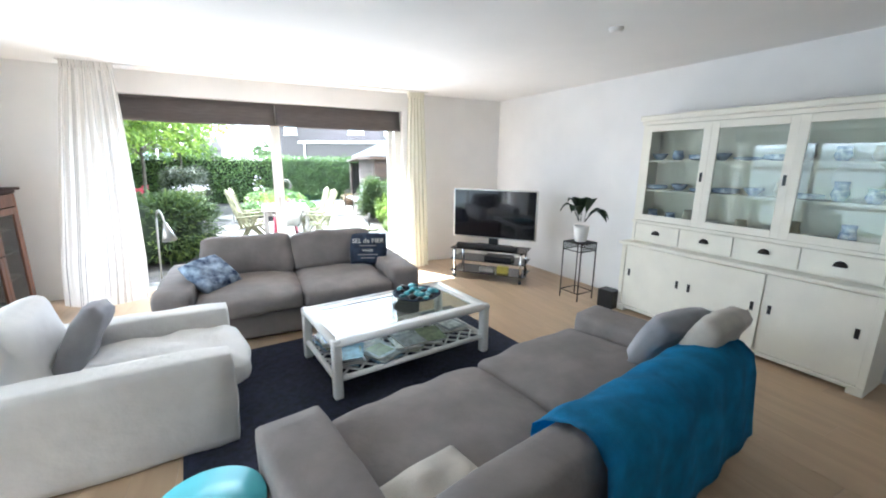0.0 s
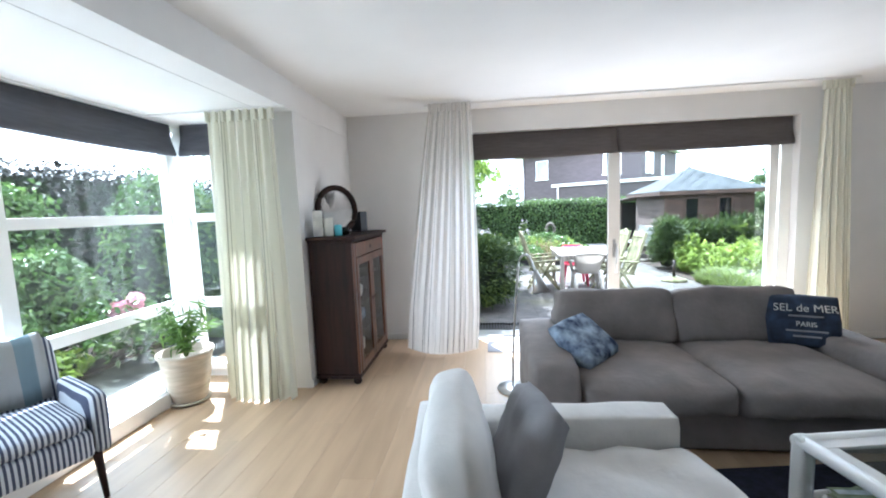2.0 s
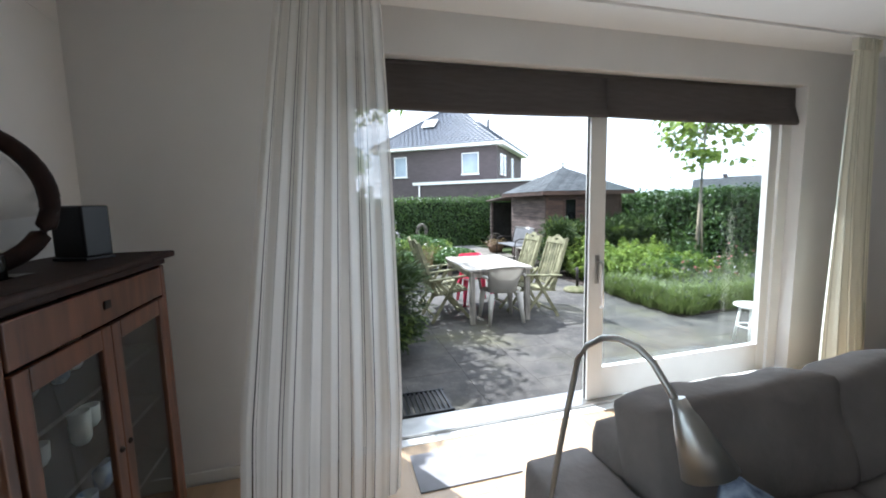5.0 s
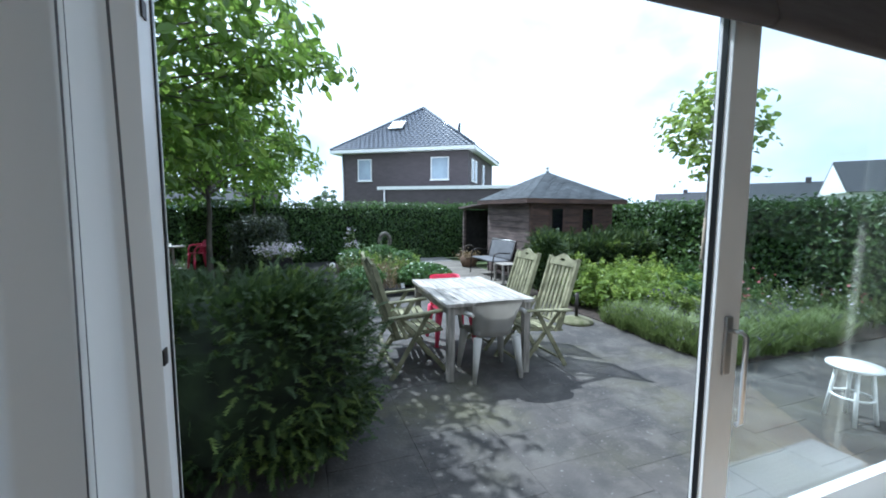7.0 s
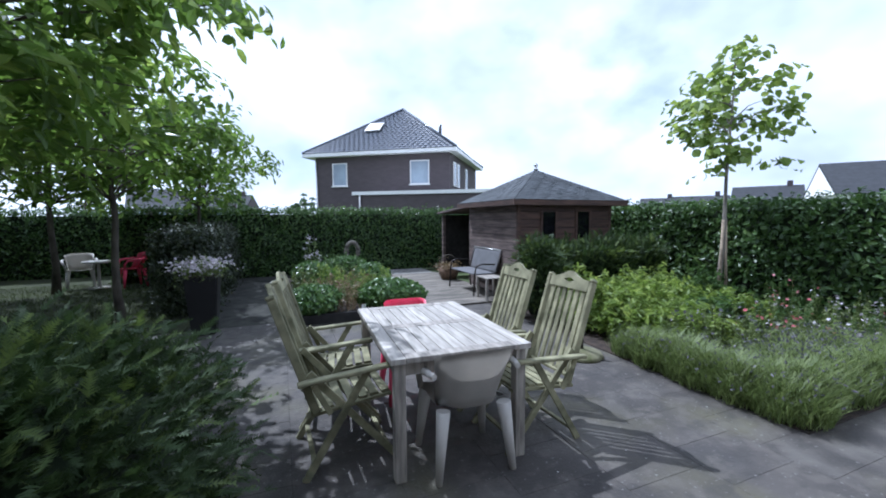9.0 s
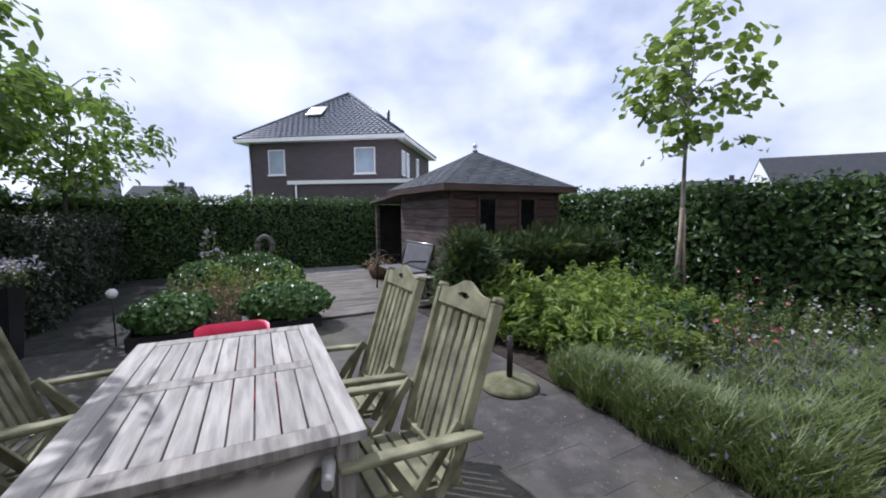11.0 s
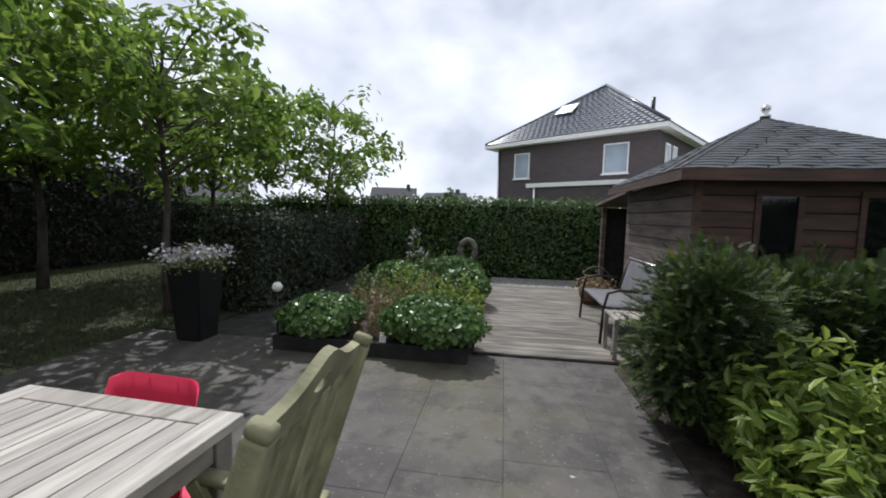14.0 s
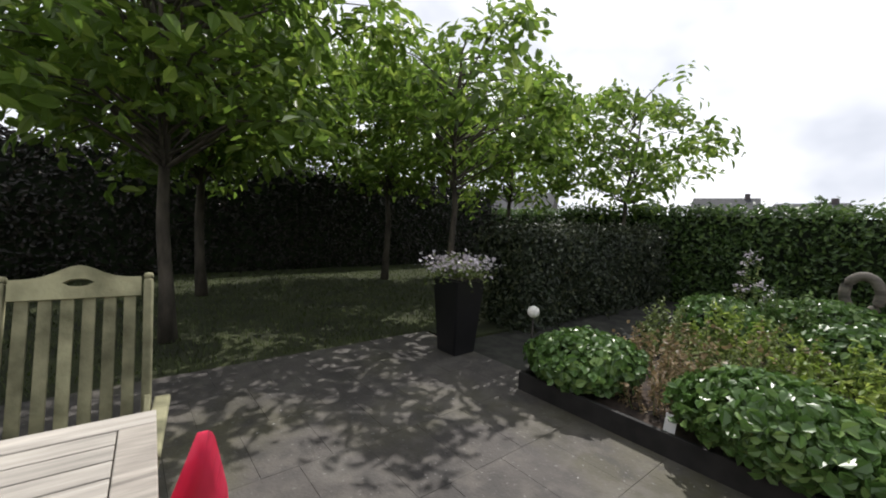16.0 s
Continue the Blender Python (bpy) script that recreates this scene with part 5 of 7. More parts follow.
def magazine_stack(m, n, seed):
    r = random.Random(seed)
    z = 0.0
    for i in range(n):
        g = thing("magazine", "glossy printed magazine lying on the lattice shelf", "magazine", m @ pose(r.uniform(-0.02, 0.02), r.uniform(-0.02, 0.02), z, 0, 0, r.uniform(-12, 12)), "magazines on the coffee table shelf")
        h = r.choice((0.006, 0.009, 0.014))
        part("page_block", boxes((-0.103, -0.138, 0.001, 0.103, 0.138, h - 0.001)), PAPER, g)
        cv = COVERS[r.randrange(5)]
        part("cover", boxes((-0.106, -0.141, h - 0.0009, 0.106, 0.141, h + 0.0006)), cv, g)
        part("title_bar", boxes((-0.09, 0.095, h + 0.0008, 0.07, 0.125, h + 0.0014)), COVERS[(r.randrange(5))], g)
        part("picture", boxes((-0.08, -0.11, h + 0.0008, 0.085, 0.07, h + 0.0013)), COVERS[r.randrange(5)], g)
        z += h + 0.002


for i, (x, y, n) in enumerate(((-0.52, -0.16, 6), (-0.54, 0.16, 7), (-0.27, -0.22, 5), (-0.02, -0.20, 6), (-0.24, 0.12, 3), (0.24, -0.18, 4), (0.50, -0.08, 4), (0.02, 0.14, 2))):
    magazine_stack(CTM @ pose(x, y, 0.168, 0, 0, 20 * i % 50 - 20), n, i + 40)

bowl = thing("bowl", "round dark bowl filled with turquoise stones", "bowl", CTM @ pose(0.26, 0.10, 0.449))
part("dish", lathe([(0.06, 0), (0.12, 0.004), (0.20, 0.035), (0.225, 0.055), (0.217, 0.057), (0.19, 0.042), (0.10, 0.016), (0.01, 0.012)], 40), DENIM, bowl)
STONES = material("turquoise_stones", (0.10, 0.42, 0.48), 0.3, vary=0.3, scale=30, obj=0.5)
rnd = random.Random(5)
for i in range(26):
    bm = bmesh.new()
    bmesh.ops.create_icosphere(bm, subdivisions=2, radius=1)
    a, r = rnd.uniform(0, 6.28), 0.19 * math.sqrt(rnd.random())
    s = rnd.uniform(0.02, 0.036)
    bmesh.ops.transform(bm, matrix=pose(r * math.cos(a), r * math.sin(a), 0.030 + 0.10 * r + s * 0.6, 0, 0, rnd.uniform(0, 180)) @ Matrix.Diagonal((s * 1.3, s, s * 0.7, 1)), verts=bm.verts)
    for f in bm.faces:
        f.smooth = True
    part("stone", bm, STONES if i % 4 else BLACK, bowl)

# television on its glass stand
TVM = pose(5.95, -1.33, 0, 0, 0, -48)
st = thing("tv_stand", "chrome and dark glass television stand on castors", "stand", TVM)
for z in (0.10, 0.28, 0.45):
    part("shelf", boxes((-0.56, -0.22, z, 0.56, 0.24, z + 0.012), bevel=0.004), SMOKE if z > 0.4 else SCREEN, st)
for x in (-0.50, 0.50):
    for y in (-0.19, 0.20):
        part("post", tube(bmesh.new(), [(x, y, 0.06), (x, y, 0.45)], 0.022, 12), CHROME, st)
        part("castor", lathe([(0.012, 0), (0.026, 0.012), (0.026, 0.04), (0.012, 0.06)], 12, None, (x, y, 0)), BLACK, st)
tv = thing("television", "large flat television with a thin silver frame", "television", TVM @ pose(0.02, 0.06, 0.465))
part("housing", boxes((-0.63, -0.02, 0.13, 0.63, 0.045, 0.86), bevel=0.006), STEEL, tv)
part("screen", boxes((-0.612, -0.026, 0.148, 0.612, -0.0205, 0.842)), SCREEN, tv)
part("foot", boxes((-0.28, -0.13, 0, 0.28, 0.13, 0.018), (-0.07, 0.0, 0.018, 0.07, 0.05, 0.13), bevel=0.004), BLACK, tv)
sb = thing("soundbar", "long black soundbar below the television", "speaker", TVM @ pose(-0.02, -0.14, 0.463))
part("cabinet", boxes((-0.46, -0.04, 0, 0.46, 0.035, 0.075), bevel=0.015), BLACK, sb)
bx = thing("media_player", "flat black media player on the lower shelf", "player", TVM @ pose(0.14, 0, 0.293))
part("case", boxes((-0.2, -0.12, 0, 0.2, 0.12, 0.06), bevel=0.004), BLACK, bx)
for x, c, w in ((-0.02, 0, 0.11), (0.22, 2, 0.08)):
    bk = thing("book", "white boxed book on the bottom glass shelf" if c == 0 else "yellow book standing on the bottom glass shelf", "book", TVM @ pose(x, -0.10, 0.113))
    part("block", boxes((-w, -0.03, 0, w, 0.06, 0.06 if c == 0 else 0.10), bevel=0.003), PAPER if c == 0 else material("yellow_cover", (0.62, 0.55, 0.10), 0.5), bk)

# plant on an iron stand
PSM = pose(6.50, -2.56, 0, 0, 0, 6)
ps = thing("plant_stand", "tall square wrought iron plant stand", "plant stand", PSM)
for x in (-0.14, 0.14):
    for y in (-0.14, 0.14):
        part("leg", tube(bmesh.new(), [(x, y, 0), (x, y, 0.74)], 0.008, 8), IRON, ps)
for z in (0.10, 0.64, 0.74):
    for a, b in (((-0.14, -0.14), (0.14, -0.14)), ((0.14, -0.14), (0.14, 0.14)), ((0.14, 0.14), (-0.14, 0.14)), ((-0.14, 0.14), (-0.14, -0.14))):
        part("bar", tube(bmesh.new(), [(*a, z), (*b, z)], 0.007, 6), IRON, ps)
for i in range(8):
    x = -0.122 + i * 0.035
    for y in (-0.14, 0.14):
        part("scroll", tube(bmesh.new(), [(x + 0.015 * math.cos(k * 0.7), y, 0.69 + 0.045 * math.sin(k * 0.7)) for k in range(10)], 0.004, 5), IRON, ps)
part("plate", boxes((-0.135, -0.135, 0.735, 0.135, 0.135, 0.745)), IRON, ps)
pt = thing("potted_plant", "broad-leaved green plant in a white pot", "plant", PSM @ pose(0, 0, 0.746))
part("pot", lathe([(0.065, 0), (0.072, 0.01), (0.088, 0.10), (0.095, 0.20), (0.088, 0.20), (0.08, 0.17), (0.01, 0.17)], 28), WHITE, pt)
for i in range(7):
    a = i * 2.4
    ln = 0.17 + 0.06 * (i % 3)
    bm = bmesh.new()
    rows = []
    for k in range(8):
        u = k / 7
        c = Vector((math.cos(a) * (0.04 + ln * u), math.sin(a) * (0.04 + ln * u), 0.25 + 0.28 * math.sin(u * 2.2) - 0.10 * (i % 3) * u))
        s = Vector((-math.sin(a), math.cos(a), 0)) * (0.075 * max(0.0, math.sin(min(1, max(0, u - 0.18) / 0.82) * 3.1416)) ** 0.7 + 0.004)
        rows.append([bm.verts.new(c - s + Vector((0, 0, 0.02))), bm.verts.new(c), bm.verts.new(c + s + Vector((0, 0, 0.02)))])
    for p, q in zip(rows, rows[1:]):
        for k in range(2):
            bm.faces.new((p[k], q[k], q[k + 1], p[k + 1])).smooth = True
    bmesh.ops.solidify(bm, geom=bm.faces[:], thickness=0.003)
    part("leaf", bm, L_HOUSE, pt)
sw = thing("subwoofer", "small black speaker box on the floor", "speaker", pose(6.62, -2.98, 0, 0, 0, 10))
part("cabinet", boxes((-0.08, -0.10, 0.0, 0.08, 0.10, 0.22), bevel=0.008), BLACK, sw)

# glazed cream dresser
HM = pose(7.115, -3.03, 0, 0, 0, -86)
hu = thing("dresser", "tall cream dresser with sliding glass doors and drawers", "cabinet", HM)
L, BD, UD = 2.16, 0.45, 0.34
part("base_body", boxes((0.02, -BD + 0.03, 0.07, L - 0.02, -0.03, 0.80)), CREAM, hu)
part("plinth", boxes((0.0, -BD, 0.0, 0.10, -0.03, 0.07), (L - 0.1, -BD, 0.0, L, -0.03, 0.07), (0.1, -BD + 0.01, 0.035, L - 0.1, -BD + 0.04, 0.07), bevel=0.006), CREAM, hu)
part("side_post", boxes((0, -BD, 0.07, 0.05, -0.03, 0.80), bevel=0.004), CREAM, hu)
part("side_post", boxes((L - 0.05, -BD, 0.07, L, -0.03, 0.80), bevel=0.004), CREAM, hu)
part("ledge", boxes((-0.03, -BD - 0.03, 0.80, L + 0.03, -0.03, 0.84), bevel=0.012), CREAM, hu)
dw = (L - 0.1) / 3
for i in range(3):
    x0 = 0.05 + i * dw
    yy = -BD + (0.002 if i == 1 else 0.014)
    d = part("sliding_door", boxes((x0 + 0.002, yy, 0.085, x0 + dw - 0.002, yy + 0.018, 0.79), bevel=0.003), CREAM, hu)
    part("recess_handle", boxes((x0 + (0.05 if i != 1 else 0.05), yy - 0.004, 0.44, x0 + 0.078, yy - 0.0005, 0.52), bevel=0.002), BLACK, d)
    part("recess_handle", boxes((x0 + dw - 0.078, yy - 0.004, 0.44, x0 + dw - 0.05, yy - 0.0005, 0.52), bevel=0.002), BLACK, d)
part("upper_back", boxes((0.05, -0.06, 0.84, L - 0.05, -0.04, 2.16)), CREAM, hu)
part("upper_side", boxes((0.03, -UD, 0.84, 0.06, -0.04, 2.17)), CREAM, hu)
part("upper_side", boxes((L - 0.06, -UD, 0.84, L - 0.03, -0.04, 2.17)), CREAM, hu)
part("drawer_body", boxes((0.06, -UD + 0.02, 0.842, L - 0.06, -0.06, 1.06)), CREAM, hu)
part("cornice", boxes((0.0, -UD - 0.04, 2.17, L, -0.03, 2.23), bevel=0.015), CREAM, hu)
part("door_track", boxes((0.03, -UD - 0.03, 1.062, L - 0.03, -UD + 0.02, 1.09), (0.03, -UD - 0.03, 2.13, L - 0.03, -UD + 0.02, 2.168)), CREAM, hu)
qw = (L - 0.12) / 4
for i in range(4):
    x0 = 0.06 + i * qw
    d = part("drawer_front", boxes((x0 + 0.004, -UD, 0.86, x0 + qw - 0.004, -UD + 0.018, 1.05), bevel=0.004), CREAM, hu)
    bm = lathe([(0.001, 0), (0.045, 0.0), (0.044, 0.012), (0.034, 0.026), (0.015, 0.034)], 16)
    bmesh.ops.bisect_plane(bm, geom=bm.verts[:] + bm.edges[:] + bm.faces[:], plane_co=(0, 0, 0), plane_no=(0, -1, 0), clear_outer=True)
    bmesh.ops.transform(bm, matrix=pose(x0 + qw / 2, -UD - 0.001, 0.945, 90), verts=bm.verts)
    part("cup_handle", bm, IRON, d, "dark cup handle")
uw = (L - 0.12) / 3
for i in range(3):
    x0 = 0.06 + i * uw
    yy = -UD - (0.022 if i == 2 else 0.002)
    f = part("glass_door", boxes((x0, yy, 1.092, x0 + 0.07, yy + 0.02, 2.128), (x0 + uw - 0.07, yy, 1.092, x0 + uw, yy + 0.02, 2.128), (x0 + 0.07, yy, 1.092, x0 + uw - 0.07, yy + 0.02, 1.16), (x0 + 0.07, yy, 2.06, x0 + uw - 0.07, yy + 0.02, 2.128), bevel=0.003), CREAM, hu)
    part("pane", boxes((x0 + 0.065, yy + 0.008, 1.155, x0 + uw - 0.065, yy + 0.012, 2.065)), CABGLASS, f)
    part("recess_handle", boxes((x0 + uw - 0.05, yy - 0.004, 1.55, x0 + uw - 0.025, yy - 0.0005, 1.64), bevel=0.002), BLACK, f)
for z in (1.075, 1.42, 1.74):
    part("shelf", boxes((0.061, -UD + 0.03, z, L - 0.061, -0.062, z + 0.018)), CREAM, hu)
CHINA = material("blue_china", (0.45, 0.50, 0.58), 0.2, vary=0.3, scale=25, second=(0.10, 0.16, 0.30))
r2 = random.Random(12)
for z in (1.094, 1.439, 1.759):
    x = 0.16
    while x < L - 0.2:
        kind = r2.randrange(3)
        if kind == 0:
            g = thing("plate_stack", "stack of patterned plates inside the dresser", "plates", HM @ pose(x, -0.19, z))
            n = r2.randrange(3, 7)
            part("plate", lathe([(0.05, 0), (0.11, 0.012)] + [(0.115, 0.014 + 0.008 * k) for k in range(n)] + [(0.02, 0.012 + 0.008 * n)], 24), CHINA, g)
        elif kind == 1:
            g = thing("jug", "small patterned china jug inside the dresser", "jug", HM @ pose(x, -0.20, z))
            h = r2.uniform(0.10, 0.17)
            part("body", lathe([(0.035, 0), (0.06, h * 0.35), (0.045, h * 0.75), (0.05, h), (0.042, h), (0.01, h * 0.6)], 20), CHINA if r2.random() < 0.6 else TERRA, g)
        else:
            g = thing("bowl", "small china bowl inside the dresser", "bowl", HM @ pose(x, -0.19, z))
            part("body", lathe([(0.03, 0), (0.06, 0.03), (0.085, 0.07), (0.08, 0.07), (0.02, 0.02)], 20), CHINA if r2.random() < 0.6 else WHITE, g)
        x += r2.uniform(0.17, 0.27)
g = thing("plate", "large round plate standing in the dresser", "plate", HM @ pose(1.78, -0.16, 1.46 + 0.16))
bm = lathe([(0.02, 0), (0.10, 0.004), (0.155, 0.02), (0.15, 0.024), (0.02, 0.008)], 32)
bmesh.ops.transform(bm, matrix=pose(0, 0.02, 0, 82), verts=bm.verts)
part("dish", bm, WHITE, g)

# antique glazed cabinet with things on it
AM = pose(0.005, -1.34, 0.0, 0, 0, 90)
ac = thing("antique_cabinet", "dark mahogany cabinet with two glazed doors", "cabinet", AM)
W, D, H = 1.06, 0.44, 1.40
for nm, r in (("side_panel", (0.02, -D + 0.02, 0.10, 0.05, -0.015, H - 0.03)), ("side_panel", (W - 0.05, -D + 0.02, 0.10, W - 0.02, -0.015, H - 0.03)), ("back_panel", (0.05, -0.03, 0.10, W - 0.05, -0.015, H - 0.03)), ("bottom_panel", (0.05, -D + 0.03, 0.10, W - 0.05, -0.03, 0.13))):
    part(nm, boxes(r, bevel=0.004), MAHOG, ac)
part("top", boxes((-0.03, -D - 0.04, H - 0.03, W + 0.03, -0.012, H), bevel=0.010), MAHOG, ac)
part("cornice", boxes((0.0, -D - 0.005, H - 0.06, W, -0.015, H - 0.031), bevel=0.008), MAHOG, ac)
part("plinth", boxes((0.0, -D - 0.005, 0.06, W, -0.015, 0.10), bevel=0.01), MAHOG, ac)
for x in (0.05, W - 0.05):
    for y in (-D + 0.04, -0.06):
        part("foot", lathe([(0.022, 0), (0.04, 0.02), (0.038, 0.04), (0.028, 0.06)], 14, None, (x, y, 0)), MAHOG, ac)
d = part("drawer", boxes((0.07, -D - 0.006, H - 0.20, W - 0.07, -D + 0.02, H - 0.07), bevel=0.006), MAHOGLIGHT, ac)
part("keyhole_plate", boxes((W / 2 - 0.02, -D - 0.010, H - 0.15, W / 2 + 0.02, -D - 0.0062, H - 0.12), bevel=0.002), IRON, d)
for x in (0.02, W - 0.065):
    part("pilaster", boxes((x, -D - 0.004, 0.102, x + 0.045, -D + 0.02, H - 0.062), bevel=0.008), MAHOGLIGHT, ac)
dwid = (W - 0.14) / 2
for i in range(2):
    x0 = 0.07 + i * dwid
    f = part("door", boxes((x0 + 0.002, -D - 0.01, 0.11, x0 + 0.062, -D + 0.012, H - 0.21), (x0 + dwid - 0.062, -D - 0.01, 0.11, x0 + dwid - 0.002, -D + 0.012, H - 0.21), (x0 + 0.062, -D - 0.01, 0.11, x0 + dwid - 0.062, -D + 0.012, 0.20), (x0 + 0.062, -D - 0.01, H - 0.28, x0 + dwid - 0.062, -D + 0.012, H - 0.21), bevel=0.005), MAHOGLIGHT, ac)
    part("pane", boxes((x0 + 0.058, -D, 0.195, x0 + dwid - 0.058, -D + 0.004, H - 0.275)), GLASS, f)
    part("knob", lathe([(0.006, 0), (0.012, 0.012), (0.004, 0.02)], 10, None, (x0 + (dwid - 0.03 if i == 0 else 0.03), -D - 0.012, 0.72)), IRON, f)
for z in (0.42, 0.70, 0.95):
    part("shelf", boxes((0.051, -D + 0.05, z, W - 0.051, -0.031, z + 0.015)), MAHOG, ac)
r3 = random.Random(3)
for z in (0.131, 0.436, 0.716, 0.966):
    for x in (0.2, 0.33, 0.5, 0.62, 0.76):
        g = thing("glass_cup", "small white cup inside the antique cabinet", "cup", AM @ pose(x, -D * 0.55 + r3.uniform(-0.05, 0.05), z))
        h = r3.uniform(0.07, 0.13)
        part("body", lathe([(0.02, 0), (0.032, 0.02), (0.035, h), (0.03, h), (0.01, 0.02)], 14), WHITE if r3.random() < 0.6 else CHINA, g)
mir = thing("arched_mirror", "small oval mirror in a dark wooden frame", "mirror", AM @ pose(0.42, -0.17, H + 0.002, -5, 0, -40))
bm = bmesh.new()
pts = [(0.205 * math.cos(a), 0, 0.22 + 0.22 * math.sin(a)) for a in [6.28319 * k / 40 for k in range(41)]]
tube(bm, pts, 0.03, 8, False)
bmesh.ops.translate(bm, verts=bm.verts, vec=(0, 0, 0.026))
part("frame", bm, MAHOG, mir)
bm = bmesh.new()
vs = [bm.verts.new((0.19 * math.cos(6.28319 * k / 40), 0, 0.246 + 0.205 * math.sin(6.28319 * k / 40))) for k in range(40)]
bm.faces.new(vs)
bmesh.ops.solidify(bm, geom=bm.faces[:], thickness=0.006)
part("glass", bm, MIRROR, mir)
for nm, lb, x, y, r, h, mt in (("candle", "tall pale pillar candle on the cabinet", 0.11, -0.085, 0.045, 0.24, PAPER), ("candle", "cream pillar candle on the cabinet", 0.17, -0.16, 0.045, 0.17, CREAM),
                               ("candle_holder", "blue glass candle holder", 0.22, -0.235, 0.036, 0.10, TURQLIGHT), ("candle_holder", "small clear glass tealight holder", 0.33, -0.26, 0.04, 0.07, SMOKE)):
    g = thing(nm, lb, "candle", AM @ pose(x, y, H + 0.002))
    part("body", lathe([(r * 0.95, 0), (r, 0.006), (r, h - 0.006), (r * 0.9, h), (r * 0.3, h - 0.01)], 24), mt, g)
    part("wick", tube(bmesh.new(), [(0, 0, h - 0.012), (0, 0.003, h + 0.008)], 0.0015, 5), BLACK, g)
tr = thing("tray", "flat glass tray on the antique cabinet", "tray", AM @ pose(0.22, -0.20, H + 0.0005))
part("dish", boxes((-0.2, -0.1, 0, 0.24, 0.1, 0.0013)), SMOKE, tr)
sp = thing("speaker", "small black loudspeaker on the antique cabinet", "speaker", AM @ pose(0.84, -0.24, H + 0.001, 0, 0, -20))
part("cabinet", boxes((-0.06, -0.07, 0.012, 0.06, 0.07, 0.22), bevel=0.008), BLACK, sp)
part("foot", boxes((-0.065, -0.075, 0, 0.065, 0.075, 0.012), bevel=0.003), BLACK, sp)

# floor lamp
fl = thing("floor_lamp", "slim steel reading lamp with a bent neck", "lamp", pose(1.85, -1.37, 0, 0, 0, -66))
part("base", lathe([(0.135, 0), (0.14, 0.006), (0.135, 0.018), (0.03, 0.026)], 32), STEEL, fl)
arc = [(0.13 * (k / 6) ** 1.7, 0, 0.02 + 1.06 * k / 6) for k in range(7)] + [(0.13 + 0.13 * (1 - math.cos(a)), 0, 1.08 + 0.15 * math.sin(a)) for a in (0.4, 0.8, 1.2, 1.57, 1.95, 2.3)] + [(0.39, 0, 1.13), (0.41, 0, 1.10)]
part("pole", tube(bmesh.new(), arc, 0.009, 8), STEEL, fl)
bm = lathe([(0.018, 0.0), (0.022, 0.03), (0.03, 0.05), (0.062, 0.17), (0.058, 0.17), (0.02, 0.05)], 24)
bmesh.ops.transform(bm, matrix=pose(0.405, 0, 1.12, 180, -26), verts=bm.verts)
part("shade", bm, STEEL, fl)

# palm in a ceramic pot
pp = thing("potted_palm", "green parlour palm in a beige ribbed ceramic pot", "plant", pose(-1.02, -1.66, 0.0))
part("saucer", lathe([(0.14, 0), (0.165, 0.012), (0.17, 0.025), (0.16, 0.025), (0.02, 0.015)], 36), TERRA, pp)
prof = [(0.13, 0.016)] + [(0.135 + 0.068 * (k / 22) ** 0.8 + (0.003 if k % 2 else 0), 0.02 + 0.40 * k / 22) for k in range(23)] + [(0.222, 0.43), (0.222, 0.46), (0.205, 0.46), (0.19, 0.40), (0.01, 0.39)]
part("pot", lathe(prof, 40), TERRA, pp)
rng = np.random.default_rng(4)
P, N = [], []
bm = bmesh.new()
for i in range(20):
    a, ln = rng.uniform(0, 6.28), rng.uniform(0.34, 0.58)
    out = rng.uniform(0.15, 0.65)
    pts = [Vector((math.cos(a) * out * ln * u ** 1.4, math.sin(a) * out * ln * u ** 1.4, 0.38 + ln * (u - 0.35 * out * u * u))) for u in (0, 0.25, 0.5, 0.75, 1)]
    tube(bm, pts, [0.006, 0.005, 0.004, 0.003, 0.001], 5, False)
    for u in np.linspace(0.35, 1, 13):
        k = min(3, int(u * 4))
        P.append(np.array(pts[k].lerp(pts[k + 1], u * 4 - k)) + rng.normal(0, 0.03, 3))
        N.append([math.cos(a) * 0.3, math.sin(a) * 0.3, 0.8])
tagged(part("stalk_growth", bm, L_PALM, pp), kind="stuff")
leaf_mesh("fronds", np.array(P), np.array(N), 0.15, L_PALM, pp, rng, 0.10, 0.5)

# striped armchair with a folded throw
STRIPE = stripe_material("navy_ticking", (0.56, 0.58, 0.62), (0.055, 0.065, 0.11), 42, "Y", 0.5)
SA = thing("striped_armchair", "small navy and white striped armchair", "armchair", pose(-0.98, -2.98, 0, 0, 0, -24))
def soft_part(name, sx, sy, sz, bev, m, mat, par, seed, bulge=0.012):
    b = soft_box(sx, sy, sz, bev, seed, bulge, 8, 0.004)
    bmesh.ops.transform(b, matrix=m, verts=b.verts)
    return part(name, b, mat, par)
soft_part("seat", 0.56, 0.52, 0.17, 0.04, pose(0.02, 0, 0.27), STRIPE, SA, 1)
soft_part("seat_cushion", 0.52, 0.47, 0.10, 0.04, pose(0.04, 0, 0.43), STRIPE, SA, 2, 0.02)
soft_part("backrest", 0.11, 0.58, 0.62, 0.04, pose(-0.29, 0, 0.28, 0, -9), STRIPE, SA, 3)
for sd in (-1, 1):
    soft_part("arm", 0.56, 0.09, 0.36, 0.035, pose(0.0, sd * 0.30, 0.27), STRIPE, SA, 5 + sd)
    for x, lean in ((0.25, 0.03), (-0.25, -0.06)):
        part("leg", tube(bmesh.new(), [(x, sd * 0.27, 0.28), (x + lean, sd * 0.28, 0.0)], [0.024, 0.014], 10), MAHOG, SA)
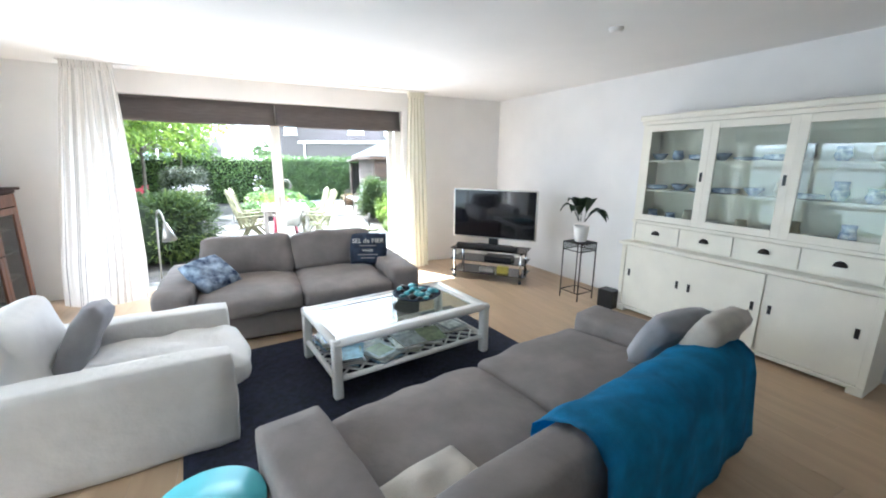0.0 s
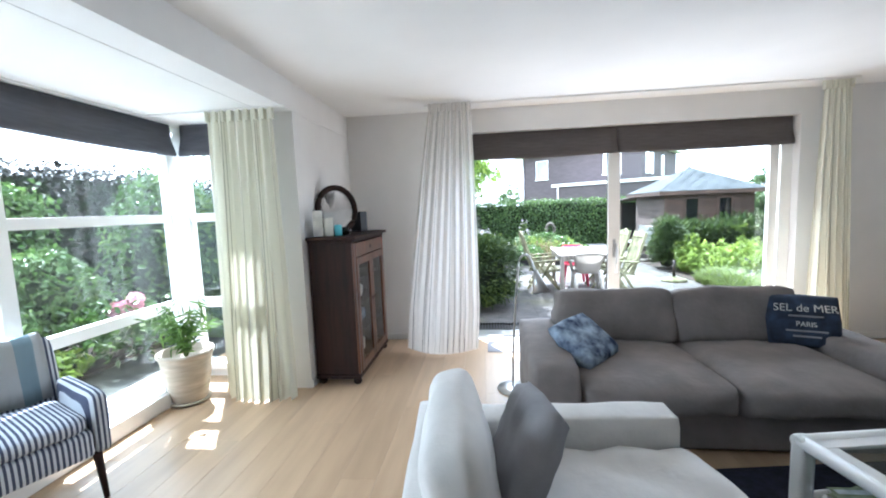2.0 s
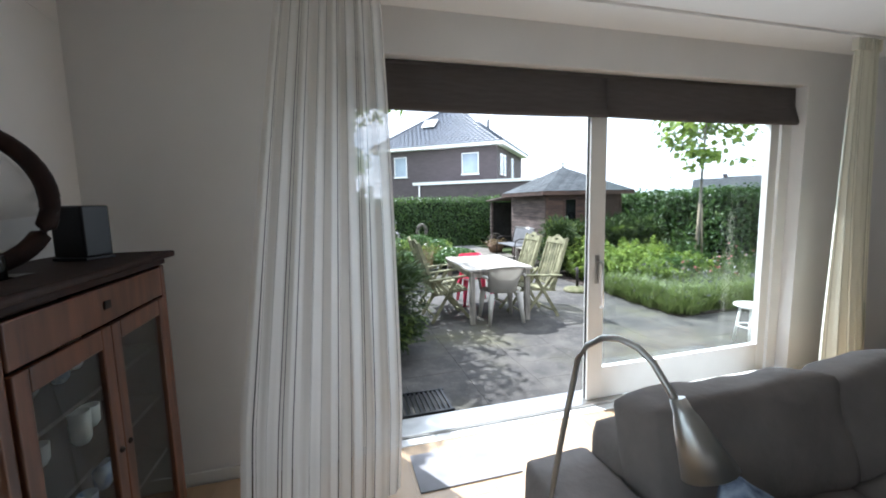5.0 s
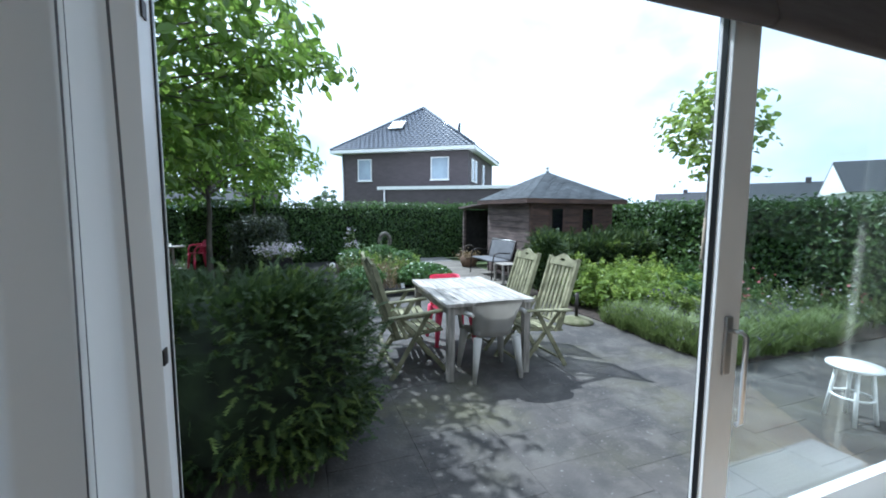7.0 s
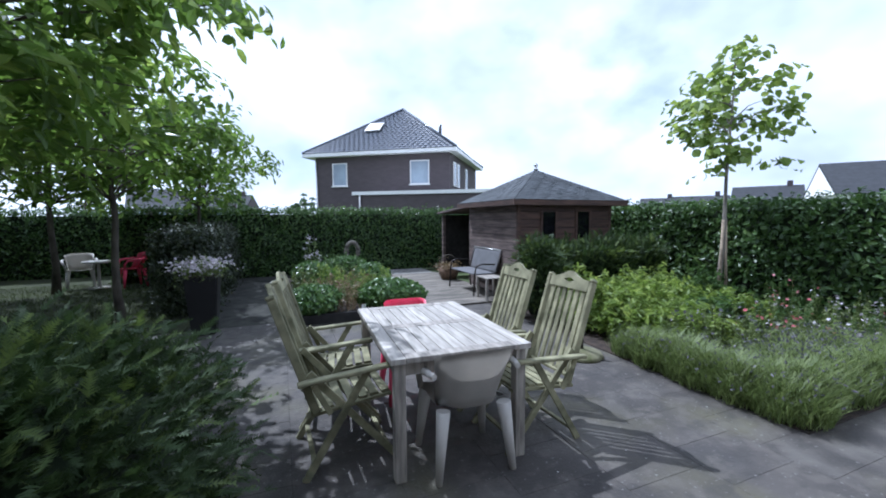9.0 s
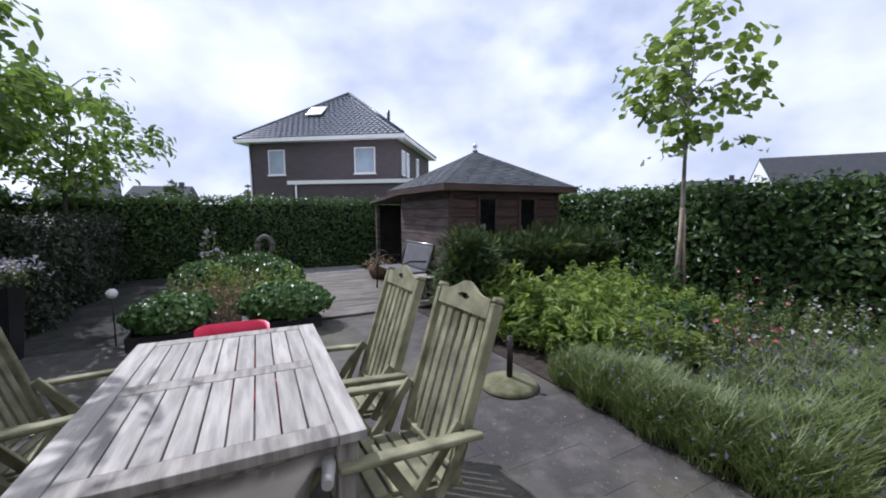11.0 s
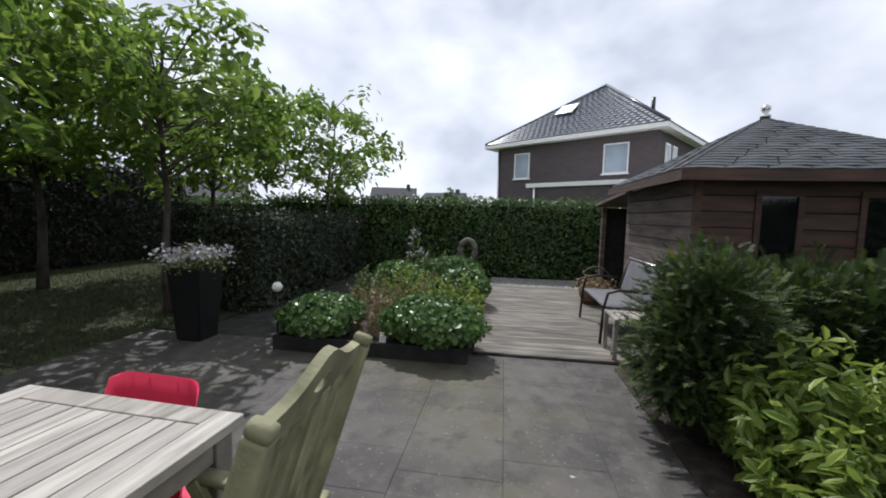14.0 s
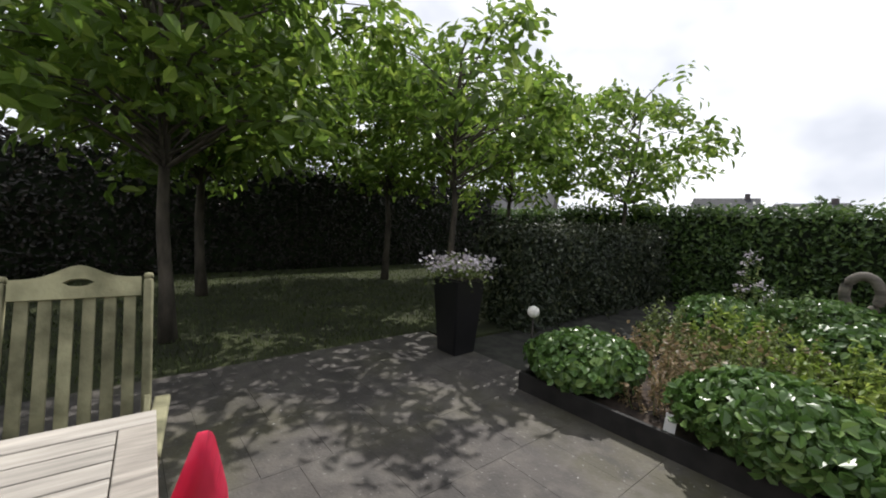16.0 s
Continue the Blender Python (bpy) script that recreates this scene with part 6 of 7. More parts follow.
THROW = stripe_material("pastel_stripe_throw", (0.70, 0.70, 0.68), (0.36, 0.47, 0.52), 5.2, "Y", 0.58)
th = thing("throw_blanket", "pastel striped throw folded over the armchair back", "blanket", pose(-0.98, -2.98, 0, 0, 0, -24))
bm = bmesh.new()
path = [(-0.245, 0.52), (-0.262, 0.62), (-0.285, 0.75), (-0.305, 0.88), (-0.335, 0.915), (-0.385, 0.925), (-0.43, 0.89), (-0.42, 0.74), (-0.40, 0.60)]
rows = [[bm.verts.new((x + 0.008 * math.sin(j * 1.3 + z * 9), -0.24 + 0.48 * j / 16, z + 0.006 * math.sin(j * 0.9))) for j in range(17)] for x, z in path]
for p, q in zip(rows, rows[1:]):
    for j in range(16):
        bm.faces.new((p[j], p[j + 1], q[j + 1], q[j])).smooth = True
bmesh.ops.solidify(bm, geom=bm.faces[:], thickness=0.008)
part("cloth", bm, THROW, th)

# loose cushions, throw, stool, mats
c1 = loose_cushion("cushion", "navy cushion with white print on the grey sofa", pose(4.02, -1.57, 0.665, 70, 0, -20), 0.45, 0.40, 0.14, DENIM, 2)
lettering("lettering", "SEL de MER", 0.078, pose(0, 0.06, 0), PAPER, c1, "white printed lettering", (0.50, 0.44, 0.15, 2))
lettering("lettering", "PARIS", 0.05, pose(0, -0.05, 0), PAPER, c1, "white printed lettering", (0.50, 0.44, 0.15, 2))
for y, w in ((0.02, 0.20), (-0.09, 0.24), (-0.13, 0.16)):
    part("printed_bar", boxes((-w / 2, y, 0.068, w / 2, y + 0.012, 0.082)), GREYCUSHION, c1)
LEAN = Matrix.Translation((2.35, -1.83, 0.605)) @ Matrix(((0.69, 0.62, 0.377), (0.71, -0.54, -0.449), (0.08, -0.57, 0.81))).to_quaternion().to_matrix().to_4x4()
c2 = loose_cushion("cushion", "blue and white patchwork cushion on the grey sofa", LEAN, 0.44, 0.42, 0.14, DENIMLIGHT, 8)
loose_cushion("cushion", "flat beige cushion lying in the sofa corner", pose(3.24, -5.16, 0.485, 5, -5, 12), 0.58, 0.38, 0.13, BEIGECLOTH, 13)
loose_cushion("cushion", "pale grey cushion leaning by the sofa arm", pose(5.02, -4.82, 0.69, 60, 0, 176), 0.46, 0.42, 0.16, GREYCUSHION, 15)
loose_cushion("cushion", "beige cushion standing on the sofa back", pose(5.10, -5.02, 0.76, 66, 0, 185), 0.44, 0.34, 0.15, BEIGECLOTH, 17)
tb = thing("throw_blanket", "bright turquoise throw draped over the sofa back", "blanket", pose(4.47, -5.16, 0, 0, 0, 191))
bm = bmesh.new()
prof = [(-0.20, 0.54), (-0.185, 0.60), (-0.165, 0.67), (-0.13, 0.715), (-0.07, 0.735), (-0.03, 0.745), (0.04, 0.748), (0.10, 0.738), (0.165, 0.70), (0.19, 0.60), (0.205, 0.45), (0.215, 0.30), (0.22, 0.20)]
n = 26
rows = []
for k, (y, z) in enumerate(prof):
    row = []
    for j in range(n + 1):
        u = j / n
        fold = 0.016 * noise.noise(Vector((u * 5, k * 0.45, 3.0))) + 0.008 * math.sin(u * 30 + k * 0.3)
        row.append(bm.verts.new(((u - 0.5) * (1.30 + 0.02 * k) + 0.03 * math.sin(k * 0.8), y + (fold if k > 8 else 0) - 0.05 * (u - 0.5) * (k < 3), z + max(0.0, fold + 0.006 if k < 9 else 0))))
    rows.append(row)
for p, q in zip(rows, rows[1:]):
    for j in range(n):
        bm.faces.new((p[j], p[j + 1], q[j + 1], q[j])).smooth = True
bmesh.ops.solidify(bm, geom=bm.faces[:], thickness=-0.008)
part("cloth", bm, TURQ, tb)
sl = thing("stool", "round light turquoise side stool", "stool", pose(2.53, -4.74, 0))
part("seat", lathe([(0.17, 0.40), (0.20, 0.405), (0.205, 0.43), (0.20, 0.45), (0.02, 0.452)], 36), TURQLIGHT, sl)
for k in range(3):
    a = 2.094 * k + 0.4
    part("leg", tube(bmesh.new(), [(0.12 * math.cos(a), 0.12 * math.sin(a), 0.405), (0.18 * math.cos(a), 0.18 * math.sin(a), 0)], [0.016, 0.012], 10), TURQLIGHT, sl)
dm = thing("door_mat", "thin grey door mat inside the patio door", "mat", pose(1.95, -0.30, 0.001))
part("mat_body", boxes((-0.32, -0.17, 0, 0.30, 0.17, 0.008), bevel=0.003), GREYCUSHION, dm)
gm = thing("grating_mat", "black ribbed scraper mat outside the door", "mat", pose(1.80, 0.62, GZ))
for y in (-0.19, 0.17):
    part("edge_strip", boxes((-0.30, y, 0.0, 0.30, y + 0.02, 0.02)), BLACK, gm)
for i in range(15):
    part("rib", boxes((-0.29 + i * 0.04, -0.169, 0.0, -0.27 + i * 0.04, 0.169, 0.018)), BLACK, gm)
ds = thing("smoke_detector", "small white round ceiling smoke detector", "smoke detector", pose(5.47, -3.76, CZ - 0.034))
part("cover", lathe([(0.035, 0), (0.05, 0.01), (0.055, 0.033)], 24), WHITE, ds)


# ---- garden things ----
pb = thing("parasol_base", "round mossy concrete parasol foot with a dark iron tube", "parasol foot", pose(5.50, 3.82, GZ))
part("foot", lathe([(0.24, 0), (0.245, 0.02), (0.22, 0.05), (0.06, 0.08), (0.03, 0.09)], 36), material("mossy_concrete", (0.16, 0.15, 0.09), 0.95, vary=0.35, scale=9, bump=0.6, bump_scale=40, second=(0.08, 0.085, 0.03)), pb)
part("tube", tube(bmesh.new(), [(0, 0, 0.08), (0, 0, 0.44)], 0.026, 14), IRON, pb)
part("clamp_screw", tube(bmesh.new(), [(0, 0, 0.40), (-0.07, 0, 0.40)], 0.009, 8), IRON, pb)

setting(part("flower_bed", boxes((5.86, 1.88, -0.15, 9.65, 6.6, GZ + 0.012)), SOIL), "dark soil flower bed beside the terrace", "flower bed")

rnd = random.Random(8)
row = [(6.05 + rnd.uniform(-0.05, 0.14), 2.10 + k * 0.165) for k in range(10)] + [(6.34 + k * 0.22, 2.14 + rnd.uniform(-0.04, 0.14)) for k in range(10)]
row += [(6.62 + k * 0.24, 2.58 + rnd.uniform(-0.06, 0.08)) for k in range(6)]
for i, (x, y) in enumerate(row):
    g = thing("lavender", "bushy green lavender just coming into bloom", "lavender", pose(x, y, GZ + 0.01), "lavender edging the terrace")
    rng = np.random.default_rng(100 + i)
    n = 1900
    a, r = rng.uniform(0, 6.28, n), 0.26 * np.sqrt(rng.random(n))
    base = np.stack([r * np.cos(a), r * np.sin(a), 0.22 * rng.random(n) * (1 - (r / 0.27) ** 2)], 1)
    ob, tip = blades("stalk_growth", base, 0.15 + 0.07 * rnd.random(), 0.85, 0.0034, L_LAV, g, rng)
    tip = tip[:(45 if i < 20 else 240)]
    leaf_mesh("bloom_mass", tip + [0, 0, 0.02], np.tile([1.0, 0, 0.1], (len(tip), 1)), 0.035, L_PURPLE, g, rng, 0.4, 0.8)

def perennial(label, x, y, r, h, mat, n, size, seed, bloom=None, nb=0, aspect=0.42):
    """Leafy stalks: leaves whorled up many upright stems."""
    rng = np.random.default_rng(seed)
    g = thing("perennial_plant", label, "plant", pose(x, y, GZ + 0.01))
    st = max(8, n // 26)
    a, rr = rng.uniform(0, 6.28, st), r * np.sqrt(rng.random(st))
    top = h * (1.05 - 0.45 * (rr / r) ** 2) * rng.uniform(0.68, 1.22, st)
    bm = bmesh.new()
    P, N = [], []
    for k in range(st):
        bx_, by_ = rr[k] * math.cos(a[k]), rr[k] * math.sin(a[k])
        lx, ly = 0.22 * bx_, 0.22 * by_
        tube(bm, [(bx_ * 0.8, by_ * 0.8, 0), (bx_ + lx, by_ + ly, top[k])], [0.004, 0.002], 4, False)
        for u in np.linspace(0.25, 1.0, 26):
            w = rng.uniform(0, 6.28)
            o = np.array([math.cos(w), math.sin(w), 0]) * size * 0.55 * (1.15 - 0.6 * u)
            P.append(np.array([bx_ * 0.8 + (lx + bx_ * 0.2) * u, by_ * 0.8 + (ly + by_ * 0.2) * u, top[k] * u]) + o)
            N.append([math.cos(w) * 0.5, math.sin(w) * 0.5, 0.9])
    tagged(part("stalk_growth", bm, L_LAV, g), kind="stuff")
    leaf_mesh("foliage", np.array(P), np.array(N), size, mat, g, rng, aspect, 0.35)
    if bloom:
        q = np.array([[rr[k] * math.cos(a[k]) * 1.2, rr[k] * math.sin(a[k]) * 1.2, top[k]] for k in range(st)])
        q = q[rng.integers(0, st, nb)] + rng.normal(0, 0.035, (nb, 3))
        leaf_mesh("bloom_mass", q, np.tile([0, 0, 1.0], (nb, 1)), 0.04, bloom, g, rng, 0.9, 0.6)
    return g


ph = [(6.55, 4.55, 0.50, 0.72, L_BRIGHT), (7.05, 4.30, 0.48, 0.66, L_BRIGHT), (7.15, 4.95, 0.50, 0.70, L_BRIGHT), (6.50, 3.95, 0.40, 0.60, L_BRIGHT), (6.35, 4.95, 0.36, 0.82, L_BRIGHT),
      (7.60, 4.45, 0.48, 0.64, L_BRIGHT), (7.75, 5.15, 0.46, 0.72, L_BRIGHT), (8.25, 4.70, 0.46, 0.66, L_BRIGHT), (8.40, 5.30, 0.42, 0.74, L_BRIGHT), (8.9, 4.9, 0.45, 0.7, L_HEDGE), (7.0, 3.6, 0.40, 0.52, L_BRIGHT), (7.55, 3.75, 0.40, 0.55, L_HEDGE), (8.2, 3.9, 0.42, 0.55, L_BRIGHT)]
for i, (x, y, r, h, mt) in enumerate(ph):
    perennial("leafy bright green perennial in the flower bed", x, y, r, h * 0.88, mt, 1500, 0.115, 200 + i, aspect=0.34)
fl2 = [(6.85, 2.9, 0.40, 0.42, L_LAV, L_PURPLE, "low purple-flowering plant in the bed"), (7.35, 3.0, 0.38, 0.50, L_LAV, L_PINK, "pink-red flowering plant in the bed"), (7.9, 3.1, 0.4, 0.55, L_HEDGE, L_PINK, "pink-red flowering plant in the bed"),
       (8.5, 3.2, 0.4, 0.55, L_LAV, L_WHITE, "white-flowering plant in the bed"), (7.4, 3.4, 0.42, 0.44, L_LAV, L_PURPLE, "low purple-flowering plant in the bed"), (7.9, 2.75, 0.42, 0.42, L_LAV, L_WHITE, "white-flowering plant in the bed"),
       (8.6, 2.4, 0.42, 0.5, L_HEDGE, L_WHITE, "white-flowering plant in the bed"), (6.8, 3.3, 0.42, 0.42, L_LAV, L_PURPLE, "low purple-flowering plant in the bed"), (8.35, 2.85, 0.42, 0.42, L_LAV, L_PURPLE, "low purple-flowering plant in the bed"),
       (9.2, 2.3, 0.40, 0.5, L_LAV, L_PINK, "pink-red flowering plant in the bed"), (9.1, 3.6, 0.4, 0.6, L_HEDGE, L_PINK, "pink-red flowering plant in the bed"), (9.1, 2.8, 0.4, 0.5, L_LAV, L_WHITE, "white-flowering plant in the bed")]
for i, (x, y, r, h, mt, bl, lb) in enumerate(fl2):
    perennial(lb, x, y, r, h, mt, 800, 0.055, 240 + i, bl, 34 if bl is not L_PINK else 18, 0.3)

GRAVEL = material("pale_gravel", (0.26, 0.25, 0.23), 0.95, vary=0.3, scale=14, bump=0.9, bump_scale=70)
setting(part("gravel_strip", boxes((4.50, 10.93, -0.15, 6.45, 12.15, GZ + 0.008)), GRAVEL), "pale gravel strip between deck and hedge", "gravel")

# stakes of the young tree
for dx in (-0.11, 0.11):
    g = thing("tree_stake", "slanted wooden stake supporting the young tree", "stake", pose(9.26 + dx, 4.68, GZ))
    part("post", tube(bmesh.new(), [(0, 0, 0), (-dx * 0.75, 0.02, 1.52)], 0.023, 10), STAKE, g)
    part("tie", tube(bmesh.new(), [(-dx * 0.75, 0.02, 1.44), (-dx * 1.05, 0.03, 1.46)], 0.012, 6), BLACK, g)

# raised planter with its plants
pl = thing("planter_bed", "low raised planting bed edged with dark boards", "planter")
X0, Y0, X1, Y1 = 2.40, 6.40, 4.44, 10.9
part("soil", boxes((X0 + 0.04, Y0 + 0.04, GZ - 0.02, X1 - 0.04, Y1 - 0.04, GZ + 0.10)), SOIL, pl)
for r in ((X0, Y0, X1, Y0 + 0.035), (X0, Y1 - 0.035, X1, Y1), (X0, Y0 + 0.036, X0 + 0.035, Y1 - 0.036), (X1 - 0.035, Y0 + 0.036, X1, Y1 - 0.036)):
    part("edging_board", boxes((r[0], r[1], GZ - 0.02, r[2], r[3], GZ + 0.15), bevel=0.004), DARKWOOD, pl)
zb = GZ + 0.09
for i, (x, y, rx, ry, h, n) in enumerate(((2.80, 6.76, 0.48, 0.44, 0.48, 3200), (4.06, 6.72, 0.56, 0.50, 0.52, 4200), (4.15, 8.9, 0.42, 0.5, 0.55, 1800), (3.0, 9.3, 0.5, 0.5, 0.60, 1800), (3.8, 10.2, 0.6, 0.5, 0.62, 2000))):
    bush("ivy_shrub", "low glossy green shrub in the raised bed", x, y, rx, ry, h, L_IVY, n, 0.075, 300 + i, 0.75, zb, lumps=8, spread=0.55)
for i, (x, y, r, h) in enumerate(((3.35, 6.95, 0.34, 0.48), (3.55, 7.55, 0.40, 0.55), (3.1, 7.6, 0.36, 0.52), (3.7, 8.3, 0.4, 0.5))):
    perennial("faded brown and pink flowering plant in the raised bed", x, y, r, h, L_DRY if i % 2 == 0 else L_LAV, 900, 0.05, 320 + i, L_DRY, 90, 0.3)
for i, (x, y, r, h, mt) in enumerate(((4.15, 7.6, 0.36, 0.42, L_BRIGHT), (4.1, 8.2, 0.36, 0.55, L_BRIGHT), (2.8, 8.4, 0.34, 0.55, L_LAV), (3.3, 8.7, 0.4, 0.6, L_BRIGHT), (3.5, 9.7, 0.4, 0.75, L_HEDGE))):
    perennial("green leafy plant in the raised bed", x, y, r, h, mt, 900, 0.07, 340 + i)
perennial("white-flowering agapanthus in the raised bed", 3.05, 10.3, 0.2, 0.92, L_LAV, 300, 0.06, 360, L_WHITE, 120)
tg = thing("plant_label", "small white plant label stuck in the soil", "label", pose(3.56, 6.50, GZ + 0.10, -15))
part("card", boxes((-0.035, -0.002, 0, 0.035, 0.002, 0.13), bevel=0.001), WHITE, tg)
bl = thing("garden_ball", "pale round ball on a thin garden stick", "ornament", pose(2.26, 6.73, GZ))
part("stick", tube(bmesh.new(), [(0, 0, 0), (0, 0, 0.56)], 0.008, 8), IRON, bl)
bm = bmesh.new()
bmesh.ops.create_uvsphere(bm, u_segments=24, v_segments=16, radius=0.055)
for f in bm.faces:
    f.smooth = True
bmesh.ops.translate(bm, verts=bm.verts, vec=(0, 0, 0.60))
part("ball", bm, PAPER, bl)
sc = thing("ring_sculpture", "grey stone ring sculpture by the hedge", "sculpture", pose(4.05, 10.55, GZ + 0.09))
bm = tube(bmesh.new(), [(0.15 * math.cos(a), 0, 0.66 + 0.22 * math.sin(a)) for a in [6.28319 * k / 28 for k in range(29)]], 0.055, 8, False)
part("ring", bm, DECK, sc)
part("pedestal", boxes((-0.10, -0.08, 0, 0.10, 0.08, 0.42), bevel=0.01), DECK, sc)

# tall dark planter with pale flowers
tp = thing("tall_planter", "tall black tapered planter with pale lilac flowers", "planter", pose(1.37, 6.58, GZ))
bm = bmesh.new()
box(bm, -0.20, -0.20, 0.0, 0.20, 0.20, 0.80)
for v in bm.verts:
    k = 0.72 if v.co.z < 0.1 else 1.0
    v.co.x, v.co.y = v.co.x * k, v.co.y * k
bmesh.ops.bevel(bm, geom=bm.edges[:], offset=0.012, segments=2, affect='EDGES')
part("tub", bm, BLACK, tp)
part("soil", boxes((-0.18, -0.18, 0.795, 0.18, 0.18, 0.806)), SOIL, tp)
rng = np.random.default_rng(77)
P = rng.normal(0, 1, (900, 3)) * [0.15, 0.15, 0.07] + [0, 0, 0.87]
leaf_mesh("foliage", P, np.tile([0, 0, 1.0], (900, 1)), 0.05, L_LAV, tp, rng, 0.4, 0.8)
P = rng.normal(0, 1, (420, 3)) * [0.17, 0.17, 0.05] + [0, 0, 0.95]
leaf_mesh("bloom_mass", P, np.tile([0, 0, 1.0], (420, 1)), 0.045, L_WHITE, tp, rng, 0.9, 0.7)

# bench, side table, flower basket, tool shelf at the shed
DZ = GZ + 0.035
bn = thing("garden_bench", "grey textile garden bench with a black metal frame", "bench", pose(6.14, 7.90, DZ, 0, 0, 90))
soft_part("seat", 1.18, 0.46, 0.035, 0.015, pose(0, 0.0, 0.40), GREYMESH, bn, 1, 0.0)
soft_part("backrest", 1.16, 0.035, 0.46, 0.012, pose(0, -0.27, 0.42, 14), GREYMESH, bn, 2, 0.0)
for x in (-0.60, 0.60):
    part("side_frame", tube(bmesh.new(), [(x, 0.26, 0.0), (x, 0.24, 0.40), (x, 0.20, 0.58), (x, 0.08, 0.62), (x, -0.22, 0.60)], 0.016, 8), IRON, bn)
    part("rear_leg", tube(bmesh.new(), [(x, -0.27, 0.0), (x, -0.24, 0.42), (x, -0.37, 0.88)], 0.016, 8), IRON, bn)
part("top_bar", tube(bmesh.new(), [(-0.60, -0.37, 0.88), (0.60, -0.37, 0.88)], 0.016, 8), STEEL, bn)
stb = thing("side_table", "low grey wooden slatted side table on the deck", "table", pose(6.08, 6.97, DZ))
for i in range(6):
    part("slat", boxes((-0.20 + i * 0.068, -0.22, 0.40, -0.138 + i * 0.068, 0.22, 0.42), bevel=0.003), TEAK, stb)
for x in (-0.18, 0.18):
    for y in (-0.19, 0.19):
        part("leg", boxes((x - 0.022, y - 0.022, 0, x + 0.022, y + 0.022, 0.398), bevel=0.004), TEAK, stb)
fb = thing("flower_basket", "wicker basket of pale flowers on the deck", "basket", pose(6.30, 9.55, DZ) @ Matrix.Diagonal((1.2, 1.2, 1.1, 1)))
part("basket", lathe([(0.15, 0), (0.20, 0.10), (0.23, 0.26), (0.21, 0.26), (0.02, 0.2)], 24), material("wicker", (0.16, 0.10, 0.06), 0.9, vary=0.3, scale=30, bump=0.8, bump_scale=90), fb)
part("handle", tube(bmesh.new(), [(0.22 * math.cos(a), 0, 0.26 + 0.30 * math.sin(a)) for a in [3.1416 * k / 12 for k in range(13)]], 0.013, 7), BARK, fb)
P = rng.normal(0, 1, (420, 3)) * [0.13, 0.13, 0.05] + [0, 0, 0.30]
leaf_mesh("bloom_mass", P, np.tile([0, 0, 1.0], (420, 1)), 0.05, L_DRY, fb, rng, 0.7, 0.7)

# white stools by the patio wall
for x, y in ((5.52, 0.82),):
    g = thing("garden_stool", "round white painted garden stool", "stool", pose(x + 0.2, y, GZ))
    part("seat", lathe([(0.15, 0.42), (0.17, 0.43), (0.17, 0.45), (0.02, 0.452)], 28), WHITE, g)
    for k in range(4):
        a = 1.571 * k + 0.6
        part("leg", tube(bmesh.new(), [(0.10 * math.cos(a), 0.10 * math.sin(a), 0.425), (0.15 * math.cos(a), 0.15 * math.sin(a), 0)], 0.014, 8), WHITE, g)
    part("ring", tube(bmesh.new(), [(0.125 * math.cos(6.28319 * k / 20), 0.125 * math.sin(6.28319 * k / 20), 0.2) for k in range(21)], 0.010, 6, False), WHITE, g)

# grass on the shady lawn
rng = np.random.default_rng(9)
n = 26000
base = np.stack([rng.uniform(-5.3, 0.57, n), rng.uniform(2.6, 12.5, n), np.full(n, GZ - 0.012)], 1)
# Blade colour kept dark like the lawn, tree shade included.
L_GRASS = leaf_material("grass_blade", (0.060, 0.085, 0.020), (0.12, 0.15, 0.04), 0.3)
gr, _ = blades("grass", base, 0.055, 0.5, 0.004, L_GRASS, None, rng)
tagged(gr, "short uneven grass of the lawn", "grass", kind="stuff")
lt = thing("garden_table", "small white table among the lawn chairs", "table", pose(-1.55, 11.75, GZ))
part("top", lathe([(0.28, 0.60), (0.30, 0.61), (0.30, 0.63), (0.02, 0.632)], 28), WHITEPL, lt)
part("stem", tube(bmesh.new(), [(0, 0, 0.02), (0, 0, 0.605)], 0.03, 10), WHITEPL, lt)
part("foot", lathe([(0.20, 0), (0.20, 0.02), (0.04, 0.03)], 24), WHITEPL, lt)

# outside the bay: border plants, hydrangea, wall of green
hedge("hedge", "tall garden hedge outside the bay window", -5.6, -9.0, -4.6, 0.3, 2.05, L_HEDGE, 300, 0.10, 401, "XYZ", 0.14)
setting(part("side_bed", boxes((-4.6, -7.5, -0.15, -2.75, 0.3, GZ + 0.01)), SOIL), "planted border outside the bay", "flower bed")
for i, (x, y, r, h, mt) in enumerate(((-3.4, -1.6, 0.6, 1.0, L_HEDGE), (-3.2, -2.5, 0.65, 1.25, L_BRIGHT), (-3.7, -3.3, 0.7, 1.35, L_BRIGHT), (-3.3, -4.3, 0.65, 1.2, L_BRIGHT), (-3.5, -5.3, 0.7, 1.3, L_HEDGE), (-3.6, -0.7, 0.6, 1.5, L_HEDGE), (-2.2, 0.5, 0.75, 2.2, L_YEW), (-3.3, 0.9, 0.9, 2.6, L_HEDGE), (-1.0, 1.0, 0.7, 1.9, L_HEDGE))):
    bush("shrub", "leafy green border shrub outside the bay window", x, y, r, r, h, mt, 2600, 0.09, 420 + i, 0.5, GZ)
for i, y in enumerate((-1.3, -2.0, -2.8, -3.6, -4.4)):
    bush("ground_cover", "low leafy ground cover outside the bay window", -2.95, y, 0.38, 0.42, 0.34, L_BRIGHT, 900, 0.08, 440 + i, 0.6, GZ)
hy = thing("hydrangea", "hydrangea with pink flower heads outside the bay", "hydrangea", pose(-2.70, -0.62, GZ))
rng = np.random.default_rng(31)
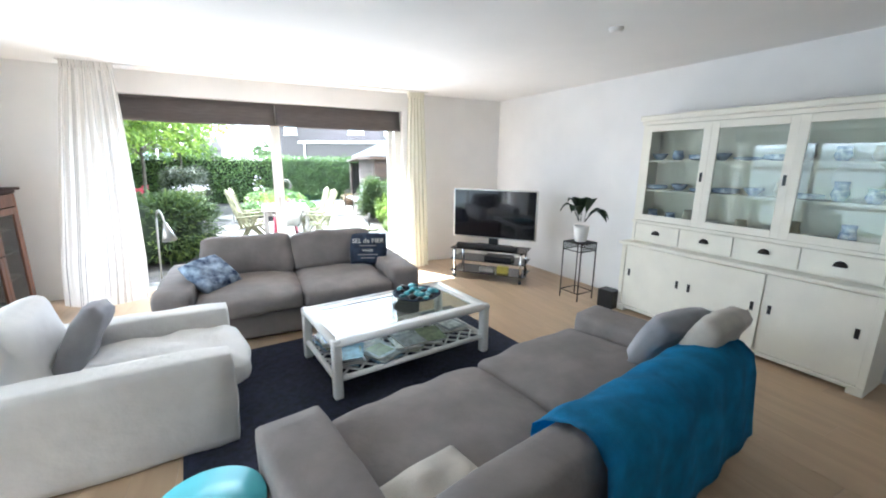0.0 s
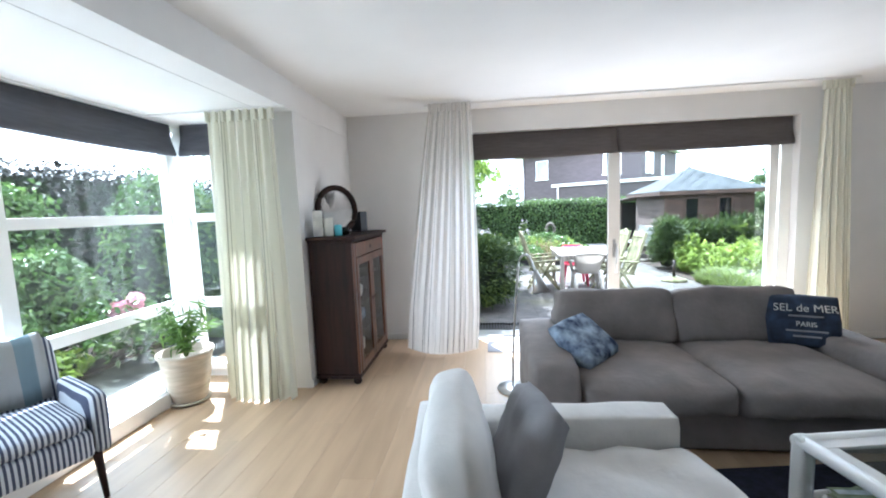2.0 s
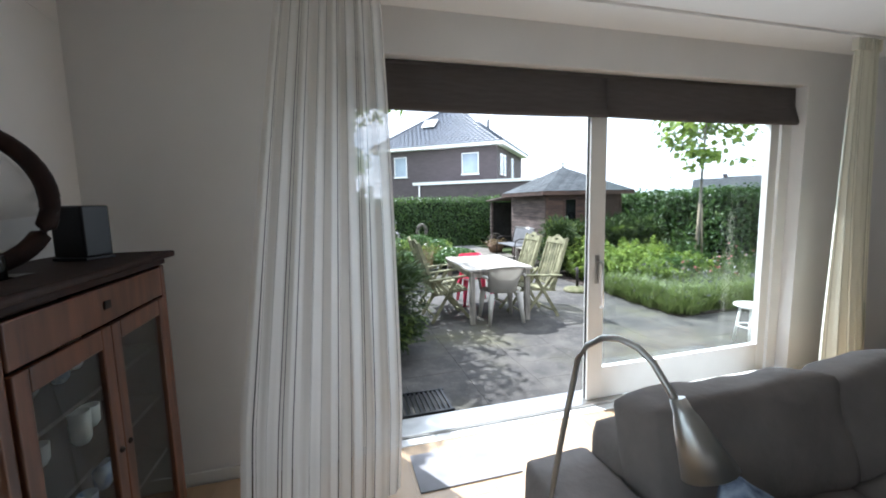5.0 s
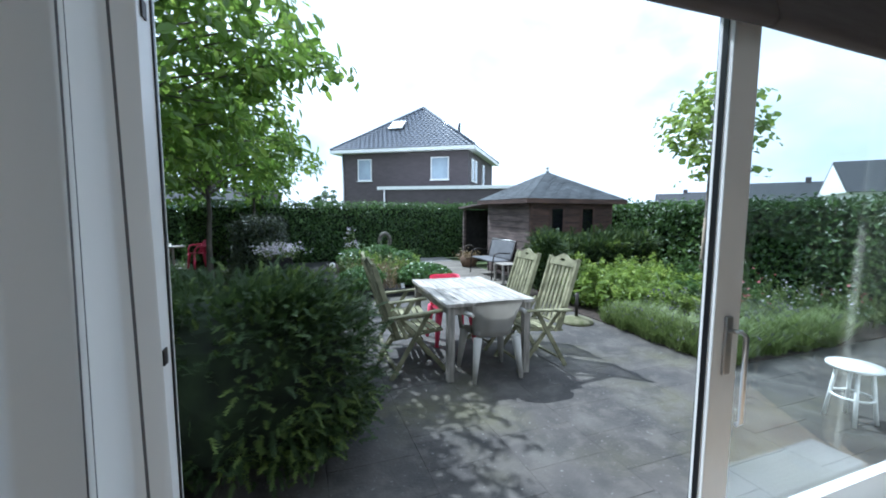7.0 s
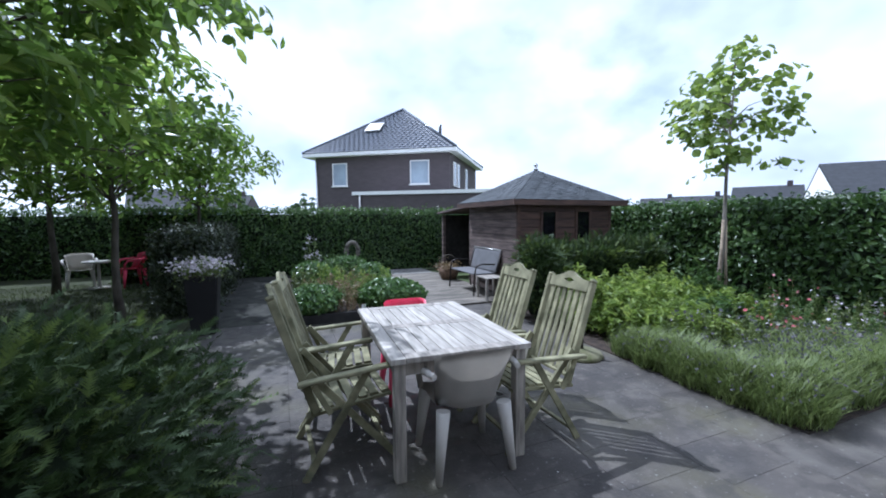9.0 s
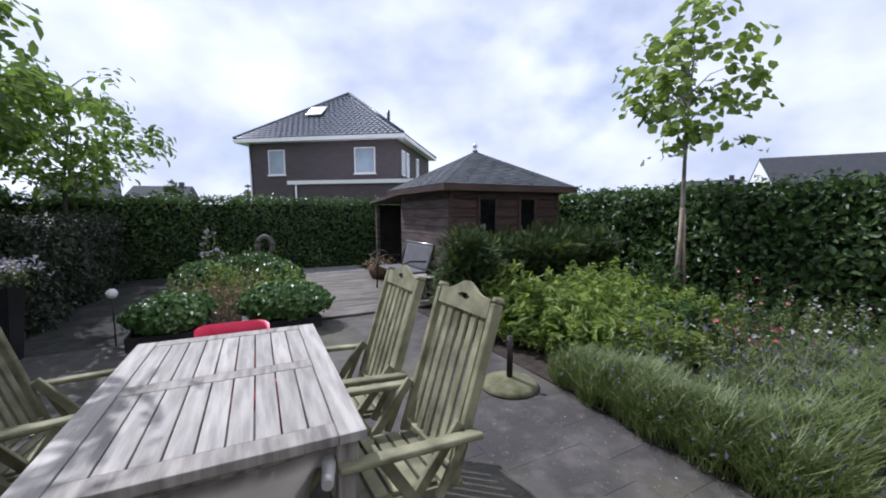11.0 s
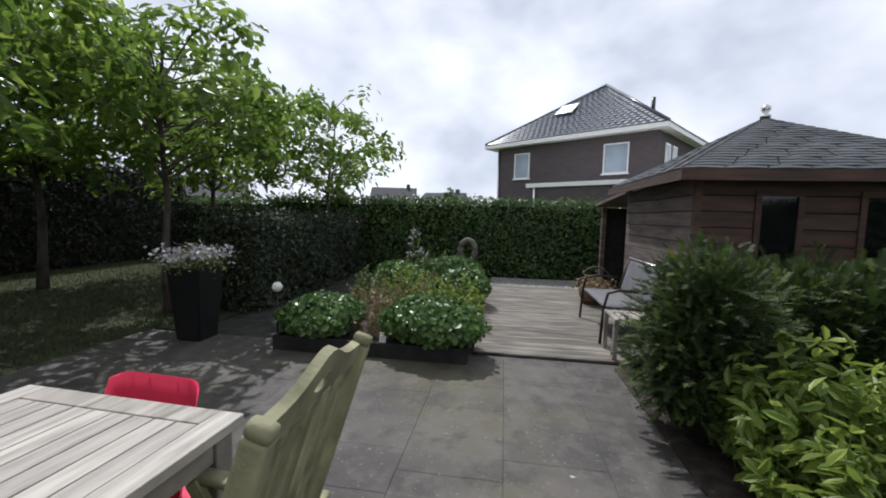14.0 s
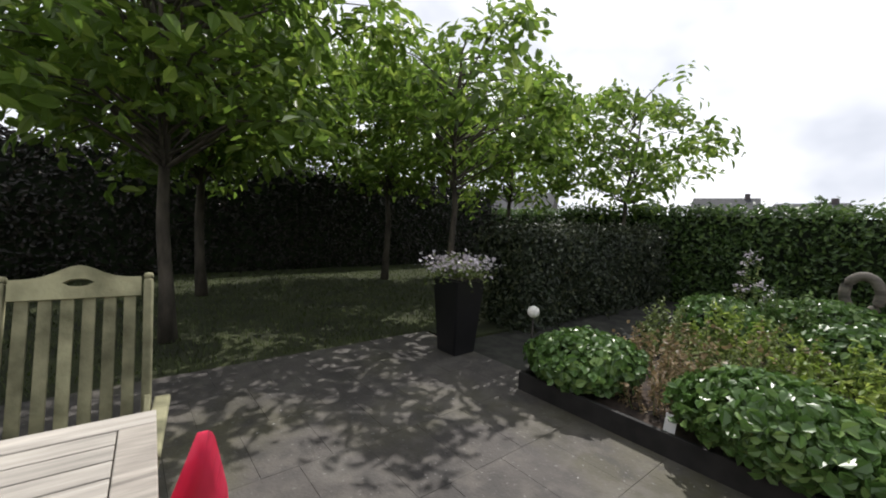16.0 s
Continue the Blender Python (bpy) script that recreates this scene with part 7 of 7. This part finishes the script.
P = rng.normal(0, 1, (700, 3)) * [0.22, 0.24, 0.20] + [0, 0, 0.42]
leaf_mesh("foliage", P, np.tile([0.2, 0, 0.9], (700, 1)), 0.10, L_HEDGE, hy, rng, 0.6, 0.7)
for i in range(7):
    c = np.array([rng.uniform(-0.1, 0.25), rng.uniform(-0.28, 0.28), rng.uniform(0.56, 0.74)])
    d = rng.normal(0, 1, (150, 3))
    d /= np.linalg.norm(d, axis=1, keepdims=True)
    leaf_mesh("flower_head", c + d * 0.085, d, 0.045, L_HYDRANGEA, hy, rng, 0.95, 0.25)

# houses and trees in the distance
def far_house(x, y, w, d, eave, ridge, turn, label):
    h = thing("house", label, "house", pose(x, y, -0.1, 0, 0, turn))
    part("wall", boxes((-w / 2, -d / 2, 0, w / 2, d / 2, eave)), BRICK if w < 12 else WHITE, h)
    bm = bmesh.new()
    v = [bm.verts.new(p) for p in ((-w / 2 - 0.3, -d / 2 - 0.4, eave), (w / 2 + 0.3, -d / 2 - 0.4, eave), (w / 2 + 0.3, d / 2 + 0.4, eave), (-w / 2 - 0.3, d / 2 + 0.4, eave), (-w / 2 - 0.3, 0, ridge), (w / 2 + 0.3, 0, ridge))]
    for f in ((0, 1, 5, 4), (2, 3, 4, 5), (0, 4, 3), (1, 2, 5), (3, 2, 1, 0)):
        bm.faces.new([v[i] for i in f])
    part("roof", bm, ROOFGREY, h)
    for sx in (-1, 1):
        bm = bmesh.new()
        a = [bm.verts.new((sx * (w / 2 + 0.31), y, z)) for y, z in ((-d / 2, eave - 0.02), (d / 2, eave - 0.02), (0, ridge - 0.22))]
        b = [bm.verts.new((v.co.x - sx * 0.3, v.co.y, v.co.z)) for v in a]
        bm.faces.new(a)
        bm.faces.new(b[::-1])
        for k in range(3):
            bm.faces.new((a[k], b[k], b[(k + 1) % 3], a[(k + 1) % 3]))
        bmesh.ops.recalc_face_normals(bm, faces=bm.faces[:])
        part("gable", bm, BRICK if w < 12 else WHITE, h)
    for i in range(3):
        xx = -w / 2 + w * (i + 0.5) / 3
        part("window", boxes((xx - 0.5, -d / 2 - 0.03, eave - 1.6, xx + 0.5, -d / 2 - 0.001, eave - 0.4)), WINDOWPANE, h)
    part("chimney", boxes((w * 0.3, -0.3, ridge - 0.6, w * 0.3 + 0.5, 0.3, ridge + 0.5)), BRICK, h)
    return h


far_house(41.2, 11.3, 12, 8, 3.0, 5.3, -54, "white-gabled house with a grey tiled roof beyond the hedge")
far_house(54.9, 29.1, 5.9, 8, 2.8, 5.2, -61, "distant brick house with a grey tiled roof")
far_house(51.3, 34.8, 6.0, 8, 2.5, 4.3, -54.7, "distant brick house with a grey tiled roof")
far_house(48.6, 38.3, 3.6, 7, 2.5, 4.15, -50, "distant brick house with a grey tiled roof")
far_house(-11.5, 60, 6, 8, 3.0, 5.5, 12, "distant brick house with a grey tiled roof")
far_house(-4.5, 64, 6, 8, 3.0, 5.1, -10, "distant brick house with a grey tiled roof")
far_house(-30, 44, 9, 8, 3.0, 5.4, 30, "distant brick house with a grey tiled roof")
for i, (x, y, h) in enumerate(((22, 48, 5.2), (5, 50, 4.6), (-3, 58, 5.5), (-14, 46, 4.5), (38, 52, 5.4), (60, 26, 5.5))):
    tree("tree", "distant leafy tree beyond the hedge", (x, y, -0.1), 1.2, 0.15, (h * 0.6, h * 0.34, h * 0.4), L_HEDGE, 60, 22, 0.40, 500 + i)


# ---- floor boards, paving and deck boards ----
def tiled(parent, name, mats, x0, y0, x1, y1, w, l, top, thick, gap, bevel, stagger, along="y", jitter=0.0, limit=400):
    """Rows of pieces that share a few meshes, each an object of its own."""
    rnd = random.Random(len(name) + int(x0 * 10))
    dx, dy = (w, l) if along == "y" else (l, w)
    me = None
    ob = part(name, box(bmesh.new(), gap / 2, gap / 2, -thick, dx - gap / 2, dy - gap / 2, 0, bevel, None, 1), mats, parent)
    me = ob.data
    count, i = 0, 0
    nx, ny = math.ceil((x1 - x0) / dx), math.ceil((y1 - y0) / dy)
    first_used = False
    cuts = {}
    for a in range(nx):
        for b in range(-1, ny):
            off = ((a * stagger) % 1.0) * dy if along == "y" else 0
            offx = ((b * stagger) % 1.0) * dx if along == "x" else 0
            px, py = x0 + a * dx - (offx if along == "x" else 0), y0 + b * dy + off
            lox, loy, hix, hiy = max(px, x0), max(py, y0), min(px + dx, x1), min(py + dy, y1)
            if hix - lox < 0.04 or hiy - loy < 0.04:
                continue
            key = (round(hix - lox, 2), round(hiy - loy, 2))
            if key == (round(dx, 2), round(dy, 2)):
                data = me
            else:
                if key not in cuts:
                    t = bmesh.new()
                    box(t, gap / 2, gap / 2, -thick, hix - lox - gap / 2, hiy - loy - gap / 2, 0, bevel, None, 1)
                    cuts[key] = bpy.data.meshes.new(name)
                    t.to_mesh(cuts[key])
                    t.free()
                    cuts[key].materials.append(mats)
                data = cuts[key]
            z = top + rnd.uniform(-jitter, jitter)
            if not first_used and data is me:
                ob.matrix_basis = pose(lox, loy, z)
                first_used = True
            else:
                share(name, data, pose(lox, loy, z), parent)
            count += 1
    return count


floor = bpy.data.objects["floor"]
tiled(floor, "plank", OAK, BX + 0.2, YS, XR + 0.6, -0.022, 0.22, 2.4, 0.0, 0.02, 0.0010, 0.0008, 0.37, "y")
terrace = bpy.data.objects["terrace"]
tiled(terrace, "paving_slab", PAVE, 0.6, 0.34, 6.0, 6.74, 0.6, 0.4, GZ, 0.02, 0.0014, 0.0015, 0.5, "y", 0.0005)
tiled(terrace, "paving_slab", PAVE, 6.0, 0.34, 9.6, 1.88, 0.6, 0.4, GZ, 0.02, 0.0014, 0.0015, 0.5, "y", 0.0005)
deck = setting(thing("deck", "weathered grey timber deck beside the shed", "deck"))
part("deck_frame", boxes((4.50, 6.74, GZ - 0.02, 6.50, 10.9, GZ + 0.006)), SHEDWOOD, deck)
tiled(deck, "deck_board", DECK, 4.48, 6.72, 6.51, 10.92, 0.145, 2.03, GZ + 0.034, 0.026, 0.007, 0.003, 0.0, "x", 0.001)
